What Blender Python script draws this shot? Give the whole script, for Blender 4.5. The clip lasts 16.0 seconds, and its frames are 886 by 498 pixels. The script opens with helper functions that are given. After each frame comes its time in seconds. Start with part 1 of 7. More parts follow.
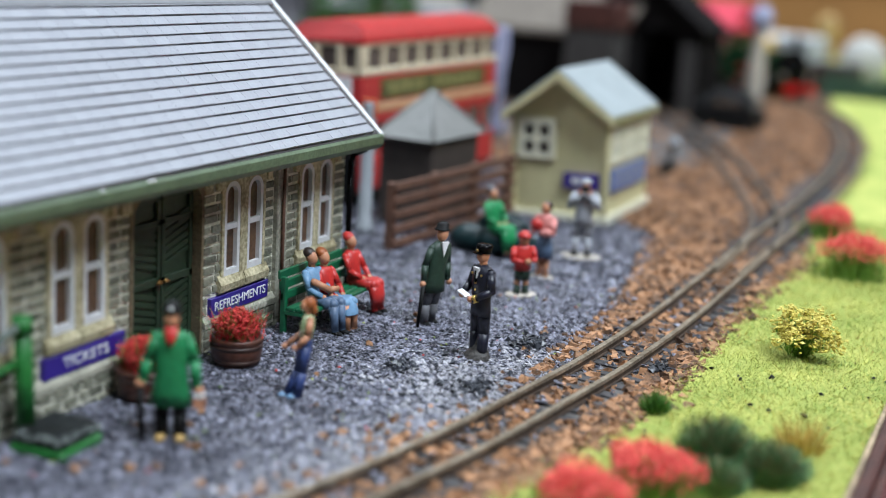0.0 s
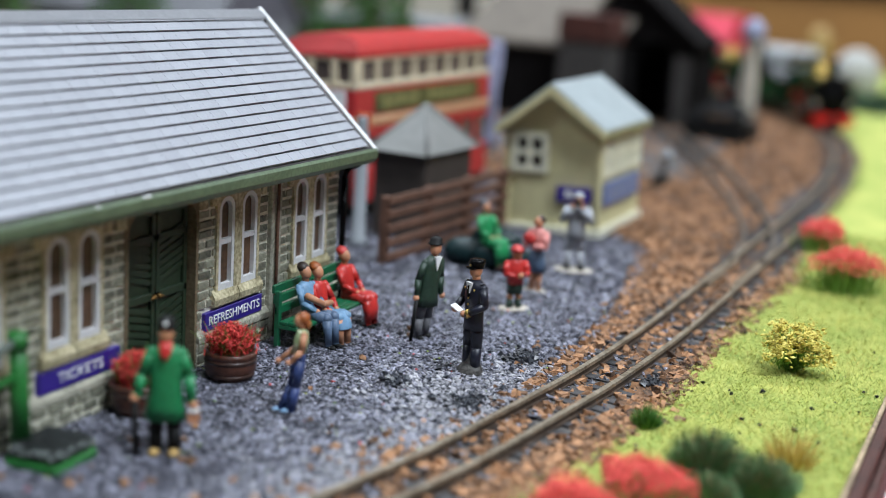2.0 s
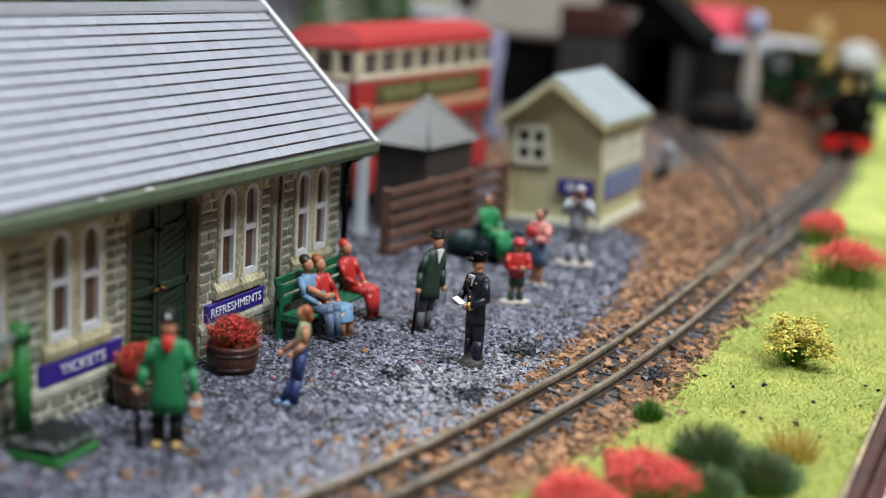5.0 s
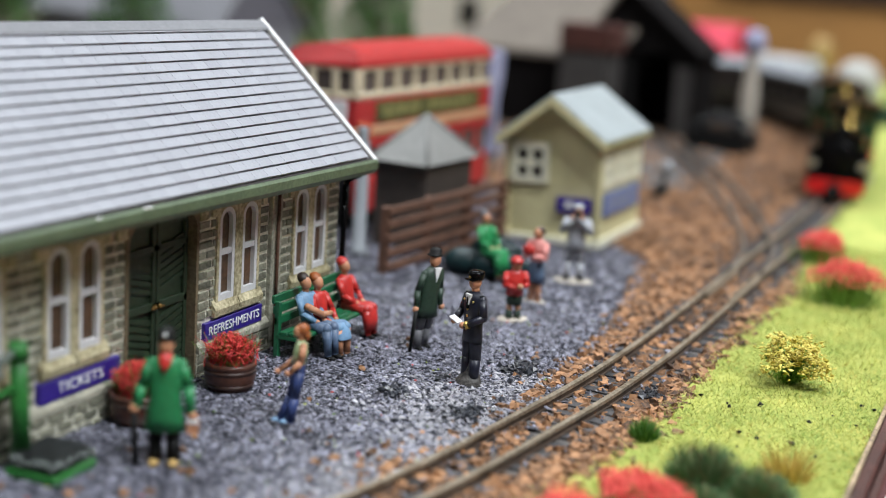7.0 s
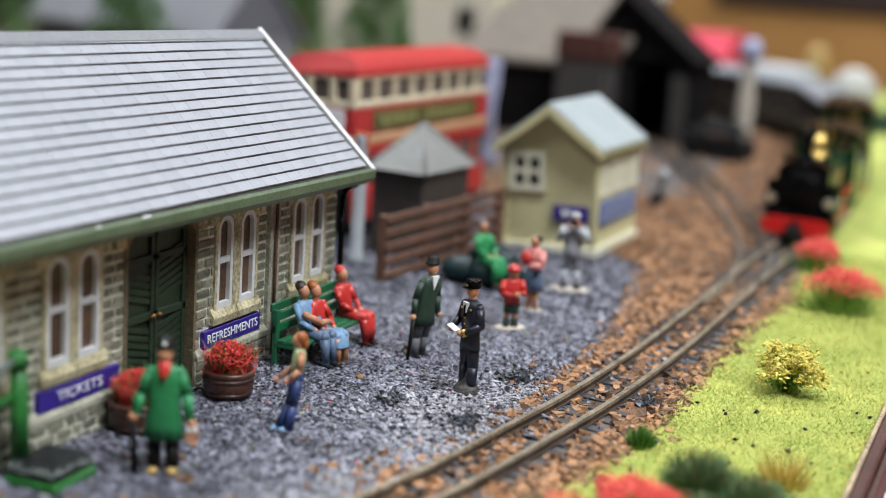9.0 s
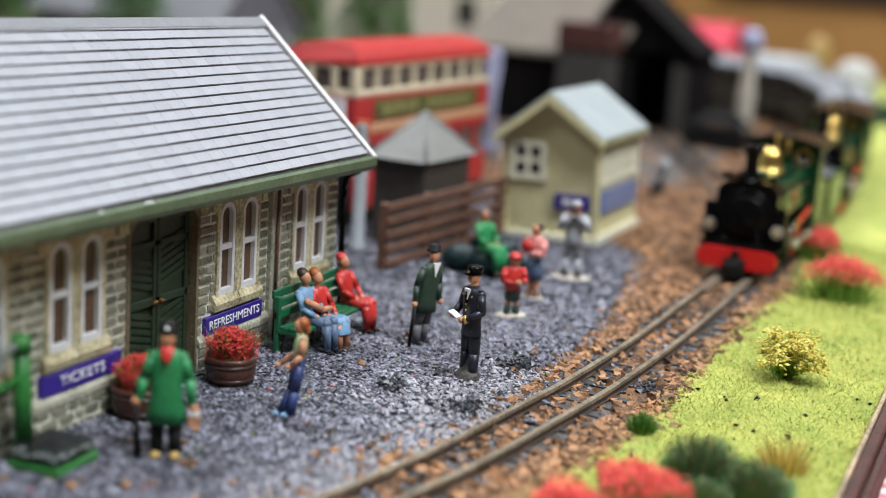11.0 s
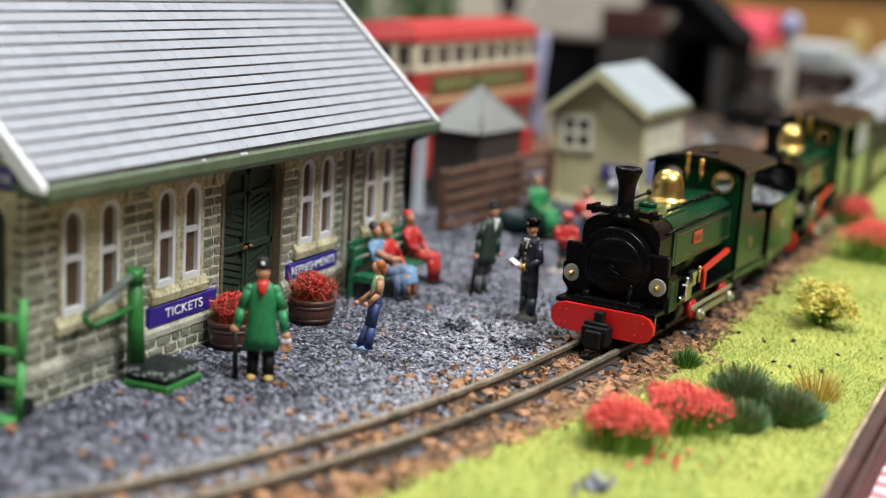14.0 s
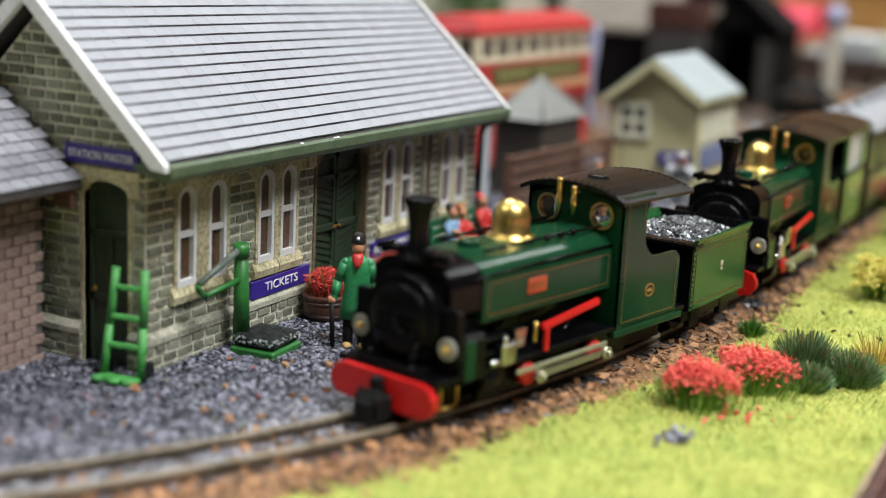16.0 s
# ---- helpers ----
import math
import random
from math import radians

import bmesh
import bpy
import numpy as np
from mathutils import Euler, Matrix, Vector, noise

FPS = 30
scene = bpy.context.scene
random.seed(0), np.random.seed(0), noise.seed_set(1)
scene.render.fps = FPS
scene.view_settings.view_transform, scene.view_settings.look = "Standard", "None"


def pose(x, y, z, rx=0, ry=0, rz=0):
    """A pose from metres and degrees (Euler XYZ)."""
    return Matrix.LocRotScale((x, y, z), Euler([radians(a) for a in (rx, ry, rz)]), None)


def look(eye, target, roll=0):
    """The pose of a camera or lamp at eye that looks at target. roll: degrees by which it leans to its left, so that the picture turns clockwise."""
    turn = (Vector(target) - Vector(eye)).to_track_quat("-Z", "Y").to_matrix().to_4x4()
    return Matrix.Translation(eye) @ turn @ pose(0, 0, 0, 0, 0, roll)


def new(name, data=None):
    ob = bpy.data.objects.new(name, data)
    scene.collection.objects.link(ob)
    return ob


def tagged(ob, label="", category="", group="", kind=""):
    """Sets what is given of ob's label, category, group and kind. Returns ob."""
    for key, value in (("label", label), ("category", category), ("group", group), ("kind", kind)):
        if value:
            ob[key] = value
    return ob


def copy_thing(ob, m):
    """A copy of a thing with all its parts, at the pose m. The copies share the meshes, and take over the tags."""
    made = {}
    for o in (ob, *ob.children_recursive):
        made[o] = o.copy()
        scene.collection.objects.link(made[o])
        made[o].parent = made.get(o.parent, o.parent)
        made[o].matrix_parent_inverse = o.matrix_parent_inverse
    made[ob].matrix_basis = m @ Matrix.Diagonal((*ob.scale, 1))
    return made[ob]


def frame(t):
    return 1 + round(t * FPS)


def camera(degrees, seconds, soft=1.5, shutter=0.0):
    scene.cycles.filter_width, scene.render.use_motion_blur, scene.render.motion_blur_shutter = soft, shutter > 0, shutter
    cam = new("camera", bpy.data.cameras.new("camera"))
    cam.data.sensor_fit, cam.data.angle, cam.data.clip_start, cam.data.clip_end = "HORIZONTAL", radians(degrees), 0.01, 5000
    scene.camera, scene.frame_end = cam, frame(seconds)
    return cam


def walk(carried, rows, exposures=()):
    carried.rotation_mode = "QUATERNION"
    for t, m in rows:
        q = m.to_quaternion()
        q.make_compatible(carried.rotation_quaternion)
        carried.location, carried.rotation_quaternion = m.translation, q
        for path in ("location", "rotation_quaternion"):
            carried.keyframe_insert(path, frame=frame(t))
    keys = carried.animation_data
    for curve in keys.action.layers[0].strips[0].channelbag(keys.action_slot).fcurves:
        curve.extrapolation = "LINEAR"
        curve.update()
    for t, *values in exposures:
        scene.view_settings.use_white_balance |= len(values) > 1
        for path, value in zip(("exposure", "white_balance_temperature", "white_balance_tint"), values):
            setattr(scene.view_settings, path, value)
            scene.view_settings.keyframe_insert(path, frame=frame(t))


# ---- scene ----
# A model railway in 4 mm scale on a baseboard: lengths below are in millimetres, MM turns them into metres.
MM = 0.001
cam = camera(36.5, 16.0, 1.0)
# The lens stands open: focus stays at the same distance all along.
cam.data.dof.use_dof = True
cam.data.dof.focus_distance = 0.279
cam.data.dof.aperture_fstop = 9.2
# seconds, eye, target (in units of 50 mm), roll
PATH = [
    (0, (0.194, 0.092, 1.677), (-0.601, 1.872, 1.231), 3.5),
    (0.5, (0.184, 0.098, 1.675), (-0.609, 1.88, 1.228), 3.7),
    (1, (0.206, 0.091, 1.672), (-0.587, 1.872, 1.225), 3.6),
    (1.5, (0.221, 0.08, 1.677), (-0.569, 1.862, 1.231), 3.6),
    (2, (0.208, 0.067, 1.704), (-0.581, 1.853, 1.273), 3.6),
    (2.5, (0.21, 0.074, 1.7), (-0.581, 1.861, 1.273), 3.5),
    (3, (0.216, 0.087, 1.677), (-0.576, 1.873, 1.247), 3.4),
    (3.5, (0.204, 0.08, 1.669), (-0.584, 1.866, 1.233), 3.4),
    (4, (0.199, 0.078, 1.679), (-0.588, 1.863, 1.237), 3.5),
    (6.5, (0.206, 0.045, 1.729), (-0.583, 1.831, 1.297), 3.9),
    (7, (0.219, 0.055, 1.73), (-0.573, 1.842, 1.308), 3.9),
    (7.5, (0.222, 0.045, 1.739), (-0.569, 1.834, 1.323), 3.9),
    (8, (0.234, 0.033, 1.743), (-0.558, 1.824, 1.334), 3.8),
    (10.5, (0.213, 0.032, 1.72), (-0.573, 1.823, 1.302), 4.0),
    (11, (0.231, 0.015, 1.715), (-0.558, 1.805, 1.294), 3.9),
    (11.5, (0.236, -0.049, 1.701), (-0.554, 1.739, 1.28), 3.9),
    (12, (0.292, -0.174, 1.683), (-0.504, 1.612, 1.263), 3.8),
    (12.5, (0.266, -0.278, 1.661), (-0.543, 1.502, 1.238), 3.7),
    (13, (0.288, -0.382, 1.631), (-0.531, 1.393, 1.209), 3.6),
    (13.5, (0.308, -0.497, 1.634), (-0.521, 1.273, 1.206), 3.7),
    (14, (0.362, -0.52, 1.629), (-0.475, 1.245, 1.199), 3.7),
    (14.5, (0.407, -0.661, 1.617), (-0.429, 1.104, 1.188), 3.6),
    (15, (0.401, -0.78, 1.577), (-0.44, 0.983, 1.147), 3.5),
    (15.5, (0.437, -0.918, 1.564), (-0.422, 0.835, 1.128), 3.3),
    (16, (0.362, -0.941, 1.613), (-0.521, 0.799, 1.176), 3.0),
]
walk(cam, [(t, look(Vector(eye) * 0.05, Vector(target) * 0.05, roll)) for t, eye, target, roll in PATH],
     exposures=[(0, -0.15, 5950, 8), (4, -0.3, 6200, 9), (6.5, -0.15, 6400, 10), (11, -0.06, 6500, 10), (16, 0.03, 6750, 9)])

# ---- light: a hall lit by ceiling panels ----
world = bpy.data.worlds.new("hall_air")
world.use_nodes = True
world.node_tree.nodes["Background"].inputs[0].default_value = (0.75, 0.85, 1.0, 1)
world.node_tree.nodes["Background"].inputs[1].default_value = 0.25
scene.world = world
scene.view_settings.exposure = 0.0


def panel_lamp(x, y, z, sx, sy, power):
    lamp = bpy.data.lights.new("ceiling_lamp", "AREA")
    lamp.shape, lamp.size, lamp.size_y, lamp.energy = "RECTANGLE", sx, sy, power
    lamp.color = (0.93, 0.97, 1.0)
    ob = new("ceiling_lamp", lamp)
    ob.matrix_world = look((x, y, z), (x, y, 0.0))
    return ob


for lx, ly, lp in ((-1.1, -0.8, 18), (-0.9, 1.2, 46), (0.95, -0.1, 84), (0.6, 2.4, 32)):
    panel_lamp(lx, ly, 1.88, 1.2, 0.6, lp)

# ---- materials ----
def material(name, colour, rough=0.6, metal=0.0, var=0.25, grain=0.0008, bump=0.0, spec=0.5, second=None, coat=0.0, island=False, patch=0.006, span=None):
    """A surface with variation at two scales: patches and fine grain, in metres."""
    m = bpy.data.materials.new(name)
    m.use_nodes = True
    nt = m.node_tree
    n, l = nt.nodes, nt.links
    b = n["Principled BSDF"]
    b.inputs["Roughness"].default_value = rough
    b.inputs["Metallic"].default_value = metal
    b.inputs["Specular IOR Level"].default_value = spec
    b.inputs["Coat Weight"].default_value = coat
    tc = n.new("ShaderNodeTexCoord")
    big, fine = n.new("ShaderNodeTexNoise"), n.new("ShaderNodeTexNoise")
    big.inputs["Scale"].default_value = 1.0 / patch
    fine.inputs["Scale"].default_value = 1.0 / grain
    big.inputs["Detail"].default_value, fine.inputs["Detail"].default_value = 3.0, 2.0
    l.new(tc.outputs["Object"], big.inputs["Vector"])
    l.new(tc.outputs["Object"], fine.inputs["Vector"])
    add = n.new("ShaderNodeMath")
    add.operation = "ADD"
    l.new(big.outputs["Fac"], add.inputs[0])
    l.new(fine.outputs["Fac"], add.inputs[1])
    src = add.outputs[0]
    lo, hi = 0.75, 1.25
    if island:
        pick = n.new("ShaderNodeObjectInfo") if island == "object" else n.new("ShaderNodeNewGeometry")
        out = pick.outputs["Random"] if island == "object" else pick.outputs["Random Per Island"]
        add2 = n.new("ShaderNodeMath")
        add2.operation = "ADD"
        l.new(src, add2.inputs[0])
        l.new(out, add2.inputs[1])
        src, lo, hi = add2.outputs[0], 0.9, 2.1
    lo, hi = span or (lo, hi)
    ramp = n.new("ShaderNodeMapRange")
    ramp.inputs["From Min"].default_value, ramp.inputs["From Max"].default_value = lo, hi
    l.new(src, ramp.inputs["Value"])
    mix = n.new("ShaderNodeMix")
    mix.data_type = "RGBA"
    c = Vector(colour)
    a, d = c * (1 - var), (Vector(second) if second else c * (1 + var))
    mix.inputs["A"].default_value = (*a, 1)
    mix.inputs["B"].default_value = (*d, 1)
    l.new(ramp.outputs["Result"], mix.inputs["Factor"])
    l.new(mix.outputs["Result"], b.inputs["Base Color"])
    if bump:
        bp = n.new("ShaderNodeBump")
        bp.inputs["Strength"].default_value, bp.inputs["Distance"].default_value = bump, grain
        l.new(fine.outputs["Fac"], bp.inputs["Height"])
        l.new(bp.outputs["Normal"], b.inputs["Normal"])
    return m


M = {}


def mat(key, *args, **kw):
    M[key] = material(key, *args, **kw)
    return M[key]


mat("yard", (0.036, 0.037, 0.054), 0.85, bump=0.6, var=0.5)
mat("chip", (0.044, 0.045, 0.064), 0.38, var=0.5, island=True, second=(0.37, 0.37, 0.46), span=(1.15, 2.2))
mat("ballast_bed", (0.07, 0.048, 0.036), 0.9, bump=0.6, var=0.5, second=(0.15, 0.10, 0.075))
mat("ballast", (0.13, 0.066, 0.034), 0.75, var=0.6, island=True, second=(0.50, 0.255, 0.12), span=(1.0, 2.15))
mat("turf", (0.34, 0.44, 0.085), 0.95, bump=0.5, var=0.25, second=(0.52, 0.53, 0.135), patch=0.016)
mat("grass", (0.33, 0.46, 0.075), 0.8, var=0.35, island=True, second=(0.72, 0.69, 0.20), patch=0.014)
mat("earth", (0.10, 0.085, 0.06), 0.95, bump=0.7, var=0.4)
mat("rail", (0.25, 0.205, 0.145), 0.38, metal=0.55, var=0.25, second=(0.50, 0.43, 0.33))
mat("rail_web", (0.075, 0.05, 0.035), 0.7, metal=0.2, var=0.4)
mat("sleeper", (0.028, 0.026, 0.027), 0.75, var=0.4, island="object", bump=0.3, second=(0.065, 0.06, 0.06))
mat("brick", (0.155, 0.158, 0.115), 0.8, var=0.35, island="object", bump=0.35, second=(0.32, 0.315, 0.235))
mat("brick_bulk", (0.17, 0.17, 0.125), 0.8, var=0.35, island=True, bump=0.35, second=(0.34, 0.34, 0.26))
mat("mortar", (0.70, 0.68, 0.56), 0.9, var=0.2, bump=0.3)
mat("stone", (0.44, 0.375, 0.205), 0.8, var=0.4, bump=0.3, second=(0.68, 0.61, 0.40))
mat("plinth", (0.30, 0.29, 0.23), 0.8, var=0.25, bump=0.3, second=(0.50, 0.48, 0.38))
mat("slate", (0.30, 0.31, 0.342), 0.52, var=0.05, island="object", bump=0.2, second=(0.33, 0.34, 0.374))
mat("slate_bulk", (0.30, 0.31, 0.342), 0.52, var=0.05, island=True, bump=0.2, second=(0.33, 0.34, 0.374))
mat("mortar_pink", (0.10, 0.085, 0.08), 0.9, var=0.2, bump=0.3)
mat("slate_gap", (0.05, 0.045, 0.046), 0.8, var=0.3)
mat("ridge_grey", (0.20, 0.205, 0.22), 0.5, var=0.1)
mat("rail_dull", (0.15, 0.13, 0.11), 0.5, metal=0.4, var=0.3)
mat("bloom_red", (0.50, 0.016, 0.018), 0.6, var=0.3, island=True, second=(0.88, 0.09, 0.07))
mat("lemon", (0.56, 0.46, 0.04), 0.7, var=0.25, island=True, second=(0.86, 0.74, 0.20))
mat("speck_red", (0.55, 0.05, 0.04), 0.6, var=0.3, island=True)
mat("speck_green", (0.16, 0.36, 0.06), 0.7, var=0.4, island=True, second=(0.5, 0.55, 0.12))
mat("rim_brass", (0.42, 0.31, 0.13), 0.4, metal=0.7, var=0.15)
mat("white", (0.72, 0.72, 0.73), 0.5, var=0.08)
mat("cream", (0.70, 0.66, 0.52), 0.5, var=0.1)
mat("gutter_green", (0.105, 0.15, 0.085), 0.45, var=0.25)
mat("door_green", (0.024, 0.042, 0.022), 0.5, var=0.3)
mat("glass_brown", (0.11, 0.06, 0.032), 0.3, var=0.5, spec=0.6)
mat("sign_blue", (0.035, 0.018, 0.22), 0.35, var=0.15)
mat("sign_white", (0.80, 0.80, 0.80), 0.5, var=0.05)
mat("black", (0.003, 0.003, 0.0035), 0.25, var=0.3, spec=0.1, bump=0.05)
mat("black_matt", (0.005, 0.005, 0.005), 0.6, var=0.4, spec=0.25)
mat("loco_green", (0.006, 0.041, 0.017), 0.18, var=0.14, spec=0.12)
mat("coal_crumb", (0.012, 0.013, 0.016), 0.35, var=0.5, island=True, second=(0.06, 0.065, 0.08))
mat("grit_pale", (0.23, 0.225, 0.255), 0.5, var=0.4, island=True, second=(0.50, 0.49, 0.52))
mat("leaf_bright", (0.10, 0.28, 0.035), 0.7, var=0.4, island=True, second=(0.30, 0.50, 0.10))
mat("tip_brown", (0.16, 0.09, 0.04), 0.8, var=0.3, island=True, second=(0.34, 0.22, 0.10))
# brown stone of the front doorway, darkened for the shadow on it
mat("door_frame", (0.17, 0.13, 0.075), 0.8, var=0.3, bump=0.2)
mat("wagon_brown", (0.045, 0.022, 0.016), 0.7, var=0.4)
# pale colour stands in for hall light mirrored in the glass
mat("pane_pale", (0.55, 0.55, 0.47), 0.3, var=0.25)
mat("ash", (0.080, 0.074, 0.074), 0.9, bump=0.6, var=0.4, second=(0.135, 0.12, 0.112))
mat("lip_tan", (0.36, 0.27, 0.17), 0.8, var=0.5, bump=0.4)
mat("plate_brass", (0.30, 0.17, 0.05), 0.4, metal=0.6, var=0.5)
mat("lamp_grey", (0.30, 0.29, 0.26), 0.4, var=0.1)
mat("lining", (0.12, 0.06, 0.018), 0.4)
mat("red", (0.60, 0.012, 0.012), 0.35, var=0.1)
mat("brass", (0.80, 0.55, 0.17), 0.32, metal=1.0, var=0.1, patch=0.002)
mat("steel", (0.55, 0.55, 0.52), 0.25, metal=1.0, var=0.1)
mat("rod_cream", (0.42, 0.42, 0.30), 0.35, metal=0.6, var=0.1)
mat("cab_roof", (0.008, 0.008, 0.008), 0.27, var=0.35, spec=0.15, bump=0.1)
mat("coal", (0.02, 0.021, 0.024), 0.22, var=0.5, island=True, spec=0.9, second=(0.16, 0.17, 0.18))
mat("coach_dark", (0.014, 0.011, 0.009), 0.5, var=0.3)
mat("coach_roof", (0.26, 0.275, 0.30), 0.5, var=0.1)
mat("bench_green", (0.012, 0.12, 0.05), 0.4, var=0.2)
mat("bright_green", (0.06, 0.28, 0.065), 0.5, var=0.25)
mat("dark_iron", (0.010, 0.014, 0.014), 0.55, var=0.6, bump=0.8, spec=0.25, second=(0.05, 0.058, 0.056), span=(0.85, 1.5))
mat("machine_green", (0.020, 0.145, 0.026), 0.45, var=0.25)
# pale flecks: worn paint, and the weigh beam's glints put into the colour
mat("beam_grey", (0.16, 0.20, 0.17), 0.5, var=0.5, grain=0.0005, second=(0.42, 0.46, 0.42), span=(0.9, 1.6))
mat("worn_edge", (0.30, 0.34, 0.32), 0.5, var=0.4)
mat("bus_pane", (0.11, 0.085, 0.075), 0.25, var=0.3)
mat("pale_render", (0.72, 0.66, 0.54), 0.8, var=0.08)
mat("barrel", (0.080, 0.030, 0.018), 0.4, var=0.3)
mat("flower_red", (0.78, 0.045, 0.035), 0.7, var=0.2, island=True, second=(0.95, 0.20, 0.16))
mat("leaf", (0.05, 0.20, 0.03), 0.7, var=0.4, island=True, second=(0.18, 0.36, 0.06))
mat("leaf_dark", (0.018, 0.06, 0.03), 0.75, var=0.4, island=True, second=(0.06, 0.13, 0.07))
mat("tuft_green", (0.055, 0.20, 0.075), 0.8, var=0.4, island=True, second=(0.25, 0.42, 0.19))
mat("straw", (0.50, 0.30, 0.05), 0.8, var=0.3, island=True, second=(0.78, 0.62, 0.16))
mat("fence_brown", (0.13, 0.062, 0.038), 0.7, var=0.3)
mat("box_olive", (0.62, 0.57, 0.32), 0.55, var=0.08)
mat("box_cream", (0.74, 0.72, 0.56), 0.5, var=0.1)
mat("box_roof", (0.30, 0.34, 0.35), 0.6, var=0.12)
mat("box_blue", (0.14, 0.19, 0.42), 0.4, var=0.2)
mat("hut_brown", (0.055, 0.043, 0.036), 0.6, var=0.2)
mat("hut_roof", (0.20, 0.20, 0.19), 0.65, var=0.15)
mat("bus_red", (0.46, 0.03, 0.03), 0.4, var=0.12)
mat("bus_cream", (0.70, 0.60, 0.42), 0.35, var=0.08)
mat("bus_glass", (0.035, 0.03, 0.028), 0.15, var=0.3, spec=0.7)
mat("bus_sign", (0.08, 0.085, 0.03), 0.5, var=0.5, grain=0.003, second=(0.17, 0.16, 0.05))
mat("grey_post", (0.28, 0.30, 0.32), 0.5, var=0.1)
mat("brown_wood", (0.055, 0.018, 0.013), 0.6, var=0.5, bump=0.4)
mat("cloth_white", (0.80, 0.76, 0.74), 0.9, var=0.1)
mat("cloth_red", (0.62, 0.05, 0.06), 0.9, var=0.15)
mat("pink_brick", (0.17, 0.115, 0.10), 0.8, var=0.35, island=True, bump=0.3, second=(0.34, 0.235, 0.20))
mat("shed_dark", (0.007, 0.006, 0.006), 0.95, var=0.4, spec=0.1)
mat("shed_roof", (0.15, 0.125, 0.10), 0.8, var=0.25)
mat("shed_grey", (0.06, 0.055, 0.052), 0.9, var=0.2, spec=0.2)
mat("shed_rust", (0.07, 0.020, 0.013), 0.8, var=0.3)
mat("hall_wall", (0.07, 0.073, 0.077), 0.9, var=0.05, grain=0.02, patch=0.4)
mat("hall_wood", (0.50, 0.24, 0.065), 0.6, var=0.15, grain=0.03, patch=0.3)
mat("hall_ceiling", (0.16, 0.165, 0.17), 0.9, var=0.03, grain=0.05, patch=0.5)
mat("hall_floor", (0.06, 0.06, 0.062), 0.8, var=0.1, grain=0.02, patch=0.3)
mat("skin", (0.52, 0.24, 0.13), 0.5, var=0.12)
mat("hair", (0.03, 0.018, 0.012), 0.5, var=0.3)
mat("ginger", (0.30, 0.085, 0.02), 0.5, var=0.3)
mat("navy", (0.010, 0.011, 0.022), 0.4, var=0.3)
mat("coat_dark", (0.016, 0.036, 0.022), 0.5, var=0.3)
mat("coat_green", (0.018, 0.19, 0.065), 0.45, var=0.25)
mat("coat_green2", (0.02, 0.24, 0.075), 0.45, var=0.2)
mat("sack_dark", (0.006, 0.020, 0.022), 0.4, var=0.4, spec=0.25)
mat("trouser_grey", (0.10, 0.10, 0.11), 0.6, var=0.2)
mat("denim", (0.03, 0.05, 0.16), 0.5, var=0.3)
mat("pale_blue", (0.17, 0.30, 0.46), 0.5, var=0.15)
mat("mid_blue", (0.10, 0.15, 0.24), 0.5, var=0.2)
mat("red_coat", (0.50, 0.03, 0.025), 0.4, var=0.15)
mat("pink", (0.72, 0.28, 0.25), 0.5, var=0.1)
mat("pale_green", (0.33, 0.42, 0.22), 0.5, var=0.2)
mat("grey_suit", (0.38, 0.39, 0.42), 0.55, var=0.2)
mat("base_grey", (0.06, 0.055, 0.05), 0.6, var=0.5, bump=0.4)
mat("base_stone", (0.48, 0.43, 0.36), 0.7, var=0.2)
mat("cottage_roof", (0.22, 0.22, 0.25), 0.5, var=0.25, island=True, second=(0.36, 0.36, 0.40))
mat("tree_dark", (0.026, 0.095, 0.018), 0.8, var=0.4, island=True, second=(0.12, 0.27, 0.06))
mat("bark", (0.08, 0.055, 0.035), 0.9, var=0.3)
mat("cloth_pink", (0.70, 0.20, 0.24), 0.9, var=0.1)
mat("barrel_hoop", (0.045, 0.022, 0.016), 0.4, var=0.3)
mat("bus_tan", (0.55, 0.30, 0.16), 0.4, var=0.12)
mat("bus_orange", (0.55, 0.10, 0.03), 0.4, var=0.1)
mat("bus_letters", (0.26, 0.24, 0.09), 0.5, var=0.2)
mat("box_olive_dark", (0.25, 0.24, 0.12), 0.55, var=0.1)
mat("box_blue_grey", (0.15, 0.145, 0.17), 0.7, var=0.15)
mat("hut_roof2", (0.22, 0.22, 0.24), 0.6, var=0.1)
mat("lavender", (0.36, 0.37, 0.52), 0.85, var=0.15)
mat("red_cloth", (0.60, 0.035, 0.07), 0.7, var=0.2)
mat("pale_front", (0.66, 0.55, 0.54), 0.7, var=0.15)
mat("tent_white", (0.45, 0.44, 0.41), 0.7, var=0.15)
mat("pale_front2", (0.45, 0.47, 0.47), 0.4, var=0.12)
mat("tan", (0.40, 0.26, 0.09), 0.7, var=0.2)
mat("plate_red", (0.50, 0.07, 0.03), 0.4, var=0.2)
mat("emblem", (0.50, 0.44, 0.30), 0.5, var=0.2)
mat("tender_green", (0.014, 0.075, 0.024), 0.16, var=0.12, spec=0.35)
mat("coach_panel", (0.03, 0.028, 0.02), 0.3, var=0.2, coat=0.3)


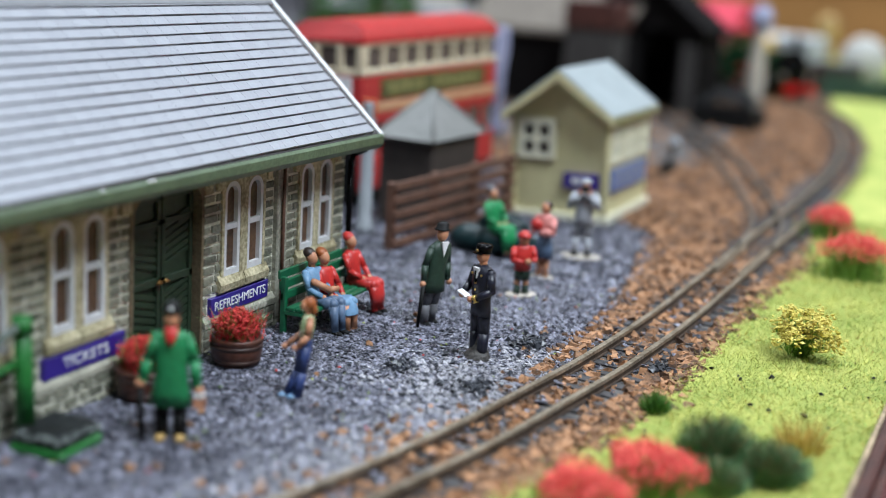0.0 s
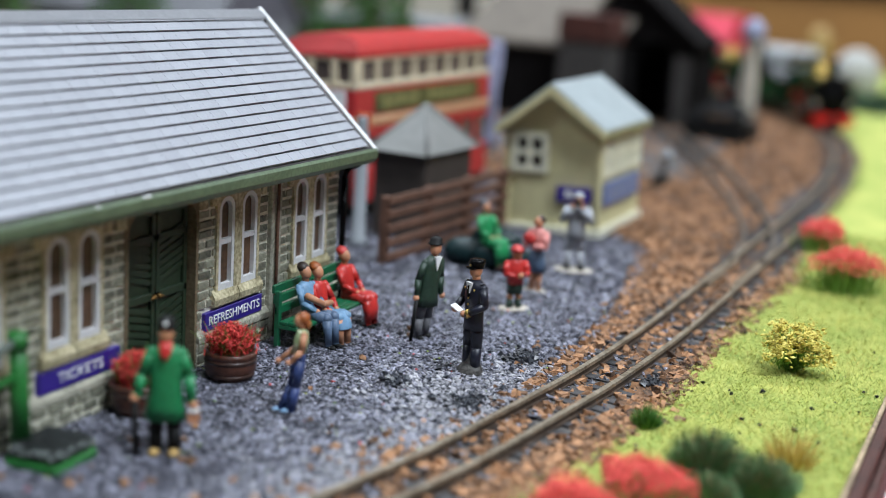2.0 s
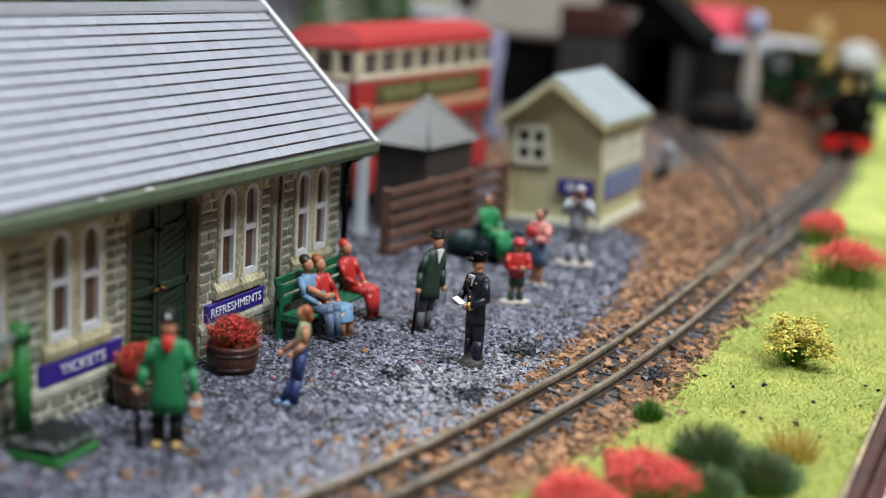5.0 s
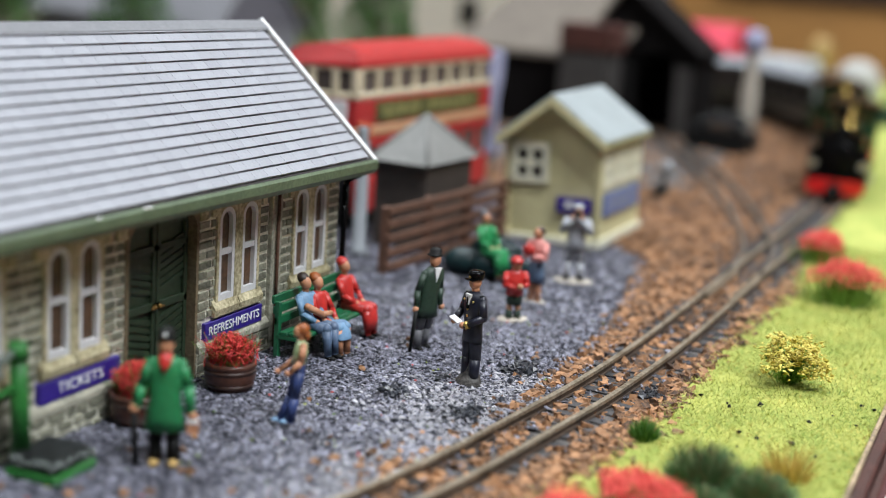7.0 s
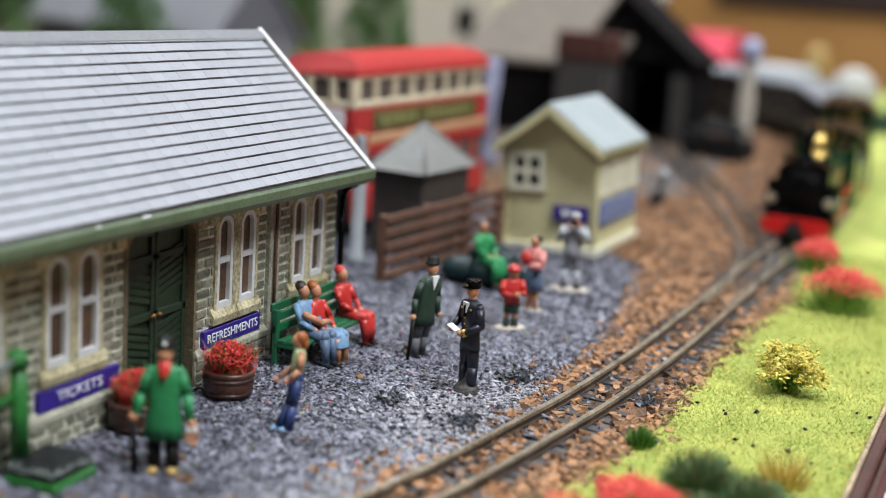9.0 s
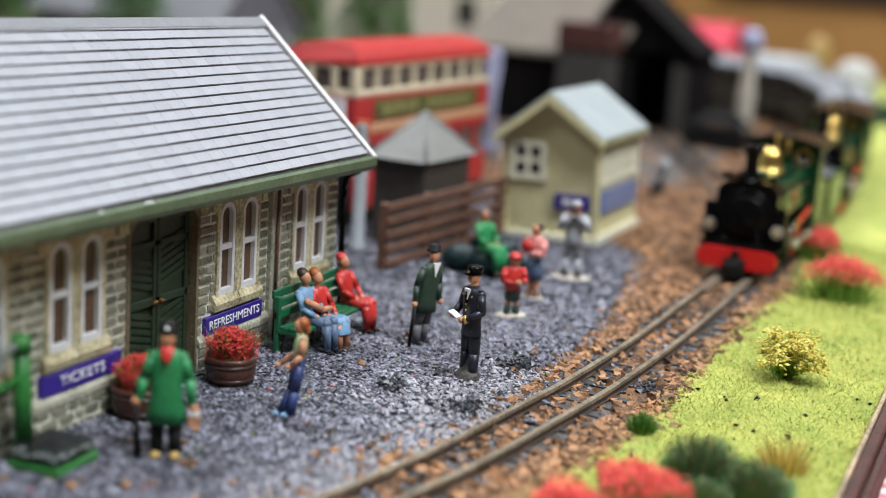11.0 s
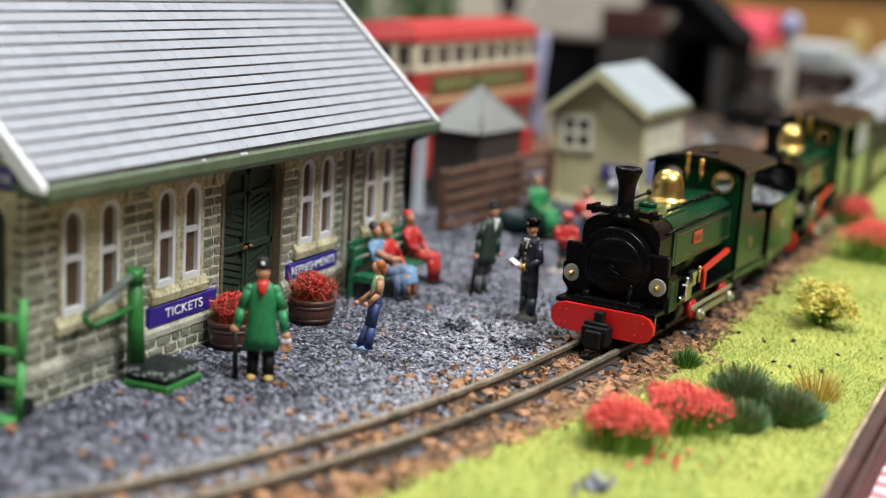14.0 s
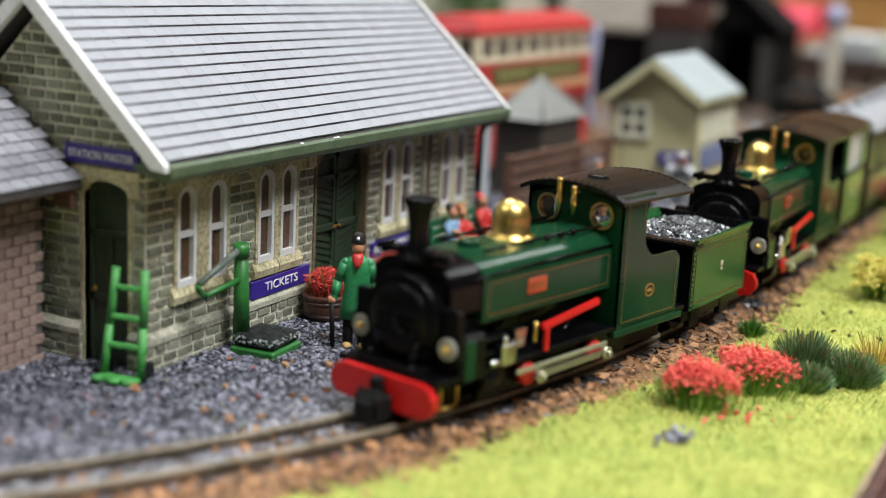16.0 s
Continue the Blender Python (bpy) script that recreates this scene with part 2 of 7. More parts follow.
# ---- shapes (millimetres) ----
def box(bm, x0, x1, y0, y1, z0, z1, bevel=0.0, slot=0):
    r = bmesh.ops.create_cube(bm, size=1.0)
    for v in r["verts"]:
        v.co = Vector(((x0 + x1) / 2 + v.co.x * (x1 - x0), (y0 + y1) / 2 + v.co.y * (y1 - y0), (z0 + z1) / 2 + v.co.z * (z1 - z0)))
    faces = {f for v in r["verts"] for f in v.link_faces}
    for f in faces:
        f.material_index = slot
    if bevel:
        bmesh.ops.bevel(bm, geom=list({e for f in faces for e in f.edges}), offset=bevel, segments=1, affect="EDGES", material=slot)
    return bm


def rod(bm, p0, p1, r0, r1=None, n=12, slot=0, caps=True):
    """A round bar, tapered from r0 to r1."""
    p0, p1 = Vector(p0), Vector(p1)
    r1 = r0 if r1 is None else r1
    q = (p1 - p0).to_track_quat("Z", "Y")
    a = [bm.verts.new(p0 + q @ Vector((r0 * math.cos(2 * math.pi * i / n), r0 * math.sin(2 * math.pi * i / n), 0))) for i in range(n)]
    b = [bm.verts.new(p1 + q @ Vector((r1 * math.cos(2 * math.pi * i / n), r1 * math.sin(2 * math.pi * i / n), 0))) for i in range(n)]
    fs = [bm.faces.new((a[i], a[(i + 1) % n], b[(i + 1) % n], b[i])) for i in range(n)]
    if caps:
        fs += [bm.faces.new(a[::-1]), bm.faces.new(b)]
    for f in fs:
        f.material_index = slot
        f.smooth = len(f.verts) == 4
    return bm


def lathe(bm, profile, n=20, at=(0, 0, 0), axis="Z", slot=0):
    """Turns (radius, height) pairs round an axis."""
    at = Vector(at)
    turn = {"Z": Matrix(), "Y": Matrix.Rotation(radians(-90), 4, "X"), "X": Matrix.Rotation(radians(90), 4, "Y")}[axis]
    rings = []
    for r, h in profile:
        rings.append([bm.verts.new(at + turn @ Vector((max(r, 1e-3) * math.cos(2 * math.pi * i / n), max(r, 1e-3) * math.sin(2 * math.pi * i / n), h))) for i in range(n)])
    for a, b in zip(rings, rings[1:]):
        for i in range(n):
            f = bm.faces.new((a[i], a[(i + 1) % n], b[(i + 1) % n], b[i]))
            f.smooth, f.material_index = True, slot
    for ring in (rings[0][::-1], rings[-1]):
        bm.faces.new(ring).material_index = slot
    return bm


def ball(bm, at, r, slot=0, n=12):
    rx, ry, rz = r if isinstance(r, tuple) else (r, r, r)
    made = bmesh.ops.create_uvsphere(bm, u_segments=n, v_segments=max(6, n * 2 // 3), radius=1.0)
    for v in made["verts"]:
        v.co = Vector((at[0] + v.co.x * rx, at[1] + v.co.y * ry, at[2] + v.co.z * rz))
        for f in v.link_faces:
            f.smooth, f.material_index = True, slot
    return bm


def prism(bm, outline, a0, a1, axis="Y", slot=0):
    """Extrudes an outline: axis X takes (y, z), Y takes (x, z), Z takes (x, y)."""
    def put(p, a):
        return {"X": (a, p[0], p[1]), "Y": (p[0], a, p[1]), "Z": (p[0], p[1], a)}[axis]
    lo = [bm.verts.new(put(p, a0)) for p in outline]
    hi = [bm.verts.new(put(p, a1)) for p in outline]
    k = len(outline)
    fs = [bm.faces.new((lo[i], lo[(i + 1) % k], hi[(i + 1) % k], hi[i])) for i in range(k)]
    fs += [bm.faces.new(lo[::-1]), bm.faces.new(hi)]
    for f in fs:
        f.material_index = slot
    bmesh.ops.recalc_face_normals(bm, faces=fs)
    return bm


def tube(bm, pts, r, n=8, slot=0):
    for p, q in zip(pts, pts[1:]):
        rod(bm, p, q, r, n=n, slot=slot)
    for p in pts[1:-1]:
        ball(bm, p, r, slot, 8)
    return bm


def arch(y0, y1, z0, z1, rise, k=6):
    """An opening's outline with a curved head, as (y, z)."""
    mid, half = (y0 + y1) / 2, (y1 - y0) / 2
    head = [(mid + half * math.cos(math.pi * i / (2 * k)), z1 - rise + rise * math.sin(math.pi * i / (2 * k))) for i in range(2 * k + 1)]
    return [(y0, z0), (y1, z0)] + head


def part(name, bm, material_of, parent=None, label=""):
    """Links a bmesh (in millimetres) as one mesh object under a thing or part."""
    bmesh.ops.scale(bm, vec=(MM, MM, MM), verts=bm.verts)
    me = bpy.data.meshes.new(name)
    bm.to_mesh(me)
    bm.free()
    for key in ([material_of] if isinstance(material_of, str) else material_of):
        me.materials.append(M[key])
    ob = new(name, me)
    if parent is not None:
        ob.parent = parent
    if label:
        tagged(ob, label)
    return ob


def thing(name, x, y, z, label, category, rz=0.0, group="", kind="", rx=0.0, ry=0.0):
    ob = new(name)
    ob.empty_display_size = 0.01
    ob.matrix_world = pose(x * MM, y * MM, z * MM, rx, ry, rz)
    return tagged(ob, label, category, group, kind)


def piece(name, me, parent, x, y, z, m=None):
    """One more object on a shared mesh, under its thing."""
    ob = new(name, me)
    ob.parent = parent
    ob.matrix_basis = Matrix.Translation((x * MM, y * MM, z * MM)) @ (m or Matrix())
    return ob


def mesh_of(name, bm, key):
    bmesh.ops.scale(bm, vec=(MM, MM, MM), verts=bm.verts)
    me = bpy.data.meshes.new(name)
    bm.to_mesh(me)
    bm.free()
    me.materials.append(M[key])
    return me


def grains(name, places, sizes, key, parent=None, flat=0.7, seed=1, label="", category="", long=1.0, blocky=False):
    """Many small stones in one mesh: uneven octahedra, or blocky chips, at (x, y, z) places."""
    rng = np.random.default_rng(seed)
    k = len(places)
    base = np.array([(1, 0, 0), (-1, 0, 0), (0, 1, 0), (0, -1, 0), (0, 0, 1), (0, 0, -1)], float)
    tri = np.array([(0, 2, 4), (2, 1, 4), (1, 3, 4), (3, 0, 4), (2, 0, 5), (1, 2, 5), (3, 1, 5), (0, 3, 5)])
    if blocky:
        base = np.array([(a, b, c) for c in (-1, 1) for b in (-1, 1) for a in (-1, 1)], float) * 0.68
        tri = np.array([(0, 2, 3), (0, 3, 1), (4, 5, 7), (4, 7, 6), (0, 1, 5), (0, 5, 4), (2, 6, 7), (2, 7, 3), (0, 4, 6), (0, 6, 2), (1, 3, 7), (1, 7, 5)])
    nv = len(base)
    v = base[None] * rng.uniform(0.65, 1.25, (k, nv, 1))
    v += rng.uniform(-0.22, 0.22, (k, nv, 3))
    v *= np.array([long, 1.0, flat])
    ang = rng.uniform(0, 2 * np.pi, (k, 3)) * np.array([0.09, 0.09, 1.0])
    ca, sa = np.cos(ang), np.sin(ang)
    x, y, z = v[..., 0], v[..., 1], v[..., 2]
    y, z = y * ca[:, :1] - z * sa[:, :1], y * sa[:, :1] + z * ca[:, :1]
    x, z = x * ca[:, 1:2] + z * sa[:, 1:2], -x * sa[:, 1:2] + z * ca[:, 1:2]
    x, y = x * ca[:, 2:] - y * sa[:, 2:], x * sa[:, 2:] + y * ca[:, 2:]
    v = np.stack([x, y, z], -1) * np.asarray(sizes)[:, None, None] + np.asarray(places)[:, None, :]
    me = bpy.data.meshes.new(name)
    me.from_pydata((v.reshape(-1, 3) * MM).tolist(), [], (tri[None] + nv * np.arange(k)[:, None, None]).reshape(-1, 3).tolist())
    me.materials.append(M[key])
    ob = new(name, me)
    if parent is not None:
        ob.parent = parent
    return tagged(ob, label, category, kind="stuff")


def blades(name, roots, lengths, spread, width, key, parent=None, seed=1, lift=1.0):
    """Thin upright fibres, each a bent strip of two faces, in one mesh."""
    rng = np.random.default_rng(seed)
    roots = np.asarray(roots, float)
    k = len(roots)
    a = rng.uniform(0, 2 * np.pi, k)
    lean = rng.uniform(0.1, 1.0, k) * spread
    d = np.stack([np.cos(a) * lean, np.sin(a) * lean, np.full(k, lift)], -1)
    d /= np.linalg.norm(d, axis=1, keepdims=True)
    b = rng.uniform(0, 2 * np.pi, k)
    side = np.stack([np.cos(b), np.sin(b), np.zeros(k)], -1) * width / 2
    le = np.asarray(lengths)[:, None] * np.ones((k, 1))
    mid = roots + d * le * 0.55 + np.array([0, 0, 1]) * le * 0.06
    tip = roots + d * le
    v = np.stack([roots - side, roots + side, mid + side * 0.8, mid - side * 0.8, tip + side * 0.35, tip - side * 0.35], 1)
    f = np.array([(0, 1, 2, 3), (3, 2, 4, 5)])
    me = bpy.data.meshes.new(name)
    me.from_pydata((v.reshape(-1, 3) * MM).tolist(), [], (f[None] + 6 * np.arange(k)[:, None, None]).reshape(-1, 4).tolist())
    me.materials.append(M[key])
    ob = new(name, me)
    if parent is not None:
        ob.parent = parent
    return ob


# ---- the lie of the track ----
def smooth(points, step=2.0):
    """A gliding line through plan points, as an array of (x, y) at even steps."""
    p = np.array([2 * np.array(points[0]) - np.array(points[1]), *points, 2 * np.array(points[-1]) - np.array(points[-2])], float)
    out = []
    for a, b, c, d in zip(p, p[1:], p[2:], p[3:]):
        for t in np.linspace(0, 1, 24, endpoint=False):
            out.append(0.5 * (2 * b + (c - a) * t + (2 * a - 5 * b + 4 * c - d) * t * t + (3 * b - a - 3 * c + d) * t ** 3))
    out = np.array(out + [p[-2]])
    s = np.r_[0, np.cumsum(np.hypot(*np.diff(out, axis=0).T))]
    q = np.arange(0, s[-1], step)
    return np.stack([np.interp(q, s, out[:, 0]), np.interp(q, s, out[:, 1])], 1)


MAIN = smooth([(-230, 10), (-168, 38), (-123, 77), (-96.3, 118.6), (-82.7, 153.4), (-73.0, 194.2), (-68.1, 231.1), (-65.0, 262), (-63, 310), (-62.8, 400), (-62, 480), (-64, 560),
               (-70, 625), (-79, 685), (-92, 742), (-108, 790), (-130, 832), (-162, 868), (-205, 893), (-255, 905), (-320, 908), (-700, 908)])
BRANCH = smooth([(-62.8, 385), (-67, 425), (-78, 465), (-92, 507), (-108, 550), (-130, 605), (-155, 658), (-180, 715), (-200, 770)])


def offset(line, d):
    """The line moved d to its left-hand side (towards -x when it runs towards +y)."""
    t = np.gradient(line, axis=0)
    t /= np.linalg.norm(t, axis=1, keepdims=True)
    return line + np.stack([-t[:, 1], t[:, 0]], 1) * d


def main_at(s):
    """The point of the main line s millimetres from its near end."""
    k = np.arange(len(MAIN)) * 2.0
    return Vector((np.interp(s, k, MAIN[:, 0]), np.interp(s, k, MAIN[:, 1]), 0))


def s_of(y):
    return float(np.interp(y, MAIN[:430, 1], np.arange(430) * 2.0))


# ---- ground ----
def sheet(name, outline, z, key, label, category, parent=None, lump=0.25, step=6.0):
    bm = bmesh.new()
    f = bm.faces.new([bm.verts.new((x, y, z)) for x, y in outline])
    if f.normal.z < 0:
        f.normal_flip()
    r = bmesh.ops.extrude_face_region(bm, geom=[f])
    bmesh.ops.translate(bm, vec=(0, 0, -0.5), verts=[v for v in r["geom"] if isinstance(v, bmesh.types.BMVert)])
    bmesh.ops.recalc_face_normals(bm, faces=bm.faces)
    ob = part(name, bm, key, parent)
    return tagged(ob, label, category, kind="structure")


bm = bmesh.new()
box(bm, -1000, -10.6, -200, 1300, -30, 0.2)
tagged(part("baseboard", bm, "earth"), "scenic baseboard under the model railway", "baseboard", kind="structure")

TURF_EDGE = [(-150, 30), (-112, 66), (-86, 104), (-73, 132), (-67, 159), (-59.5, 186), (-55, 205), (-52, 226), (-50, 254), (-51, 300), (-50.5, 343), (-48, 380), (-52, 436),
             (-57, 500), (-60, 552), (-66, 650), (-82, 735), (-104, 800), (-116, 850), (-122, 930), (-150, 1010), (-700, 1020)]
YARD_EDGE = [(-260, -40), (-190, 8), (-136, 52), (-108, 86), (-98, 106), (-88, 132), (-84, 160), (-80, 190), (-76, 222), (-74, 260), (-76, 300), (-83, 348), (-93, 393), (-108, 408), (-112, 450), (-150, 470), (-400, 480)]
sheet("ground", [(-990, -190), (-10.7, -190), (-10.7, 1290), (-990, 1290)], 0.7, "ballast_bed", "orange-brown ballasted ground of the railway", "ground")
sheet("gravel_yard", YARD_EDGE + [(-900, 480), (-900, -40)], 0.95, "yard", "blue-grey slate gravel of the station yard", "gravel")
sheet("lawn", TURF_EDGE + [(-700, 1280), (-10.8, 1280), (-10.8, -180), (-150, -180)], 1.3, "turf", "bright yellow-green model grass", "grass")


def edge_x(edge, y):
    e = np.array(edge)
    return np.interp(y, e[:, 1], e[:, 0])


rng = np.random.default_rng(7)
# slate chips over the yard, densest where they lie in view
pts, siz = [], []
for x0, x1, y0, y1, count, s0, s1 in ((-140, -72, 60, 215, 64000, 0.12, 0.56), (-140, -72, 205, 320, 66000, 0.12, 0.54), (-175, -76, 300, 480, 22000, 0.25, 0.85), (-190, -138, 60, 140, 12000, 0.15, 0.5)):
    x, y = rng.uniform(x0, x1, count), rng.uniform(y0, y1, count)
    ok = x < edge_x(YARD_EDGE, y) + rng.normal(0, 2.5, count)
    ok &= ~((x < -138) & (y > 140) & (y < 274))
    x, y = x[ok], y[ok]
    s = s0 + (s1 - s0) * rng.power(0.36, len(x))
    pts.append(np.stack([x, y, 1.0 + s * 0.15 + rng.uniform(0, 0.35, len(x))], 1))
    siz.append(s)
grains("slate_chips", np.concatenate(pts), np.concatenate(siz), "chip", flat=0.42, seed=3, label="loose blue-grey slate chips on the station yard", category="gravel", long=1.75)

# orange ballast between and beside the rails
pts, siz = [], []
for y0, y1, count, s0, s1 in ((60, 200, 4600, 0.6, 1.6), (190, 330, 6200, 0.55, 1.55), (330, 480, 8000, 0.5, 1.5), (480, 860, 9000, 0.8, 1.9)):
    y = rng.uniform(y0, y1, count)
    lo, hi = edge_x(YARD_EDGE, y), edge_x(TURF_EDGE, y)
    lo = np.where(y > 408, np.maximum(-260, -108 - (y - 408) * 0.9), lo)
    x = rng.uniform(lo - 1.5, hi + 1.0, count) + rng.normal(0, 1.6, count)
    s = (s0 + (s1 - s0) * rng.power(0.8, count)) * 0.9
    near = np.abs(x - np.interp(y, MAIN[:430, 1], MAIN[:430, 0]))
    keep = ~((near > 3.6) & (near < 5.6)) & ((near > 9.4) | (rng.uniform(0, 1, count) < np.where(near > 5, 0.12, 0.24)))
    keep &= ~((y > 392) & (y < 560) & (near < 15) & (rng.uniform(0, 1, count) < 0.75))
    keep &= (y < 530) | (x > -118 - 0.10 * (y - 530)) | (rng.uniform(0, 1, count) < 0.2)
    pts.append(np.stack([x, y, 0.75 + s * 0.25], 1)[keep])
    siz.append(s[keep])
# slate chips that strayed among the ballast
y2 = rng.uniform(90, 330, 450)
x2 = np.interp(y2, MAIN[:430, 1], MAIN[:430, 0]) + rng.normal(-1, 7, 450)
grains("stray_chips", np.stack([x2, y2, np.full(450, 1.35)], 1), rng.uniform(0.3, 0.8, 450), "chip", flat=0.5, seed=14, label="grey slate chips strewn among the ballast", category="gravel", long=1.8)
x2, y2 = rng.uniform(-132, -86, 40), rng.uniform(100, 180, 40)
y2 = np.r_[y2, rng.uniform(66, 205, 230)]
x2 = np.r_[x2, edge_x(YARD_EDGE, y2[40:]) + 2.0 - np.abs(rng.normal(0, 6.0, 230))]
pts.append(np.stack([x2, y2, np.full(270, 1.45)], 1))
siz.append(rng.uniform(0.4, 1.1, 270))
# strays on the yard and lawn
x, y = rng.uniform(-130, -72, 420), rng.uniform(100, 300, 420)
keep = rng.uniform(0, 1, 420) < np.exp((x - edge_x(YARD_EDGE, y)) / 9.0) + 0.03
pts.append(np.stack([x, y, np.full(420, 1.3)], 1)[keep])
siz.append(rng.uniform(0.4, 1.1, 420)[keep])
# odd coloured flock crumbs trodden into the yard
for nm_, key_, k_, words in (("red_crumbs", "speck_red", 60, "tiny red flock crumbs on the gravel"), ("green_crumbs", "speck_green", 150, "tiny green flock crumbs on the gravel")):
    x, y = rng.uniform(-138, -76, k_), rng.uniform(95, 320, k_)
    ok = x < edge_x(YARD_EDGE, y) + 8
    grains(nm_, np.stack([x, y, np.full(k_, 1.5)], 1)[ok], rng.uniform(0.15, 0.42, k_)[ok], key_, flat=0.6, seed=15, label=words, category="debris")
grains("ballast_stones", np.concatenate(pts), np.concatenate(siz), "ballast", flat=0.85, seed=4, blocky=True, label="loose orange-brown ballast stones along the track", category="ballast")

# grass fibres and dark specks on the lawn
count = 130000
y = 60 + 400 * rng.power(0.75, count)
x = rng.uniform(edge_x(TURF_EDGE, y) + rng.normal(0, 1.5, count), -11.2)
tagged(blades("grass_fibres", np.stack([x, y, np.full(count, 1.2)], 1), rng.uniform(0.7, 1.9, count), 4.5, 0.14, "grass", seed=5), "short yellow-green flock fibres", "grass", kind="stuff")
for nm_, key_, k_, l0, l1, words, cut in (("dry_fibres", "straw", 7000, 0.5, 1.5, "dry straw-coloured flock fibres in patches", 0.08), ("green_fibres", "leaf_bright", 11000, 0.5, 1.4, "fresh green flock fibres in patches", 0.02)):
    y = 60 + 400 * rng.power(0.7, k_)
    x = rng.uniform(edge_x(TURF_EDGE, y), -11.2)
    ok = np.array([noise.noise(Vector((a * 0.07, b * 0.07, 3.1 if key_ == "straw" else 8.4))) > cut for a, b in zip(x, y)])
    tagged(blades(nm_, np.stack([x, y, np.full(k_, 1.25)], 1)[ok], rng.uniform(l0, l1 * 1.3, k_)[ok], 4.0, 0.16, key_, seed=int(cut * 1000)), words, "grass", kind="stuff")
count = 34
x, y = rng.uniform(-56, -13, count), rng.uniform(185, 330, count)
grains("lawn_specks", np.stack([x, y, np.full(count, 1.9)], 1), rng.uniform(0.3, 0.8, count), "black_matt", seed=6, label="dark crumbs scattered on the grass", category="debris")
x, y = rng.uniform(-96, -78, 60), rng.uniform(215, 275, 60)
x, y = np.r_[x, rng.normal(-84.2, 1.5, 150), rng.normal(-100.0, 1.4, 50), rng.normal(-82.5, 1.6, 60), rng.normal(-55.0, 1.2, 40)], np.r_[y, rng.normal(263.5, 2.0, 150), rng.normal(233, 1.6, 50), rng.normal(230, 2.0, 60), rng.normal(262, 2.0, 40)]
grains("coal_crumbs", np.stack([x, y, np.full(len(x), 1.5) + rng.uniform(0, 0.8, len(x))], 1), rng.uniform(0.35, 0.95, len(x)), "coal_crumb", seed=8, label="black coal crumbs on the gravel", category="debris")


x, y = rng.normal(-42.9, 1.2, 60), rng.normal(163.5, 1.8, 60)
grains("dark_crumb_pile", np.stack([x, y, 1.6 + rng.uniform(0, 1.0, 60)], 1), rng.uniform(0.3, 0.9, 60), "chip", seed=9, label="small heap of blue-grey crumbs on the grass", category="debris")
# pale grit trodden in round the guard and swept along the edge of the yard
x, y = rng.normal(-90, 7, 1500), rng.normal(234, 8, 1500)
y2 = rng.uniform(70, 262, 5200)
x2 = edge_x(YARD_EDGE, y2) - 1.0 - np.abs(rng.normal(0, 7.5, 5200))
x, y = np.r_[x, x2], np.r_[y, y2]
grains("pale_grit", np.stack([x, y, 1.25 + rng.uniform(0, 0.3, len(x))], 1), rng.uniform(0.12, 0.42, len(x)), "grit_pale", flat=0.3, seed=10, label="pale slate slivers on the gravel yard", category="gravel", long=2.4)


# ---- track ----
def rail_mesh(line, x0, x1, z0, z1):
    """A bar swept along a plan line, x0 to x1 to its side."""
    bm = bmesh.new()
    a, b = offset(line, x0), offset(line, x1)
    rows = [[bm.verts.new((p[0], p[1], z)) for p, z in ((q, z0), (w, z0), (w, z1), (q, z1))] for q, w in zip(a, b)]
    for r, t in zip(rows, rows[1:]):
        for i in range(4):
            bm.faces.new((r[i], r[(i + 1) % 4], t[(i + 1) % 4], t[i]))
    bm.faces.new(rows[0][::-1])
    bm.faces.new(rows[-1])
    bmesh.ops.recalc_face_normals(bm, faces=bm.faces)
    return bm


def lay_track(line, label, s_from, s_to, key="rail"):
    track = thing("railway_track", 0, 0, 0, label, "railway track", kind="structure")
    for side in (4.6, -4.6):
        rail = part("rail", rail_mesh(line, side - 0.55, side + 0.55, 2.55, 3.3), key, track, "worn brown nickel rail" if key == "rail" else "dull grey-brown rail")
        part("web", rail_mesh(line, side - 0.24, side + 0.24, 1.3, 2.56), "rail_web", rail)
        part("foot", rail_mesh(line, side - 0.75, side + 0.75, 1.15, 1.45), "rail_web", rail)
    bm = bmesh.new()
    box(bm, -9.2, 9.2, -1.4, 1.4, 0.3, 1.3, 0.12)
    me = mesh_of("sleeper", bm, "sleeper")
    t = np.gradient(line, axis=0)
    for s in np.arange(s_from, s_to, 6.2):
        i = int(s / 2.0)
        if i >= len(line) - 1:
            break
        piece("sleeper", me, track, line[i, 0], line[i, 1], 0.0, Matrix.Rotation(math.atan2(t[i, 1], t[i, 0]) - math.pi / 2 + random.uniform(-0.03, 0.03), 4, "Z"))
    return track


part_ = part("turnout_bed", rail_mesh(MAIN[205:285], -16.0, 13.0, 0.4, 0.80), "ash")
tagged(part_, "grey ashy bed round the turnout", "track bed", kind="structure")
part_ = part("track_bed", rail_mesh(MAIN, -10.4, 10.2, 0.4, 0.86), "ash")
tagged(part_, "grey ash bed under the narrow-gauge track", "track bed", kind="structure")
part_ = part("branch_bed", rail_mesh(BRANCH[20:], -10.0, 10.0, 0.4, 0.83), "ash")
tagged(part_, "grey ash bed under the branch track", "track bed", kind="structure")
sheet("ash_patch", [(-134, 528), (-122, 560), (-128, 600), (-126, 640), (-136, 668), (-230, 690), (-230, 540), (-160, 522)], 0.78, "ash", "grey ashy ground before the engine shed", "ground")
lay_track(MAIN, "narrow-gauge model track with worn rails and dark sleepers", 40, 1100)
lay_track(BRANCH, "branch track curving off towards the engine shed", 40, 420, "rail_dull")
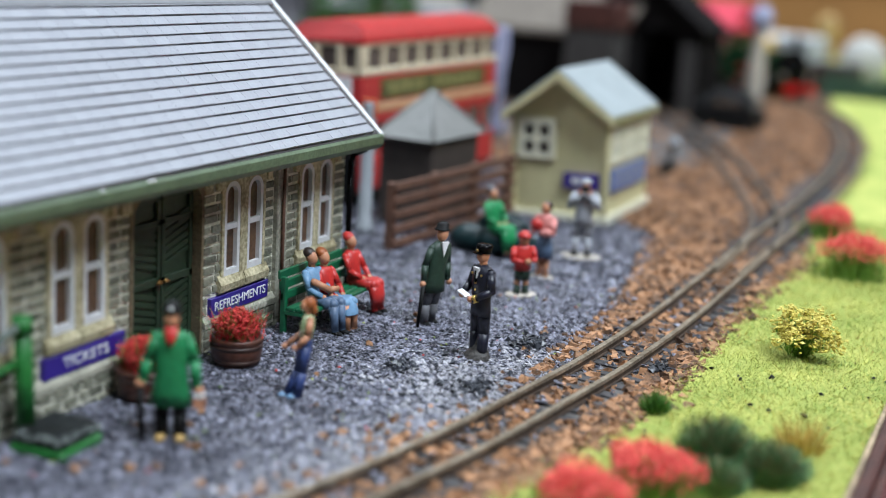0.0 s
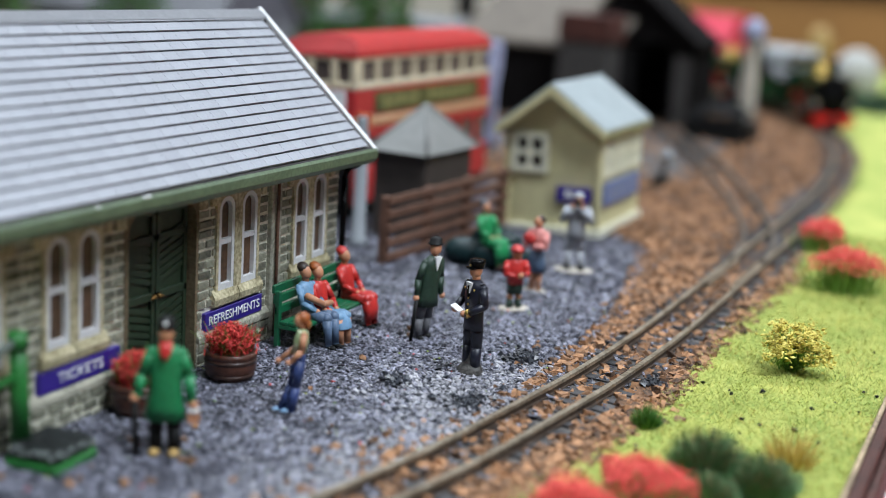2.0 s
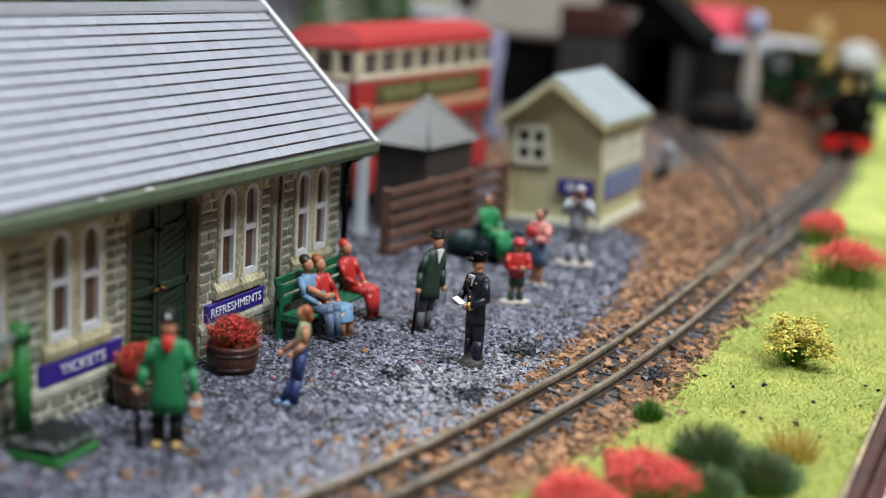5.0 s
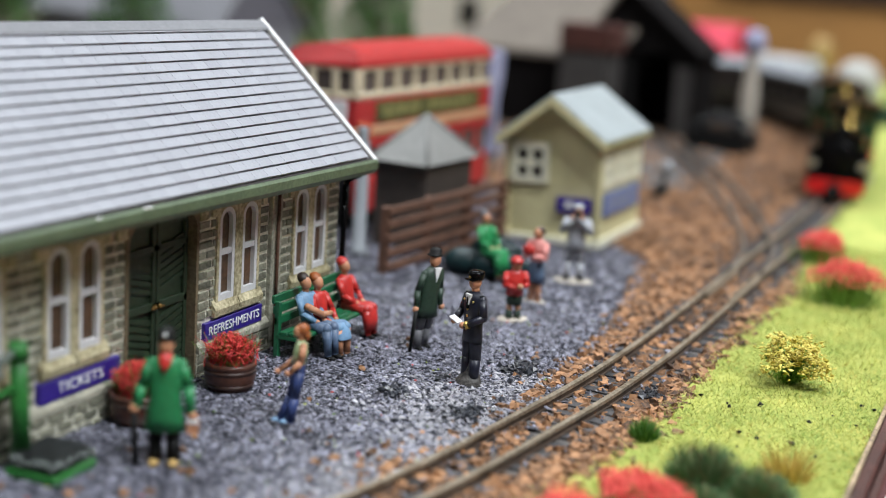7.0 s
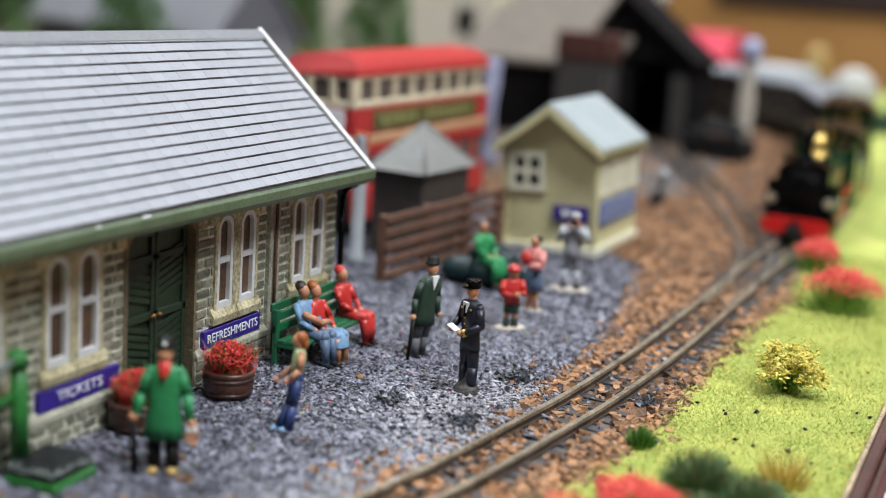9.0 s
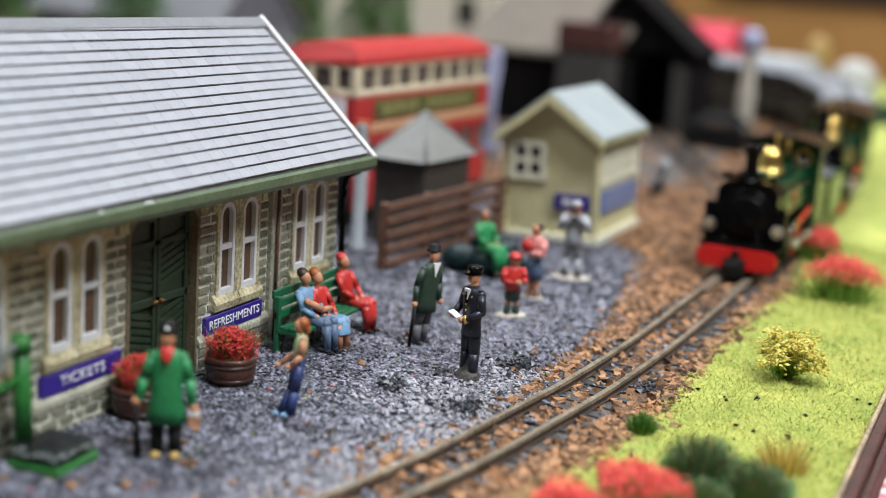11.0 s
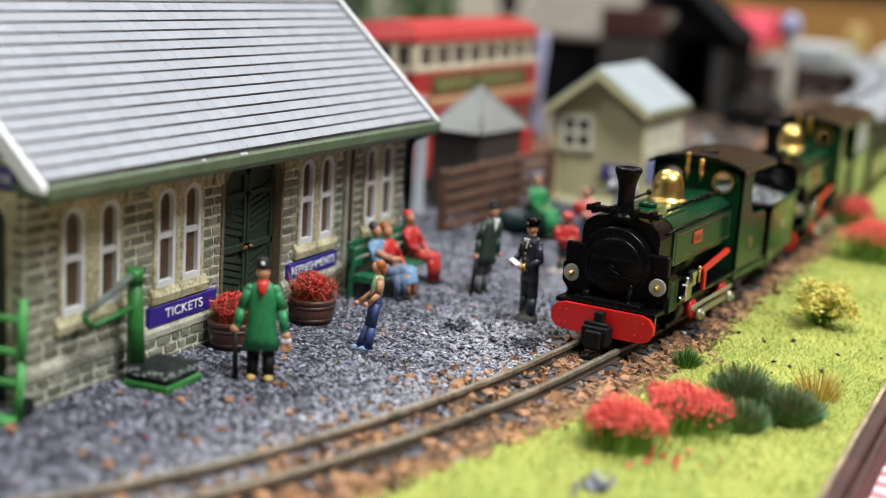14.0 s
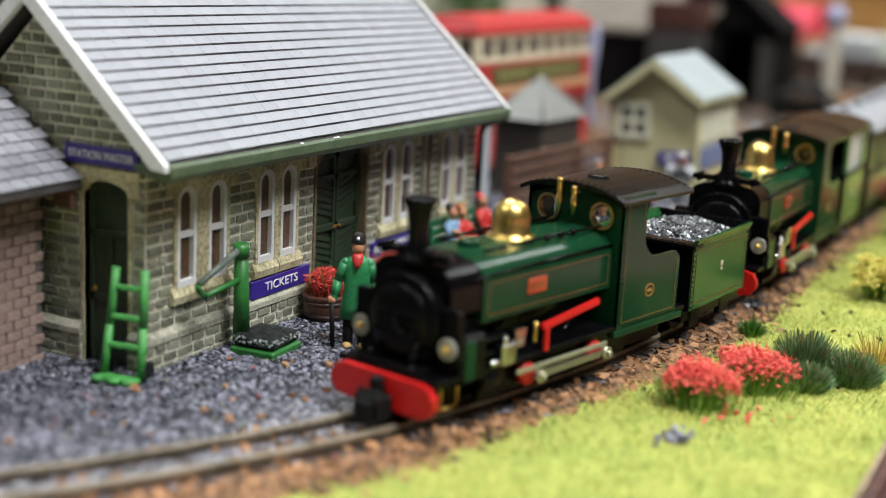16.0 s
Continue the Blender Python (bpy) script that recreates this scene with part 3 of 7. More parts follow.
# check rails and frog of the turnout
turnout = thing("turnout", 0, 0, 0, "weathered turnout where the branch leaves the main line", "turnout")
part("check_rail", rail_mesh(MAIN[208:228], 2.9, 3.5, 1.4, 3.2), "rail", turnout)
part("check_rail", rail_mesh(MAIN[208:228], -3.5, -2.9, 1.4, 3.2), "rail", turnout)

# ---- edge of the board, cloth and hall ----
bm = bmesh.new()
box(bm, -11.5, -10.65, -200, 1300, -2, 2.7, 0.2)
tagged(part("edge_lip", bm, "lip_tan"), "pale worn tan lip along the board edge", "edge strip", kind="structure")
bm = bmesh.new()
box(bm, -10.6, -8.2, -200, 1300, -45, 2.5, 0.4)
box(bm, -8.2, -6.4, -200, 1300, -45, 1.2, 0.4)
tagged(part("edge_board", bm, "brown_wood"), "dark red-brown wooden edge strip of the baseboard", "edge strip", kind="structure")


def gingham():
    bm = bmesh.new()
    nx, ny, sz = 60, 135, 2.6
    grid = [[bm.verts.new((-6.2 + i * sz, -20 + j * sz, -4.0 - 0.02 * i * sz + 1.2 * noise.noise(Vector((i * 0.23, j * 0.13, 0.3))))) for i in range(nx)] for j in range(ny)]
    for j in range(ny - 1):
        for i in range(nx - 1):
            f = bm.faces.new((grid[j][i], grid[j][i + 1], grid[j + 1][i + 1], grid[j + 1][i]))
            f.smooth = True
            f.material_index = ((i // 1) % 2) + ((j // 1) % 2)
    return tagged(part("gingham_cloth", bm, ["cloth_white", "cloth_pink", "cloth_red"]), "red and white gingham cloth beside the baseboard", "cloth")


gingham()
# floor, ceiling and three walls are unseen, coloured dark to cut bounce and reflections
bm = bmesh.new()
box(bm, -2600, 3000, -2600, 3600, -905, -900)
tagged(part("floor", bm, "hall_floor"), "unseen hall floor, dark grey to cut reflections", "floor", kind="structure")
bm = bmesh.new()
box(bm, -2600, 3000, -2600, 3600, 1900, 1960)
tagged(part("ceiling", bm, "hall_ceiling"), "unseen hall ceiling, dark grey to cut bounce light", "ceiling", kind="structure")
for nm, b, key in (("wall_north", (-2600, 3000, 3600, 3660, -900, 1900), "hall_wood"), ("wall_south", (-2600, 3000, -2660, -2600, -900, 1900), "hall_wall"),
                   ("wall_west", (-2660, -2600, -2600, 3600, -900, 1900), "hall_wall"), ("wall_east", (3000, 3060, -2600, 3600, -900, 1900), "hall_wall")):
    bm = bmesh.new()
    box(bm, *b)
    tagged(part(nm, bm, key), "warm wooden hall wall" if key == "hall_wood" else "unseen hall wall, dark grey to cut bounce light", "wall", kind="structure")
bm = bmesh.new()
box(bm, -830, 2990, 3570, 3599, 47, 190, 4)
tagged(part("trim", bm, "wagon_brown"), "dark brown wooden rail on the hall wall", "trim", kind="structure")
bm = bmesh.new()
box(bm, -1000, 300, -250, 1320, -60, -31)
for lx in (-960, 240):
    for ly in (-210, 1260):
        box(bm, lx, lx + 50, ly, ly + 50, -899, -60)
tagged(part("trestle_table", bm, "fence_brown"), "wooden trestle table that carries the baseboard", "table")


# ---- station building ----
def ring(bm, outer, inner, a0, a1, axis="X", slot=0):
    """A frame between two outlines of equally many points, extruded from a0 to a1."""
    def put(p, a):
        return (a, p[0], p[1]) if axis == "X" else (p[0], a, p[1])
    k = len(outer)
    v = [[bm.verts.new(put(p, a)) for p in line] for line in (outer, inner) for a in (a0, a1)]
    fs = []
    for i in range(k):
        j = (i + 1) % k
        fs.append(bm.faces.new((v[0][i], v[0][j], v[1][j], v[1][i])))
        fs.append(bm.faces.new((v[2][i], v[3][i], v[3][j], v[2][j])))
        fs.append(bm.faces.new((v[0][i], v[2][i], v[2][j], v[0][j])))
        fs.append(bm.faces.new((v[1][i], v[1][j], v[3][j], v[3][i])))
    for f in fs:
        f.material_index = slot
    bmesh.ops.recalc_face_normals(bm, faces=fs)
    return bm


def to_box(outline, y0, y1, z0, z1):
    """The points of an outline pushed out to a rectangle, for a square surround."""
    cy, cz = sum(p[0] for p in outline) / len(outline), sum(p[1] for p in outline) / len(outline)
    out = []
    for y, z in outline:
        dy, dz = y - cy, z - cz
        k = min([(y1 - cy) / dy if dy > 0 else (y0 - cy) / dy if dy < 0 else 1e9, (z1 - cz) / dz if dz > 0 else (z0 - cz) / dz if dz < 0 else 1e9])
        out.append((cy + dy * k, cz + dz * k))
    out[0], out[1] = (y0, z0), (y1, z0)
    return out


def lettering(text, size, key, parent, m, width=None):
    curve = bpy.data.curves.new("lettering", "FONT")
    curve.body, curve.size, curve.align_x, curve.align_y, curve.extrude = text, size * MM, "CENTER", "CENTER", 0.00006
    tmp = bpy.data.objects.new("lettering", curve)
    scene.collection.objects.link(tmp)
    bpy.context.view_layer.update()
    me = bpy.data.meshes.new_from_object(tmp.evaluated_get(bpy.context.evaluated_depsgraph_get()))
    bpy.data.objects.remove(tmp)
    bpy.data.curves.remove(curve)
    xs = [v.co.x for v in me.vertices]
    k = width * MM / (max(xs) - min(xs)) if width else 1.0
    for v in me.vertices:
        v.co.x *= k
    me.materials.clear()
    me.materials.append(M[key])
    ob = new("lettering", me)
    ob.parent = parent
    ob.matrix_basis = m
    return ob


FACE = -137.0          # front wall's face
GABLE = 139.8          # near gable's face
station = thing("station_building", 0, 0, 0, "stone-block model station with a grey slate roof and white sash windows", "building")
LANCETS = [(148.5, 154.4), (158.1, 163.9), (174.5, 180.3), (182.6, 188.4), (225.3, 231.0), (233.7, 239.5), (254.9, 260.5), (262.9, 268.6)]
SILL, HEAD = 15.5, 34.8
DOOR = (196.4, 217.6)

# core, with a recess for the doors
bm = bmesh.new()
box(bm, -186.5, -142.0, 142.5, 273.5, 0, 41.5)
for y0, y1 in ((141.5, DOOR[0] - 0.9), (DOOR[1] + 0.9, 273.5)):
    box(bm, -142.0, -138.3, y0, y1, 0, 41.5)
box(bm, -142.0, -138.3, DOOR[0] - 0.9, DOOR[1] + 0.9, 38.5, 41.5)
prism(bm, [(-139, 41.5), (-185, 41.5), (-161.8, 65)], 141.5, 273.5, "Y")
walls = part("body", bm, "black_matt", station)
# mortar skins of the front and the gable
bm = bmesh.new()
openings = [(a - 0.3, b + 0.3, SILL - 0.5, HEAD + 0.2) for a, b in LANCETS] + [(DOOR[0] - 0.6, DOOR[1] + 0.6, -1, 38.0)]
ys = sorted({GABLE + 1.0, 275.0, *[o[0] for o in openings], *[o[1] for o in openings]})
zs = sorted({0.0, 41.5, *[o[2] for o in openings if o[2] > 0], *[o[3] for o in openings]})
for y0, y1 in zip(ys, ys[1:]):
    for z0, z1 in zip(zs, zs[1:]):
        if not any(o[0] <= y0 and y1 <= o[1] and o[2] <= z0 and z1 <= o[3] for o in openings):
            box(bm, -138.25, FACE - 0.25, y0, y1, z0, z1)
bmesh.ops.remove_doubles(bm, verts=bm.verts, dist=0.01)
front_wall = part("front_wall", bm, "mortar", station, "front wall of grey-green stone blocks with pale joints")
bm = bmesh.new()
GD = (-151.6, -141.0)
for x0, x1, z0, z1 in ((-186.5, GD[0], 0, 41.5), (GD[1], FACE - 0.3, 0, 41.5), (GD[0], GD[1], 36.0, 41.5)):
    box(bm, x0, x1, GABLE + 0.25, 141.6, z0, z1)
prism(bm, [(FACE - 0.3, 41.5), (-186.5, 41.5), (-161.8, 66.2)], GABLE + 0.25, 141.6, "Y")
gable_wall = part("gable_wall", bm, "mortar", station, "gable wall of grey-green stone blocks with pale joints")
bm = bmesh.new()
prism(bm, [(FACE - 0.3, 0), (FACE - 0.3, 41.5), (-161.8, 66.2), (-186.5, 41.5), (-186.5, 0)], 273.4, 275, "Y")
part("end_wall", bm, "brick_bulk", station)
bm = bmesh.new()
box(bm, -187, -186.4, GABLE, 275, 0, 41.5)
part("rear_wall", bm, "brick_bulk", station)


def stone_block(w, h, seed):
    r = random.Random(seed)
    bm = bmesh.new()
    box(bm, -0.34, 0.34, -w / 2, w / 2, -h / 2, h / 2)
    for v in bm.verts:
        if v.co.x > 0:
            v.co.y *= 0.87
            v.co.z *= 0.74
            v.co.x += r.uniform(-0.12, 0.1)
        v.co.y += r.uniform(-0.10, 0.10)
        v.co.z += r.uniform(-0.07, 0.07)
    return mesh_of("stone_block", bm, "brick")


BLOCKS = {w: [stone_block(w, 1.72, int(w * 10) + i) for i in range(5)] for w in (2.2, 3.0, 3.8, 4.6)}
clear = [(a - 0.75, b + 0.75, SILL - 3.1, HEAD + 1.5) for a, b in LANCETS] + [(LANCETS[i][1], LANCETS[i + 1][0], SILL - 3.1, HEAD + 1.5) for i in range(0, 8, 2)] + [(LANCETS[i][0] - 2.9, LANCETS[i + 1][1] + 2.9, HEAD - 1.3, HEAD + 4.3) for i in range(0, 8, 2)] + [(DOOR[0] - 0.9, DOOR[1] + 0.9, -1, 40.5), (DOOR[0] - 3.6, DOOR[0], 33.0, 36.4), (DOOR[1], DOOR[1] + 3.6, 33.0, 36.4), (244.2, 248.6, 0, 42), (171.6, 194.2, 7.9, 12.5), (220.2, 242.2, 7.9, 12.3)]


def courses(ends, z0, z1, blocked, place, rnd):
    """Courses of stone blocks between the ends at each height, fitted round what is in their way."""
    z = z0
    while z + 1.7 < z1:
        lo, hi = ends(z)
        gaps = sorted((a, b) for a, b, c, d in blocked if c < z + 1.75 and d > z and b > lo and a < hi)
        spans, u = [], lo
        for a, b in gaps:
            if a - u > 0.9:
                spans.append((u, a))
            u = max(u, b)
        if hi - u > 0.9:
            spans.append((u, hi))
        for a, b in spans:
            u = a
            while u < b - 0.3:
                w = rnd.choice((2.2, 3.0, 3.8, 3.8, 4.6))
                if b - u - w < 1.3:
                    w = b - u - 0.3
                near = min(BLOCKS, key=lambda k: abs(k - w))
                place(rnd.choice(BLOCKS[near]), u + w / 2 + 0.15, z + 0.88, w / near)
                u += w + 0.36
        z += 2.05


rnd = random.Random(11)
courses(lambda z: (GABLE + 0.3, 274.8), 8.6, 40.0, clear,
        lambda me, u, z, k: piece("stone_block", me, front_wall, FACE - 0.25 + rnd.uniform(-0.1, 0.05), u, z, Matrix.Diagonal((1, k, 1, 1))), rnd)
courses(lambda z: (-186.0, FACE - 0.2) if z < 40 else (-186.0 + (z - 40) * 0.98, FACE - 0.2 - (z - 40) * 0.98), 8.6, 64, [(GD[0] - 1.0, GD[1] + 1.0, -1, 38.6)],
        lambda me, u, z, k: piece("stone_block", me, gable_wall, u, GABLE + 0.25, z, Matrix.Rotation(radians(-90), 4, "Z") @ Matrix.Diagonal((1, k, 1, 1))), rnd)
# plinth: three courses and a sloped band
bm = bmesh.new()
for y0, y1 in ((GABLE - 0.9, DOOR[0] - 0.6), (DOOR[1] + 0.6, 275.6)):
    prism(bm, [(-138, 0), (FACE + 0.55, 0), (FACE + 0.55, 6.3), (-138, 6.3)], y0, y1, "Y")
box(bm, -152.2 - 35, GD[0] - 0.4, GABLE - 0.75, GABLE + 0.3, 0, 6.3)
box(bm, GD[1] + 0.4, FACE + 0.5, GABLE - 0.75, GABLE + 0.3, 0, 6.3)
plinth = part("plinth", bm, "mortar", station)
bm = bmesh.new()
for y0, y1 in ((GABLE - 1.2, DOOR[0] - 0.6), (DOOR[1] + 0.6, 275.9)):
    prism(bm, [(-138, 6.2), (FACE + 0.95, 6.2), (FACE + 0.95, 7.3), (FACE + 0.1, 8.5), (-138, 8.5)], y0, y1, "Y")
for x0, x1 in ((-187, GD[0] - 0.4), (GD[1] + 0.4, FACE + 0.9)):
    prism(bm, [(GABLE + 0.4, 6.2), (GABLE - 1.15, 6.2), (GABLE - 1.15, 7.3), (GABLE - 0.1, 8.5), (GABLE + 0.4, 8.5)], x0, x1, "X")
part("plinth_band", bm, "plinth", station, "sloped pale stone band")
courses(lambda z: (GABLE - 0.7, 275.4), 0.2, 6.4, [(DOOR[0] - 0.4, DOOR[1] + 0.4, -1, 9)],
        lambda me, u, z, k: piece("stone_block", me, plinth, FACE + 0.5, u, z, Matrix.Diagonal((1, k, 1, 1))), rnd)
courses(lambda z: (-186, FACE + 0.4), 0.2, 6.4, [(GD[0] - 0.2, GD[1] + 0.2, -1, 9)],
        lambda me, u, z, k: piece("stone_block", me, plinth, u, GABLE - 0.7, z, Matrix.Rotation(radians(-90), 4, "Z") @ Matrix.Diagonal((1, k, 1, 1))), rnd)

# sash windows in pairs, each with a pale stone surround
for i, (a, b) in enumerate(LANCETS):
    win = new("window")
    win.parent = station
    win.empty_display_size = 0.005
    outer, inner = arch(a, b, SILL, HEAD, 2.7), arch(a + 0.95, b - 0.95, SILL + 1.3, HEAD - 0.95, 1.9)
    bm = bmesh.new()
    ring(bm, outer, inner, -138.1, -136.75)
    box(bm, -138.0, -136.9, a + 0.6, b - 0.6, 25.0, 26.1)
    part("sash_frame", bm, "white", win, "white sash frame")
    bm = bmesh.new()
    prism(bm, arch(a + 0.3, b - 0.3, SILL + 0.3, HEAD - 0.3, 2.2), -138.15, -137.75, "X")
    part("pane", bm, "glass_brown", win, "brown-tinted pane")
    left = i % 2 == 0
    y0 = a - (0.85 if left else (a - LANCETS[i - 1][1]) / 2)
    y1 = b + (0.85 if not left else (LANCETS[i + 1][0] - b) / 2)
    bm = bmesh.new()
    ring(bm, to_box(outer, y0, y1, SILL - 0.6, HEAD + 1.6), outer, -137.6, -136.65)
    part("surround", bm, "stone", win, "pale yellow stone surround")
    bm = bmesh.new()
    prism(bm, [(-137.6, SILL - 2.9), (FACE + 0.8, SILL - 2.9), (FACE + 1.1, SILL - 1.4), (FACE + 0.0, SILL + 0.5), (-137.6, SILL + 0.5)], y0 - (1.0 if left else -0.15), y1 + (1.0 if not left else -0.15), "Y")
    part("sill", bm, "stone", win, "sloping pale stone sill")
for i in range(0, 8, 2):
    a, b = LANCETS[i][0], LANCETS[i + 1][1]
    bm = bmesh.new()
    box(bm, -137.6, -136.25, a - 3.0, b + 3.0, HEAD + 1.3, HEAD + 4.4, 0.15)
    box(bm, -137.6, -136.35, a - 3.0, a - 1.2, HEAD - 1.4, HEAD + 1.4, 0.12)
    box(bm, -137.6, -136.35, b + 1.2, b + 3.0, HEAD - 1.4, HEAD + 1.4, 0.12)
    part("lintel", bm, "stone", station, "pale yellow stone lintel")

# double doors in the front wall
doors = new("double_door")
doors.parent = station
doors.location.x = 1.5 * MM
tagged(doors, "closed dark green double doors with diagonal boards")
bm = bmesh.new()
prism(bm, arch(DOOR[0], DOOR[1], 0, 37.2, 5.0), -141.3, -140.7, "X")
part("backing", bm, "door_green", doors)
for k, (a, b) in enumerate(((DOOR[0] + 0.7, 206.7), (207.1, DOOR[1] - 0.7))):
    leaf = bmesh.new()
    for y0, y1, z0, z1 in ((a, a + 1.0, 0.5, 35), (b - 1.0, b, 0.5, 35), (a, b, 0.5, 2.5), (a, b, 17.5, 19), (a, b, 29.0, 30.2), (a, b, 33.8, 35.0)):
        box(leaf, -140.7, -139.9, y0, y1, z0, z1, 0.1)
    door = part("door_leaf", leaf, "door_green", doors)
    bm = bmesh.new()
    for z in np.arange(2.4, 29.0, 1.5):
        if 15.6 < z < 19.2:
            continue
        s = 1 if k == 0 else -1
        p0, p1 = (a + 1.0, z + (2.2 if k == 0 else 0)), (b - 1.0, z + (0 if k == 0 else 2.2))
        prism(bm, [(p0[0], p0[1]), (p1[0], p1[1]), (p1[0], p1[1] + 1.1), (p0[0], p0[1] + 1.1)], -140.7, -140.25, "X")
    part("boarding", bm, "door_green", door)
    bm = bmesh.new()
    ball(bm, (-139.5, 206.1 if k == 0 else 207.7, 18.2), (0.5, 0.45, 0.45))
    rod(bm, (-139.6, 206.1 if k == 0 else 207.7, 18.2), (-139.4, 205.0 if k == 0 else 208.8, 18.0), 0.22)
    part("door_handle", bm, "plate_brass", door, "dull brass handle")
bm = bmesh.new()
o = arch(DOOR[0], DOOR[1], 0.0, 37.2, 5.0)
ring(bm, to_box(o, DOOR[0] - 0.8, DOOR[1] + 0.8, 0.0, 40.4), o, -141.0, -136.8)
part("door_surround", bm, "door_frame", station, "brown stone door surround with its shadow in the colour")
for y0, y1 in ((DOOR[0] - 3.5, DOOR[0] - 0.75), (DOOR[1] + 0.75, DOOR[1] + 3.5)):
    bm = bmesh.new()
    box(bm, -137.6, -136.5, y0, y1, 33.2, 36.2, 0.15)
    part("springer", bm, "stone", station, "pale yellow stone block beside the door arch")

# gable door
gdoor = new("gable_door")
gdoor.parent = station
tagged(gdoor, "closed dark green panelled door")
bm = bmesh.new()
prism(bm, arch(GD[0] + 0.1, GD[1] - 0.1, 0, 35.8, 2.4), 141.2, 142.0, "Y")
part("door_panel", bm, "door_green", gdoor)
bm = bmesh.new()
for x0, x1, z0, z1 in ((GD[0] + 0.4, GD[0] + 1.5, 0.5, 34), (GD[1] - 1.5, GD[1] - 0.4, 0.5, 34), (GD[0], GD[1], 25.5, 26.8), (GD[0], GD[1], 13, 14.4), (GD[0] + 4.7, GD[1] - 4.7, 0.5, 25.5)):
    box(bm, x0, x1, 140.8, 141.3, z0, z1, 0.1)
part("rail_frame", bm, "door_green", gdoor)
bm = bmesh.new()
ball(bm, (GD[0] + 2.0, 140.5, 15.2), 0.6)
part("door_handle", bm, "plate_brass", gdoor, "dull brass knob")
bm = bmesh.new()
o = arch(GD[0], GD[1], 0, 36.0, 2.4)
ring(bm, to_box(o, GD[0] - 0.5, GD[1] + 0.5, 0, 36.9), o, GABLE - 0.2, 141.3, "Y")
box(bm, GD[0] - 2.9, GD[1] + 2.6, GABLE - 0.35, GABLE + 0.3, 36.4, 38.7, 0.2)
box(bm, GD[0] - 2.9, GD[0] - 0.3, GABLE - 0.3, GABLE + 0.3, 33.6, 36.6, 0.15)
box(bm, GD[1] + 0.3, GD[1] + 2.6, GABLE - 0.3, GABLE + 0.3, 33.6, 36.6, 0.15)
part("door_surround", bm, "stone", station, "pale yellow stone door head")

# stone pier beside the doors
bm = bmesh.new()
box(bm, -138, FACE + 0.9, 244.4, 248.4, 0, 41, 0.2)
part("pier", bm, "plinth", station)
bm = bmesh.new()
rod(bm, (FACE + 1.5, 245.8, 1), (FACE + 1.5, 245.8, 40), 0.35)
part("wall_pipe", bm, "fence_brown", station)

# signs
for text, y0, y1, z0, z1 in (("TICKETS", 172.0, 193.6, 8.3, 12.1), ("REFRESHMENTS", 220.6, 241.6, 8.2, 11.9)):
    bm = bmesh.new()
    box(bm, FACE - 0.4, FACE + 0.7, y0, y1, z0, z1, 0.08)
    sign = part("sign_board", bm, "sign_blue", station, "dark blue enamel sign with white capitals")
    m = Matrix.Translation(((FACE + 0.76) * MM, (y0 + y1) / 2 * MM, (z0 + z1) / 2 * MM)) @ Euler((radians(90), 0, radians(90))).to_matrix().to_4x4()
    lettering(text, 2.6, "sign_white", sign, m, 12.0 if text == "TICKETS" else 18.6)
bm = bmesh.new()
box(bm, -155.4, -138.2, GABLE - 0.8, GABLE + 0.2, 38.9, 42.3, 0.08)
sign = part("sign_board", bm, "sign_blue", station, "dark blue enamel sign with white capitals")
lettering("STATION MASTER", 2.1, "sign_white", sign, Matrix.Translation((-146.8 * MM, (GABLE - 0.86) * MM, 40.6 * MM)) @ Euler((radians(90), 0, 0)).to_matrix().to_4x4(), 15.2)

# ---- station roof ----
EAVE, RIDGE = Vector((-129.6, 0, 40.6)), Vector((-161.8, 0, 69.4))
slope = (RIDGE - EAVE)
span = slope.length
pitch = math.atan2(slope.z, -slope.x)
bm = bmesh.new()
prism(bm, [(EAVE.x, EAVE.z - 0.4), (RIDGE.x, RIDGE.z - 0.5), (-194.0, EAVE.z - 0.4), (-194.0, EAVE.z - 1.6), (RIDGE.x, RIDGE.z - 2.2), (EAVE.x, EAVE.z - 1.6)], 135.8, 276.8, "Y")
roof = part("roof", bm, "slate_gap", station, "roof of pale grey slates in neat courses")
bm = bmesh.new()
prism(bm, [(-194.2, EAVE.z - 0.3), (RIDGE.x - 0.2, RIDGE.z - 0.2), (RIDGE.x - 0.2, RIDGE.z - 0.6), (-194.2, EAVE.z - 0.7)], 135.8, 276.8, "Y")
part("rear_slope", bm, "slate_bulk", roof)
ROWS, WIDE = 16, 4.75
step = (span - 1.0) / ROWS


def slate_tile(seed):
    r = random.Random(seed)
    bm = bmesh.new()
    box(bm, 0.04, step - 0.30, -WIDE / 2 + 0.03, WIDE / 2 - 0.03, -0.3, 0.22)
    for v in bm.verts:
        if v.co.x < 1:
            v.co.x += r.uniform(-0.06, 0.06)
            v.co.z += 0.14 + r.uniform(-0.012, 0.012)
        else:
            v.co.z -= 0.10
    return bm


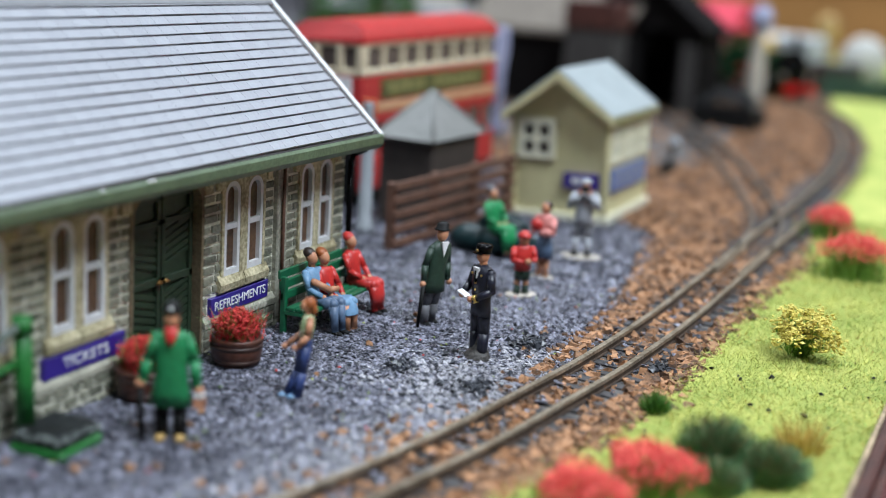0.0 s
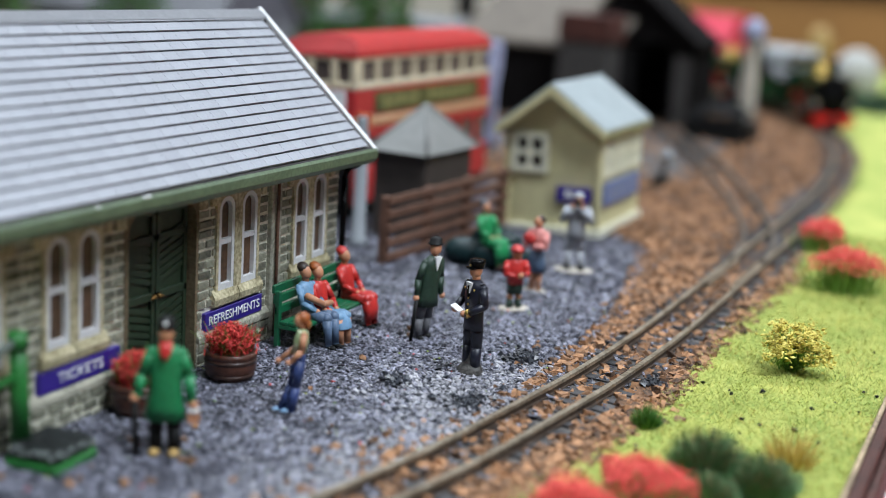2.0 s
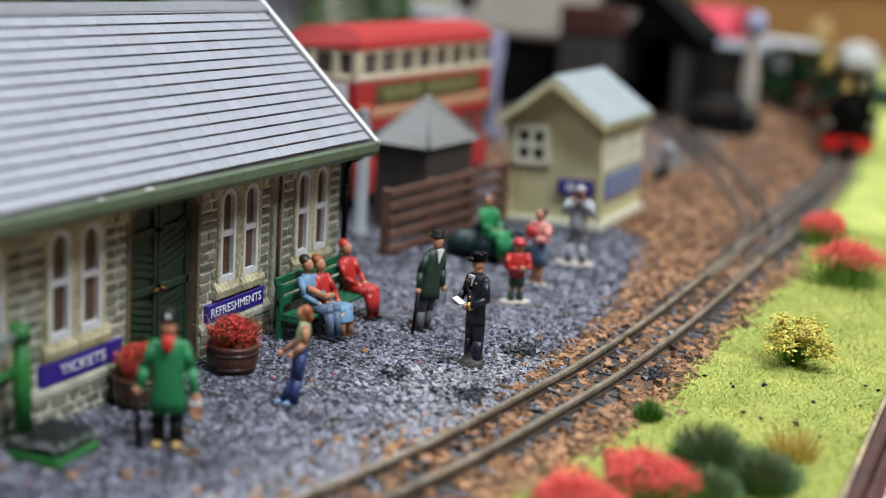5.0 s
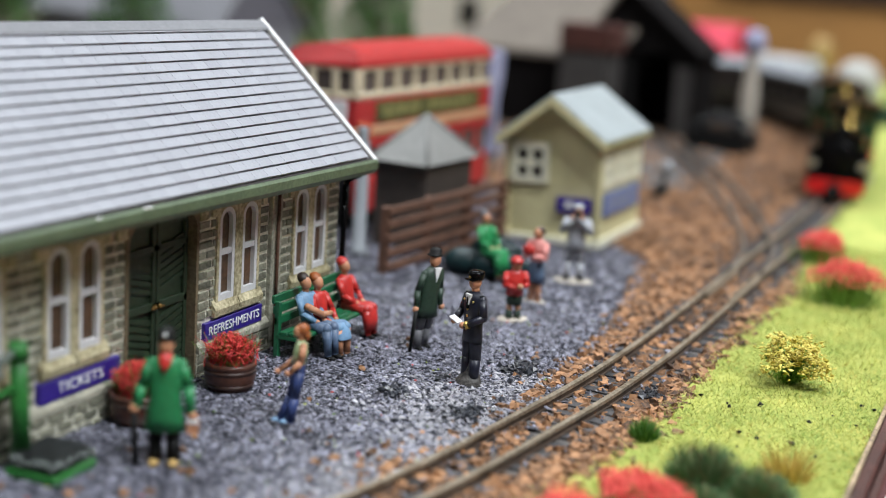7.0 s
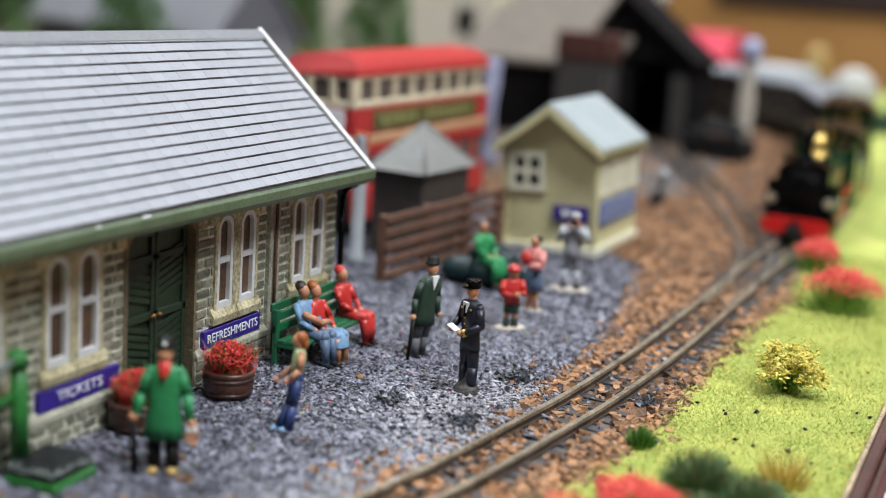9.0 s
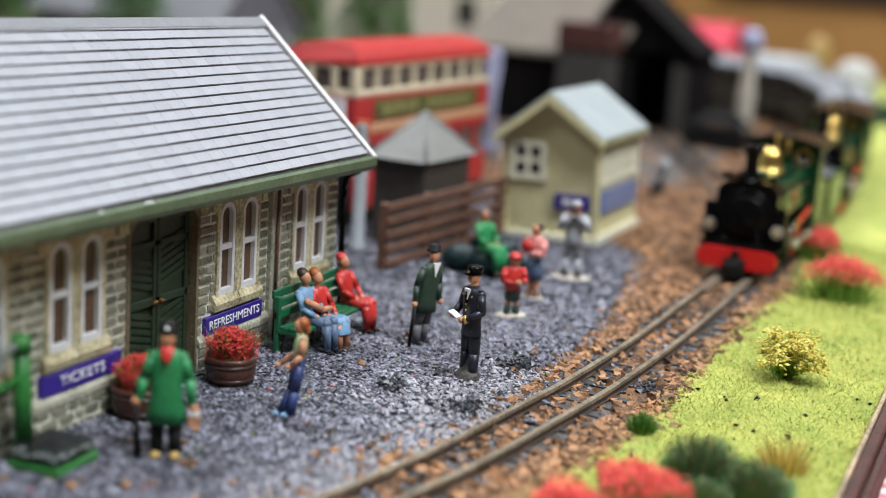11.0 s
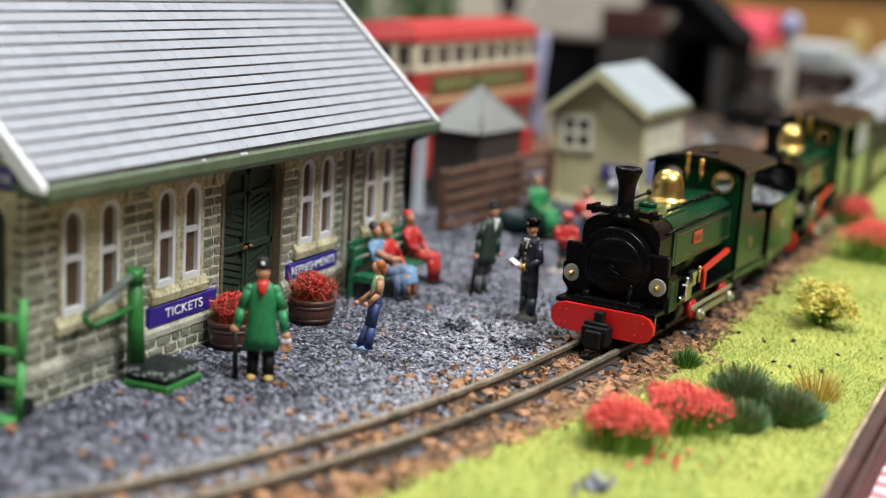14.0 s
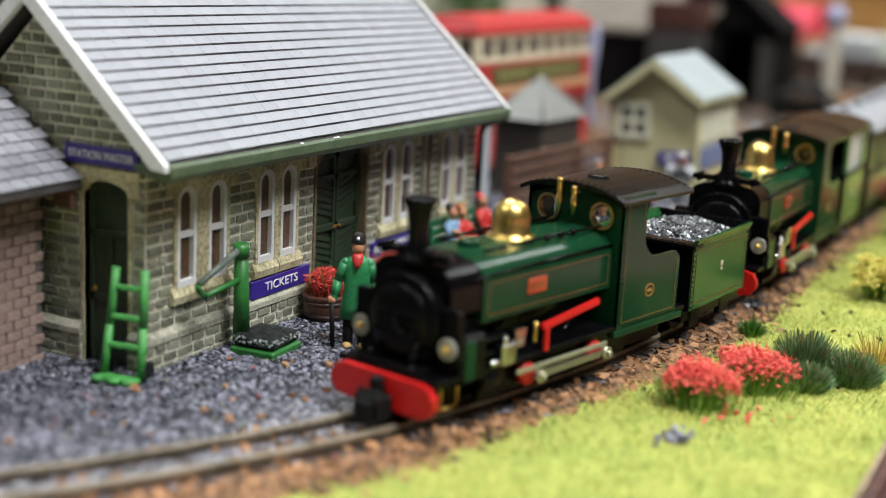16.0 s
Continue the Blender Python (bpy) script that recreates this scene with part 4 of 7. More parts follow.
SLATES = [mesh_of("slate", slate_tile(40 + i), "slate") for i in range(8)]
up = Matrix(((-math.cos(pitch), 0, math.sin(pitch), 0), (0, 1, 0, 0), (math.sin(pitch), 0, math.cos(pitch), 0), (0, 0, 0, 1)))
bulk_v, bulk_f = [], []
for row in range(ROWS):
    shift = (WIDE / 2 if row % 2 else 0.0)
    k = 0
    while True:
        y = 136.4 + shift + WIDE * (k + 0.5) - (WIDE if shift else 0) * 0.5
        k += 1
        if y > 276.6 - WIDE * 0.4:
            break
        p = EAVE + slope * ((row * step + 0.25) / span)
        m = Matrix.Translation((p.x * MM, y * MM, p.z * MM)) @ up @ Matrix.Rotation(rnd.uniform(-0.004, 0.004), 4, "Z")
        me = rnd.choice(SLATES)
        if row < 10:
            ob = new("slate", me)
            ob.parent = roof
            ob.matrix_basis = m
        else:
            n0 = len(bulk_v)
            bulk_v += [tuple(m @ v.co) for v in me.vertices]
            bulk_f += [tuple(n0 + i for i in f.vertices) for f in me.polygons]
me = bpy.data.meshes.new("slate_field")
me.from_pydata(bulk_v, [], bulk_f)
me.materials.append(M["slate_bulk"])
ob = new("slate_field", me)
ob.parent = roof
tagged(ob, kind="stuff")
bm = bmesh.new()
prism(bm, [(RIDGE.x + 2.7, RIDGE.z - 2.2), (RIDGE.x + 2.5, RIDGE.z - 1.6), (RIDGE.x + 0.5, RIDGE.z + 0.05), (RIDGE.x - 0.5, RIDGE.z + 0.05), (RIDGE.x - 1.9, RIDGE.z - 1.2), (RIDGE.x - 2.0, RIDGE.z - 1.9)], 136.0, 276.6, "Y")
part("ridge_cap", bm, "ridge_grey", roof, "grey ridge capping")
for y0, y1 in ((134.9, 136.4), (276.4, 277.9)):
    for s in (1, -1):
        ex = EAVE.x - 0.3 if s == 1 else 2 * RIDGE.x - EAVE.x + 0.3
        bm = bmesh.new()
        prism(bm, [(ex + s * 0.8, EAVE.z - 0.6), (RIDGE.x, RIDGE.z + 0.55), (RIDGE.x, RIDGE.z - 2.9), (ex - s * 2.4, EAVE.z - 1.4), (ex + s * 0.8, EAVE.z - 1.7)], y0, y1, "Y")
        part("bargeboard", bm, "white", roof, "white-painted bargeboard")
bm = bmesh.new()
prism(bm, [(EAVE.x - 0.6, EAVE.z - 0.6), (EAVE.x + 0.55, EAVE.z - 0.35), (EAVE.x + 1.0, EAVE.z - 0.9), (EAVE.x + 0.9, EAVE.z - 2.6), (EAVE.x + 0.2, EAVE.z - 3.7), (EAVE.x - 2.4, EAVE.z - 3.6), (EAVE.x - 7.5, EAVE.z - 1.9), (EAVE.x - 7.5, EAVE.z - 1.2)], 136.2, 277.2, "Y")
part("gutter", bm, "gutter_green", roof, "chipped sage-green gutter")
# the roof sits a little askew on its walls
roof.rotation_euler.x = -0.0086
roof.location.z = 2.35 * MM
bm = bmesh.new()
for y in (190.0, 191.2, 177.5):
    ball(bm, (EAVE.x + 0.7, y, EAVE.z - 0.5), (0.35, 0.6, 0.25), n=8)
part("chipped_paint", bm, "white", roof)
bm = bmesh.new()
tube(bm, [(-130.6, 277.4, 39.4), (-131.4, 277.3, 37.4), (-133.2, 276.6, 36.0), (-135.3, 275.8, 34.9), (-135.9, 275.6, 33.0), (-135.9, 275.6, 1.0)], 0.75)
part("downpipe", bm, "black", station, "black downpipe")


# ---- neighbouring brick cottage ----
cottage = thing("brick_cottage", 0, 0, 0, "pinkish brick cottage with a dark tiled roof", "building")
bm = bmesh.new()
box(bm, -215, -158.3, 60, 135.6, 0, 40)
cw = part("body", bm, "mortar_pink", cottage)
PB = []
for i in range(4):
    bm = bmesh.new()
    box(bm, -0.3, 0.3, -1.75, 1.75, -0.85, 0.85)
    for v in bm.verts:
        v.co += Vector((random.uniform(-0.05, 0.05), random.uniform(-0.12, 0.12), random.uniform(-0.08, 0.08)))
    PB.append(mesh_of("brick", bm, "pink_brick"))
for r_ in range(18):
    for c_ in range(10):
        piece("brick", rnd.choice(PB), cw, -158.2, 134.0 - c_ * 3.85 - (1.9 if r_ % 2 else 0), 1.2 + r_ * 1.98)
bm = bmesh.new()
prism(bm, [(-151.0, 35.6), (-190, 66), (-229, 35.6), (-229, 34.2), (-190, 64.2), (-151.0, 34.4)], 56, 138.6, "Y")
croof = part("roof", bm, "slate_gap", cottage)
bm = bmesh.new()
d = Vector((-39, 0, 30.4)).normalized()
nn = Vector((30.4, 0, 39)).normalized()
for r_ in range(14):
    for c_ in range(14):
        p = Vector((-151.0, 137.6 - c_ * 3.4 - (1.7 if r_ % 2 else 0), 35.8)) + d * (r_ * 2.7)
        vs = [bm.verts.new(p + d * a + Vector((0, b, 0)) + nn * h) for a, b, h in ((0, -1.6, 0.55), (0, 1.6, 0.55), (3.0, 1.6, 0.1), (3.0, -1.6, 0.1), (0, -1.6, 0.1), (0, 1.6, 0.1))]
        for f in ((0, 1, 2, 3), (0, 4, 5, 1), (0, 3, 4), (1, 5, 2)):
            bm.faces.new([vs[i] for i in f])
part("tiles", bm, "cottage_roof", croof)
bm = bmesh.new()
box(bm, -156.8, -152.0, 137.0, 138.4, 30.5, 35.0, 0.2)
part("eave_bracket", bm, "fence_brown", cottage)
bm = bmesh.new()
lathe(bm, [(2.6, 0), (2.6, 0.5)], 20, (-157.7, 121.5, 30.6), "X")
part("round_sign", bm, "sign_blue", cottage, "round blue enamel sign")


# ---- things in the station yard ----
def planter(x, y, seed):
    p = thing("barrel_planter", x, y, 0.9, "brown half-barrel planter full of bright red flowers", "planter", group="planters by the station wall")
    bm = bmesh.new()
    lathe(bm, [(3.5, 0), (4.3, 0.9), (4.9, 2.4), (5.1, 3.6), (5.0, 5.0), (5.2, 5.3), (5.25, 5.8), (5.0, 6.1), (4.3, 6.1), (4.2, 5.2), (0.1, 5.1)], 24)
    body = part("barrel", bm, "barrel", p)
    for z, r in ((1.6, 4.66), (4.4, 5.06)):
        bm = bmesh.new()
        lathe(bm, [(r - 0.3, z - 0.4), (r + 0.08, z - 0.35), (r + 0.1, z + 0.35), (r - 0.2, z + 0.4)], 24)
        part("hoop", bm, "barrel_hoop", body)
    rg = np.random.default_rng(seed)
    n = 900
    a, q = rg.uniform(0, 6.283, n), np.sqrt(rg.uniform(0, 1, n))
    r = 4.5 * q * rg.uniform(0.75, 1.15, n)
    pts = np.stack([r * np.cos(a), r * np.sin(a), 6.0 + 5.6 * np.sqrt(np.clip(1 - 0.8 * q * q, 0, 1)) * rg.uniform(0.5, 1.05, n)], 1)
    tagged(blades("flower_spike", np.stack([rg.normal(0, 1.8, 800), rg.normal(0, 1.8, 800), np.full(800, 6.0)], 1), rg.uniform(2.2, 5.6, 800), 0.95, 0.15, "bloom_red", p, seed + 3), kind="stuff")
    grains("bloom", pts, rg.uniform(0.13, 0.34, n), "bloom_red", p, flat=0.6, seed=seed, label="bright red flower heads", long=1.7)
    roots = np.stack([rg.uniform(-3, 3, 220), rg.uniform(-3, 3, 220), np.full(220, 5.6)], 1)
    tagged(blades("greenery", roots, rg.uniform(3, 7.6, 220), 1.5, 0.16, "leaf", p, seed), kind="stuff")
    return p


planter(-127.8, 217.0, 31)
planter(-130.6, 191.6, 32)

# weighing machine
ws = thing("weighing_machine", -127.8, 165.4, 0.8, "green platform weighing machine with a dark worn plate", "weighing machine", rz=4)
bm = bmesh.new()
box(bm, -5.0, 5.0, -5.8, 5.4, 0.0, 1.8, 0.4)
part("base", bm, "machine_green", ws, "bright green base rim")
bm = bmesh.new()
box(bm, -4.8, 4.7, -5.5, 5.1, 1.7, 4.2, 0.8)
plate = part("platform", bm, "dark_iron", ws, "dark worn weighing plate")
r_ = np.random.default_rng(44)
n = 90
side = r_.integers(0, 2, n)
x = np.where(side == 0, 4.7, r_.uniform(-4.6, 4.7, n))
y = np.where(side == 0, r_.uniform(-5.4, 5.0, n), -5.4)
grains("chipped_edge", np.stack([x, y, r_.uniform(2.8, 4.1, n)], 1), r_.uniform(0.12, 0.4, n), "worn_edge", plate, flat=0.8, seed=45)
bm = bmesh.new()
rod(bm, (-4.6, -2.0, 2), (-4.6, -2.6, 20.5), 1.75, 1.35, 14)
rod(bm, (-4.6, -2.6, 19.2), (-4.6, -2.7, 21.8), 1.7, 1.5, 14)
part("column", bm, "machine_green", ws)
bm = bmesh.new()
tube(bm, [(-4.6, -3.5, 14.6), (-5.0, -14.4, 13.6), (-5.2, -16.2, 15.0), (-5.2, -16.6, 16.2)], 0.62, 8)
part("bracket", bm, "machine_green", ws)
bm = bmesh.new()
rod(bm, (-5.2, -16.4, 16.2), (-4.6, -3.0, 20.8), 0.62, 0.7, 8)
part("beam", bm, "beam_grey", ws, "grey-green weigh beam with worn paint and glints in its colour")

# sack truck leaning by the gable door
st = thing("sack_truck", -138.0, 134.4, 0.9, "bright green sack truck propped up by the gable door", "sack truck", rz=10, rx=-9)
for x in (-3.4, 3.4):
    bm = bmesh.new()
    tube(bm, [(x * 1.12, 0.0, 0.8), (x * 1.0, 0.2, 10), (x * 0.86, 0.0, 20.6)], 0.82, 8)
    part("side_rail", bm, "bright_green", st)
for z in (6.4, 11.6, 17.0):
    bm = bmesh.new()
    box(bm, -3.2, 3.2, -0.5, 0.5, z - 0.55, z + 0.55, 0.25)
    part("rung", bm, "bright_green", st)
bm = bmesh.new()
box(bm, -4.2, 4.2, -3.6, 0.6, 0.0, 1.1, 0.4)
for v in bm.verts:
    v.co.y += 0.55 * math.sin(v.co.x * 1.3)
for x_, r_ in ((-3.0, 1.1), (0.4, 1.4), (3.1, 1.2)):
    lathe(bm, [(r_, 0.0), (r_, 0.9), (r_ * 0.7, 1.15)], 14, (x_, -3.4, 0.0))
part("toe_plate", bm, "bright_green", st)
for x in (-4.0, 4.0):
    bm = bmesh.new()
    lathe(bm, [(1.9, -0.5), (1.9, 0.5)], 16, (x, 1.6, 2.2), "X")
    part("wheel", bm, "dark_iron", st)

# garden bench
bench = thing("bench", -128.2, 257.0, 0.9, "dark green slatted garden bench against the station wall", "bench")
for i, z in enumerate((7.3, 9.6, 11.8)):
    bm = bmesh.new()
    box(bm, -4.0 - i * 0.4, -3.2 - i * 0.4, -17, 14, z, z + 1.8, 0.15)
    part("back_slat", bm, "bench_green", bench)
for x in (-2.6, -0.4, 1.8):
    bm = bmesh.new()
    box(bm, x, x + 1.9, -17, 14, 5.3, 6.1, 0.15)
    part("seat_slat", bm, "bench_green", bench)
for y in (-16.4, -1.5, 13.0):
    bm = bmesh.new()
    box(bm, 2.2, 3.4, y - 0.6, y + 0.6, 0, 5.6, 0.15)
    box(bm, -4.0, -2.8, y - 0.6, y + 0.6, 0, 12.4, 0.15)
    box(bm, -3.4, 3.4, y - 0.6, y + 0.6, 4.4, 5.3, 0.15)
    part("leg_frame", bm, "bench_green", bench)


# ---- painted figurines: one plain mesh each ----
def figurine(x, y, rz, label, colours, build, z=0.9, size=1.0):
    bm = bmesh.new()
    build(bm)
    bmesh.ops.scale(bm, vec=(size, size, size), verts=bm.verts)
    ob = part("figurine", bm, colours)
    ob.matrix_world = pose(x * MM, y * MM, z * MM, 0, 0, rz)
    return tagged(ob, label, "figurine", group="painted figurines")


def limb(bm, pts, radii, slot):
    for (p, q), (r, s) in zip(zip(pts, pts[1:]), zip(radii, radii[1:])):
        rod(bm, p, q, r, s, 10, slot)
    for p, r in zip(pts, radii):
        ball(bm, p, r * 1.0, slot, 10)


def trunk(bm, levels, slot, n=14):
    """Stacked ovals: (z, half width, half depth, shift in y)."""
    rings = [[bm.verts.new((w * math.cos(2 * math.pi * i / n), sy + d * math.sin(2 * math.pi * i / n), z)) for i in range(n)] for z, w, d, sy in levels]
    for a, b in zip(rings, rings[1:]):
        for i in range(n):
            f = bm.faces.new((a[i], a[(i + 1) % n], b[(i + 1) % n], b[i]))
            f.material_index, f.smooth = slot, True
    for r_ in (rings[0][::-1], rings[-1]):
        bm.faces.new(r_).material_index = slot


def guard(bm):
    # slots: 0 navy, 1 skin, 2 white, 3 brass, 4 base, 5 cap
    limb(bm, [(-1.35, 0, 1.2), (-1.3, 0.1, 6), (-1.1, 0, 11)], [1.05, 1.2, 1.4], 0)
    limb(bm, [(1.35, 0, 1.2), (1.3, 0.1, 6), (1.1, 0, 11)], [1.05, 1.2, 1.4], 0)
    trunk(bm, [(9.6, 2.75, 1.7, 0), (11.5, 2.6, 1.6, 0), (13, 2.45, 1.55, 0), (16, 2.9, 1.75, 0), (18.6, 3.05, 1.6, 0), (19.6, 2.2, 1.2, 0), (20.1, 0.9, 0.8, 0)], 0)
    limb(bm, [(-2.5, 0, 18.5), (-3.4, -0.4, 15.4), (-2.5, -2.9, 13.9)], [0.95, 0.85, 0.7], 0)
    limb(bm, [(2.5, 0, 18.5), (3.5, -0.2, 15.2), (1.2, -2.8, 13.3)], [0.95, 0.85, 0.7], 0)
    ball(bm, (-2.2, -3.3, 13.7), 0.72, 1)
    ball(bm, (0.5, -3.1, 13.2), 0.7, 1)
    rod(bm, (0.95, -2.75, 13.3), (1.6, -2.4, 13.6), 0.85, 0.9, 10, 3)
    before = set(bm.verts)
    box(bm, -1.2, 1.2, -0.8, 0.8, -0.12, 0.12, 0, 2)
    bmesh.ops.transform(bm, matrix=pose(-1.4, -3.5, 14.1, 6, 24, 15), verts=[v for v in bm.verts if v not in before])
    prism(bm, [(-0.85, 19.6), (0.85, 19.6), (0.0, 16.6)], -1.95, -1.4, "Y", 2)
    box(bm, -0.22, 0.22, -2.05, -1.5, 16.6, 19.0, 0, 5)
    for z in (12.2, 13.6, 15.0, 16.4):
        ball(bm, (0.0, -1.78, z), 0.26, 3, 6)
    for s in (-1, 1):
        ball(bm, (s * 1.5, -1.6, 18.2), 0.25, 3, 6)
        box(bm, s * 1.9 - 0.7, s * 1.9 + 0.7, -0.6, 0.6, 19.25, 19.5, 0.1, 5)
    rod(bm, (0, 0, 19.8), (0, -0.1, 21), 0.85, 0.85, 10, 1)
    ball(bm, (0, -0.25, 21.9), (1.22, 1.35, 1.55), 1)
    trunk(bm, [(22.5, 1.45, 1.55, -0.1), (23.0, 1.5, 1.6, -0.1), (23.6, 1.7, 1.75, -0.1), (24.2, 1.5, 1.6, 0), (24.4, 0.4, 0.4, 0)], 5)
    box(bm, -1.2, 1.2, -2.1, -1.2, 22.4, 22.65, 0, 5)
    ball(bm, (0, -1.75, 23.1), 0.28, 3, 6)
    trunk(bm, [(0, 3.1, 2.3, -0.3), (0.8, 3.3, 2.4, -0.2), (1.8, 2.6, 1.9, 0.1), (3.2, 1.3, 1.2, 0.5), (6.5, 0.7, 0.6, 0.8), (7.4, 0.2, 0.2, 0.8)], 4)


def gent(bm):
    # slots: 0 dark green coat, 1 skin, 2 white, 3 grey trousers, 4 hat
    limb(bm, [(-1.5, -0.4, 0.8), (-1.3, 0, 5), (-1, 0, 10)], [1.0, 1.1, 1.4], 3)
    limb(bm, [(1.5, 0.6, 0.8), (1.3, 0.2, 5), (1, 0, 10)], [1.0, 1.1, 1.4], 3)
    ball(bm, (-1.5, -1.0, 0.6), (0.9, 1.6, 0.6), 4)
    ball(bm, (1.5, 0.0, 0.6), (0.9, 1.6, 0.6), 4)
    trunk(bm, [(8.0, 3.2, 2.2, 0), (10, 2.9, 1.9, 0), (13, 2.5, 1.6, 0), (17, 3.0, 1.7, 0), (18.8, 2.8, 1.5, 0), (19.8, 1.2, 1.0, 0)], 0)
    limb(bm, [(-2.4, 0, 18.2), (-3.6, 0.1, 14.4), (-4.1, -0.8, 11.2)], [0.95, 0.85, 0.7], 0)
    limb(bm, [(2.4, 0, 18.2), (3.2, 0.1, 14.4), (3.0, -1.0, 11.0)], [0.95, 0.85, 0.7], 0)
    ball(bm, (-4.4, -1.0, 10.4), 0.75, 1)
    ball(bm, (3.4, -1.2, 10.2), 0.75, 1)
    rod(bm, (-4.4, -1.2, 10.4), (-4.7, -1.8, 0.6), 0.5, 0.42, 8, 4)
    prism(bm, [(-1.0, 19.8), (1.0, 19.8), (0, 16.4)], -1.9, -1.3, "Y", 2)
    ball(bm, (0, -0.3, 21.4), (1.25, 1.45, 1.65), 1)
    trunk(bm, [(22.4, 1.75, 1.85, 0.1), (22.65, 1.75, 1.85, 0.1), (22.8, 1.4, 1.5, 0.1), (23.8, 1.4, 1.5, 0), (24.2, 0.6, 0.7, 0)], 4)
    for v in bm.verts:
        v.co.x += 0.13 * v.co.z * min(1.0, v.co.z / 8)


def green_coat(bm):
    # slots: 0 green coat, 1 skin, 2 red scarf, 3 black, 4 straw base, 5 white
    limb(bm, [(-1.6, 0, 0.8), (-1.5, 0.1, 5), (-1.3, 0, 9)], [1.1, 1.25, 1.5], 3)
    limb(bm, [(1.6, 0, 0.8), (1.5, 0.1, 5), (1.3, 0, 9)], [1.1, 1.25, 1.5], 3)
    trunk(bm, [(6.6, 3.7, 2.4, 0), (9, 3.3, 2.2, 0), (13, 2.7, 1.9, 0), (16.4, 3.1, 1.9, 0), (18.6, 3.1, 1.7, 0), (20.0, 1.4, 1.2, 0)], 0)
    limb(bm, [(-2.5, 0, 18.4), (-4.0, 0.2, 14.5), (-4.6, -1.0, 11.4)], [1.15, 1.02, 0.92], 0)
    limb(bm, [(2.5, 0, 18.4), (3.9, 0.2, 14.5), (4.5, -0.8, 10.6)], [1.15, 1.02, 0.92], 0)
    ball(bm, (-5.1, -1.3, 10.6), 0.9, 1)
    ball(bm, (4.9, -1.0, 9.6), 0.95, 1)
    rod(bm, (-5.1, -1.5, 10.4), (-4.6, -2.0, 0.6), 0.55, 0.5, 8, 3)
    box(bm, 4.0, 6.0, -1.9, -0.3, 6.4, 8.6, 0.2, 1)
    box(bm, 4.1, 5.9, -1.95, -0.3, 8.3, 9.1, 0.1, 5)
    trunk(bm, [(17.6, 0.3, 0.3, -2.0), (18.8, 0.95, 0.6, -1.7), (19.9, 1.25, 1.1, -0.7), (20.7, 1.05, 1.05, -0.3)], 2)
    ball(bm, (0, -0.2, 21.9), (1.35, 1.45, 1.6), 1)
    trunk(bm, [(22.9, 1.65, 1.75, 0.1), (23.1, 1.65, 1.75, 0.1), (23.2, 1.5, 1.6, 0), (24.4, 1.45, 1.5, 0), (25.0, 0.7, 0.7, 0)], 3)
    ball(bm, (0, -1.5, 24.0), 0.4, 5, 6)
    for sx in (-1.7, 1.7):
        ball(bm, (sx, -0.8, 0.7), (1.0, 1.9, 0.75), 4)
    for v in bm.verts:
        if 7 < v.co.z < 18.5 and v.co.y < 0:
            v.co.y -= 0.16 * math.sin(v.co.x * 2.6)


def girl(bm):
    # slots: 0 denim, 1 skin, 2 pale green top, 3 ginger hair, 4 blue shoes
    limb(bm, [(-0.9, -2.6, 0.7), (-0.9, -0.9, 5.5), (-0.7, 0.3, 11)], [1.15, 0.9, 1.3], 0)
    limb(bm, [(0.9, -1.2, 0.7), (0.9, -0.3, 5.5), (0.7, 0.3, 11)], [1.1, 0.9, 1.3], 0)
    ball(bm, (-0.9, -3.4, 0.6), (0.85, 1.4, 0.6), 4)
    ball(bm, (0.9, -2.0, 0.6), (0.85, 1.4, 0.6), 4)
    trunk(bm, [(10, 1.8, 1.4, 0.3), (11.5, 1.7, 1.3, 0.4), (12.6, 1.5, 1.2, 0.5)], 0)
    trunk(bm, [(12.5, 1.6, 1.25, 0.5), (15, 1.9, 1.5, 0.6), (16.8, 1.9, 1.2, 0.8), (17.5, 0.8, 0.8, 0.9)], 2)
    limb(bm, [(-1.9, 0.8, 16.6), (-2.3, 0.2, 13.2), (-2.1, -3.0, 10.8)], [0.75, 0.68, 0.55], 1)
    limb(bm, [(1.9, 0.8, 16.6), (2.3, 0.4, 13.4), (1.9, -1.6, 11.2)], [0.75, 0.68, 0.55], 1)
    ball(bm, (-2.1, -3.6, 10.5), 0.62, 1)
    ball(bm, (1.8, -2.2, 11.0), 0.62, 1)
    for s in (-1, 1):
        rod(bm, (s * 1.0, -0.9, 12.4), (s * 1.0, 0.2, 17.2), 0.25, 0.25, 6, 5)
    rod(bm, (0, 0.8, 17), (0, 0.7, 18.4), 0.65, 0.65, 8, 1)
    ball(bm, (0, 0.3, 19.2), (1.15, 1.3, 1.4), 1)
    ball(bm, (0, 0.9, 19.6), (1.5, 1.4, 1.4), 3)
    ball(bm, (0, 1.7, 18.4), (1.2, 0.8, 1.3), 3)
    for v in bm.verts:
        v.co.x *= 0.82


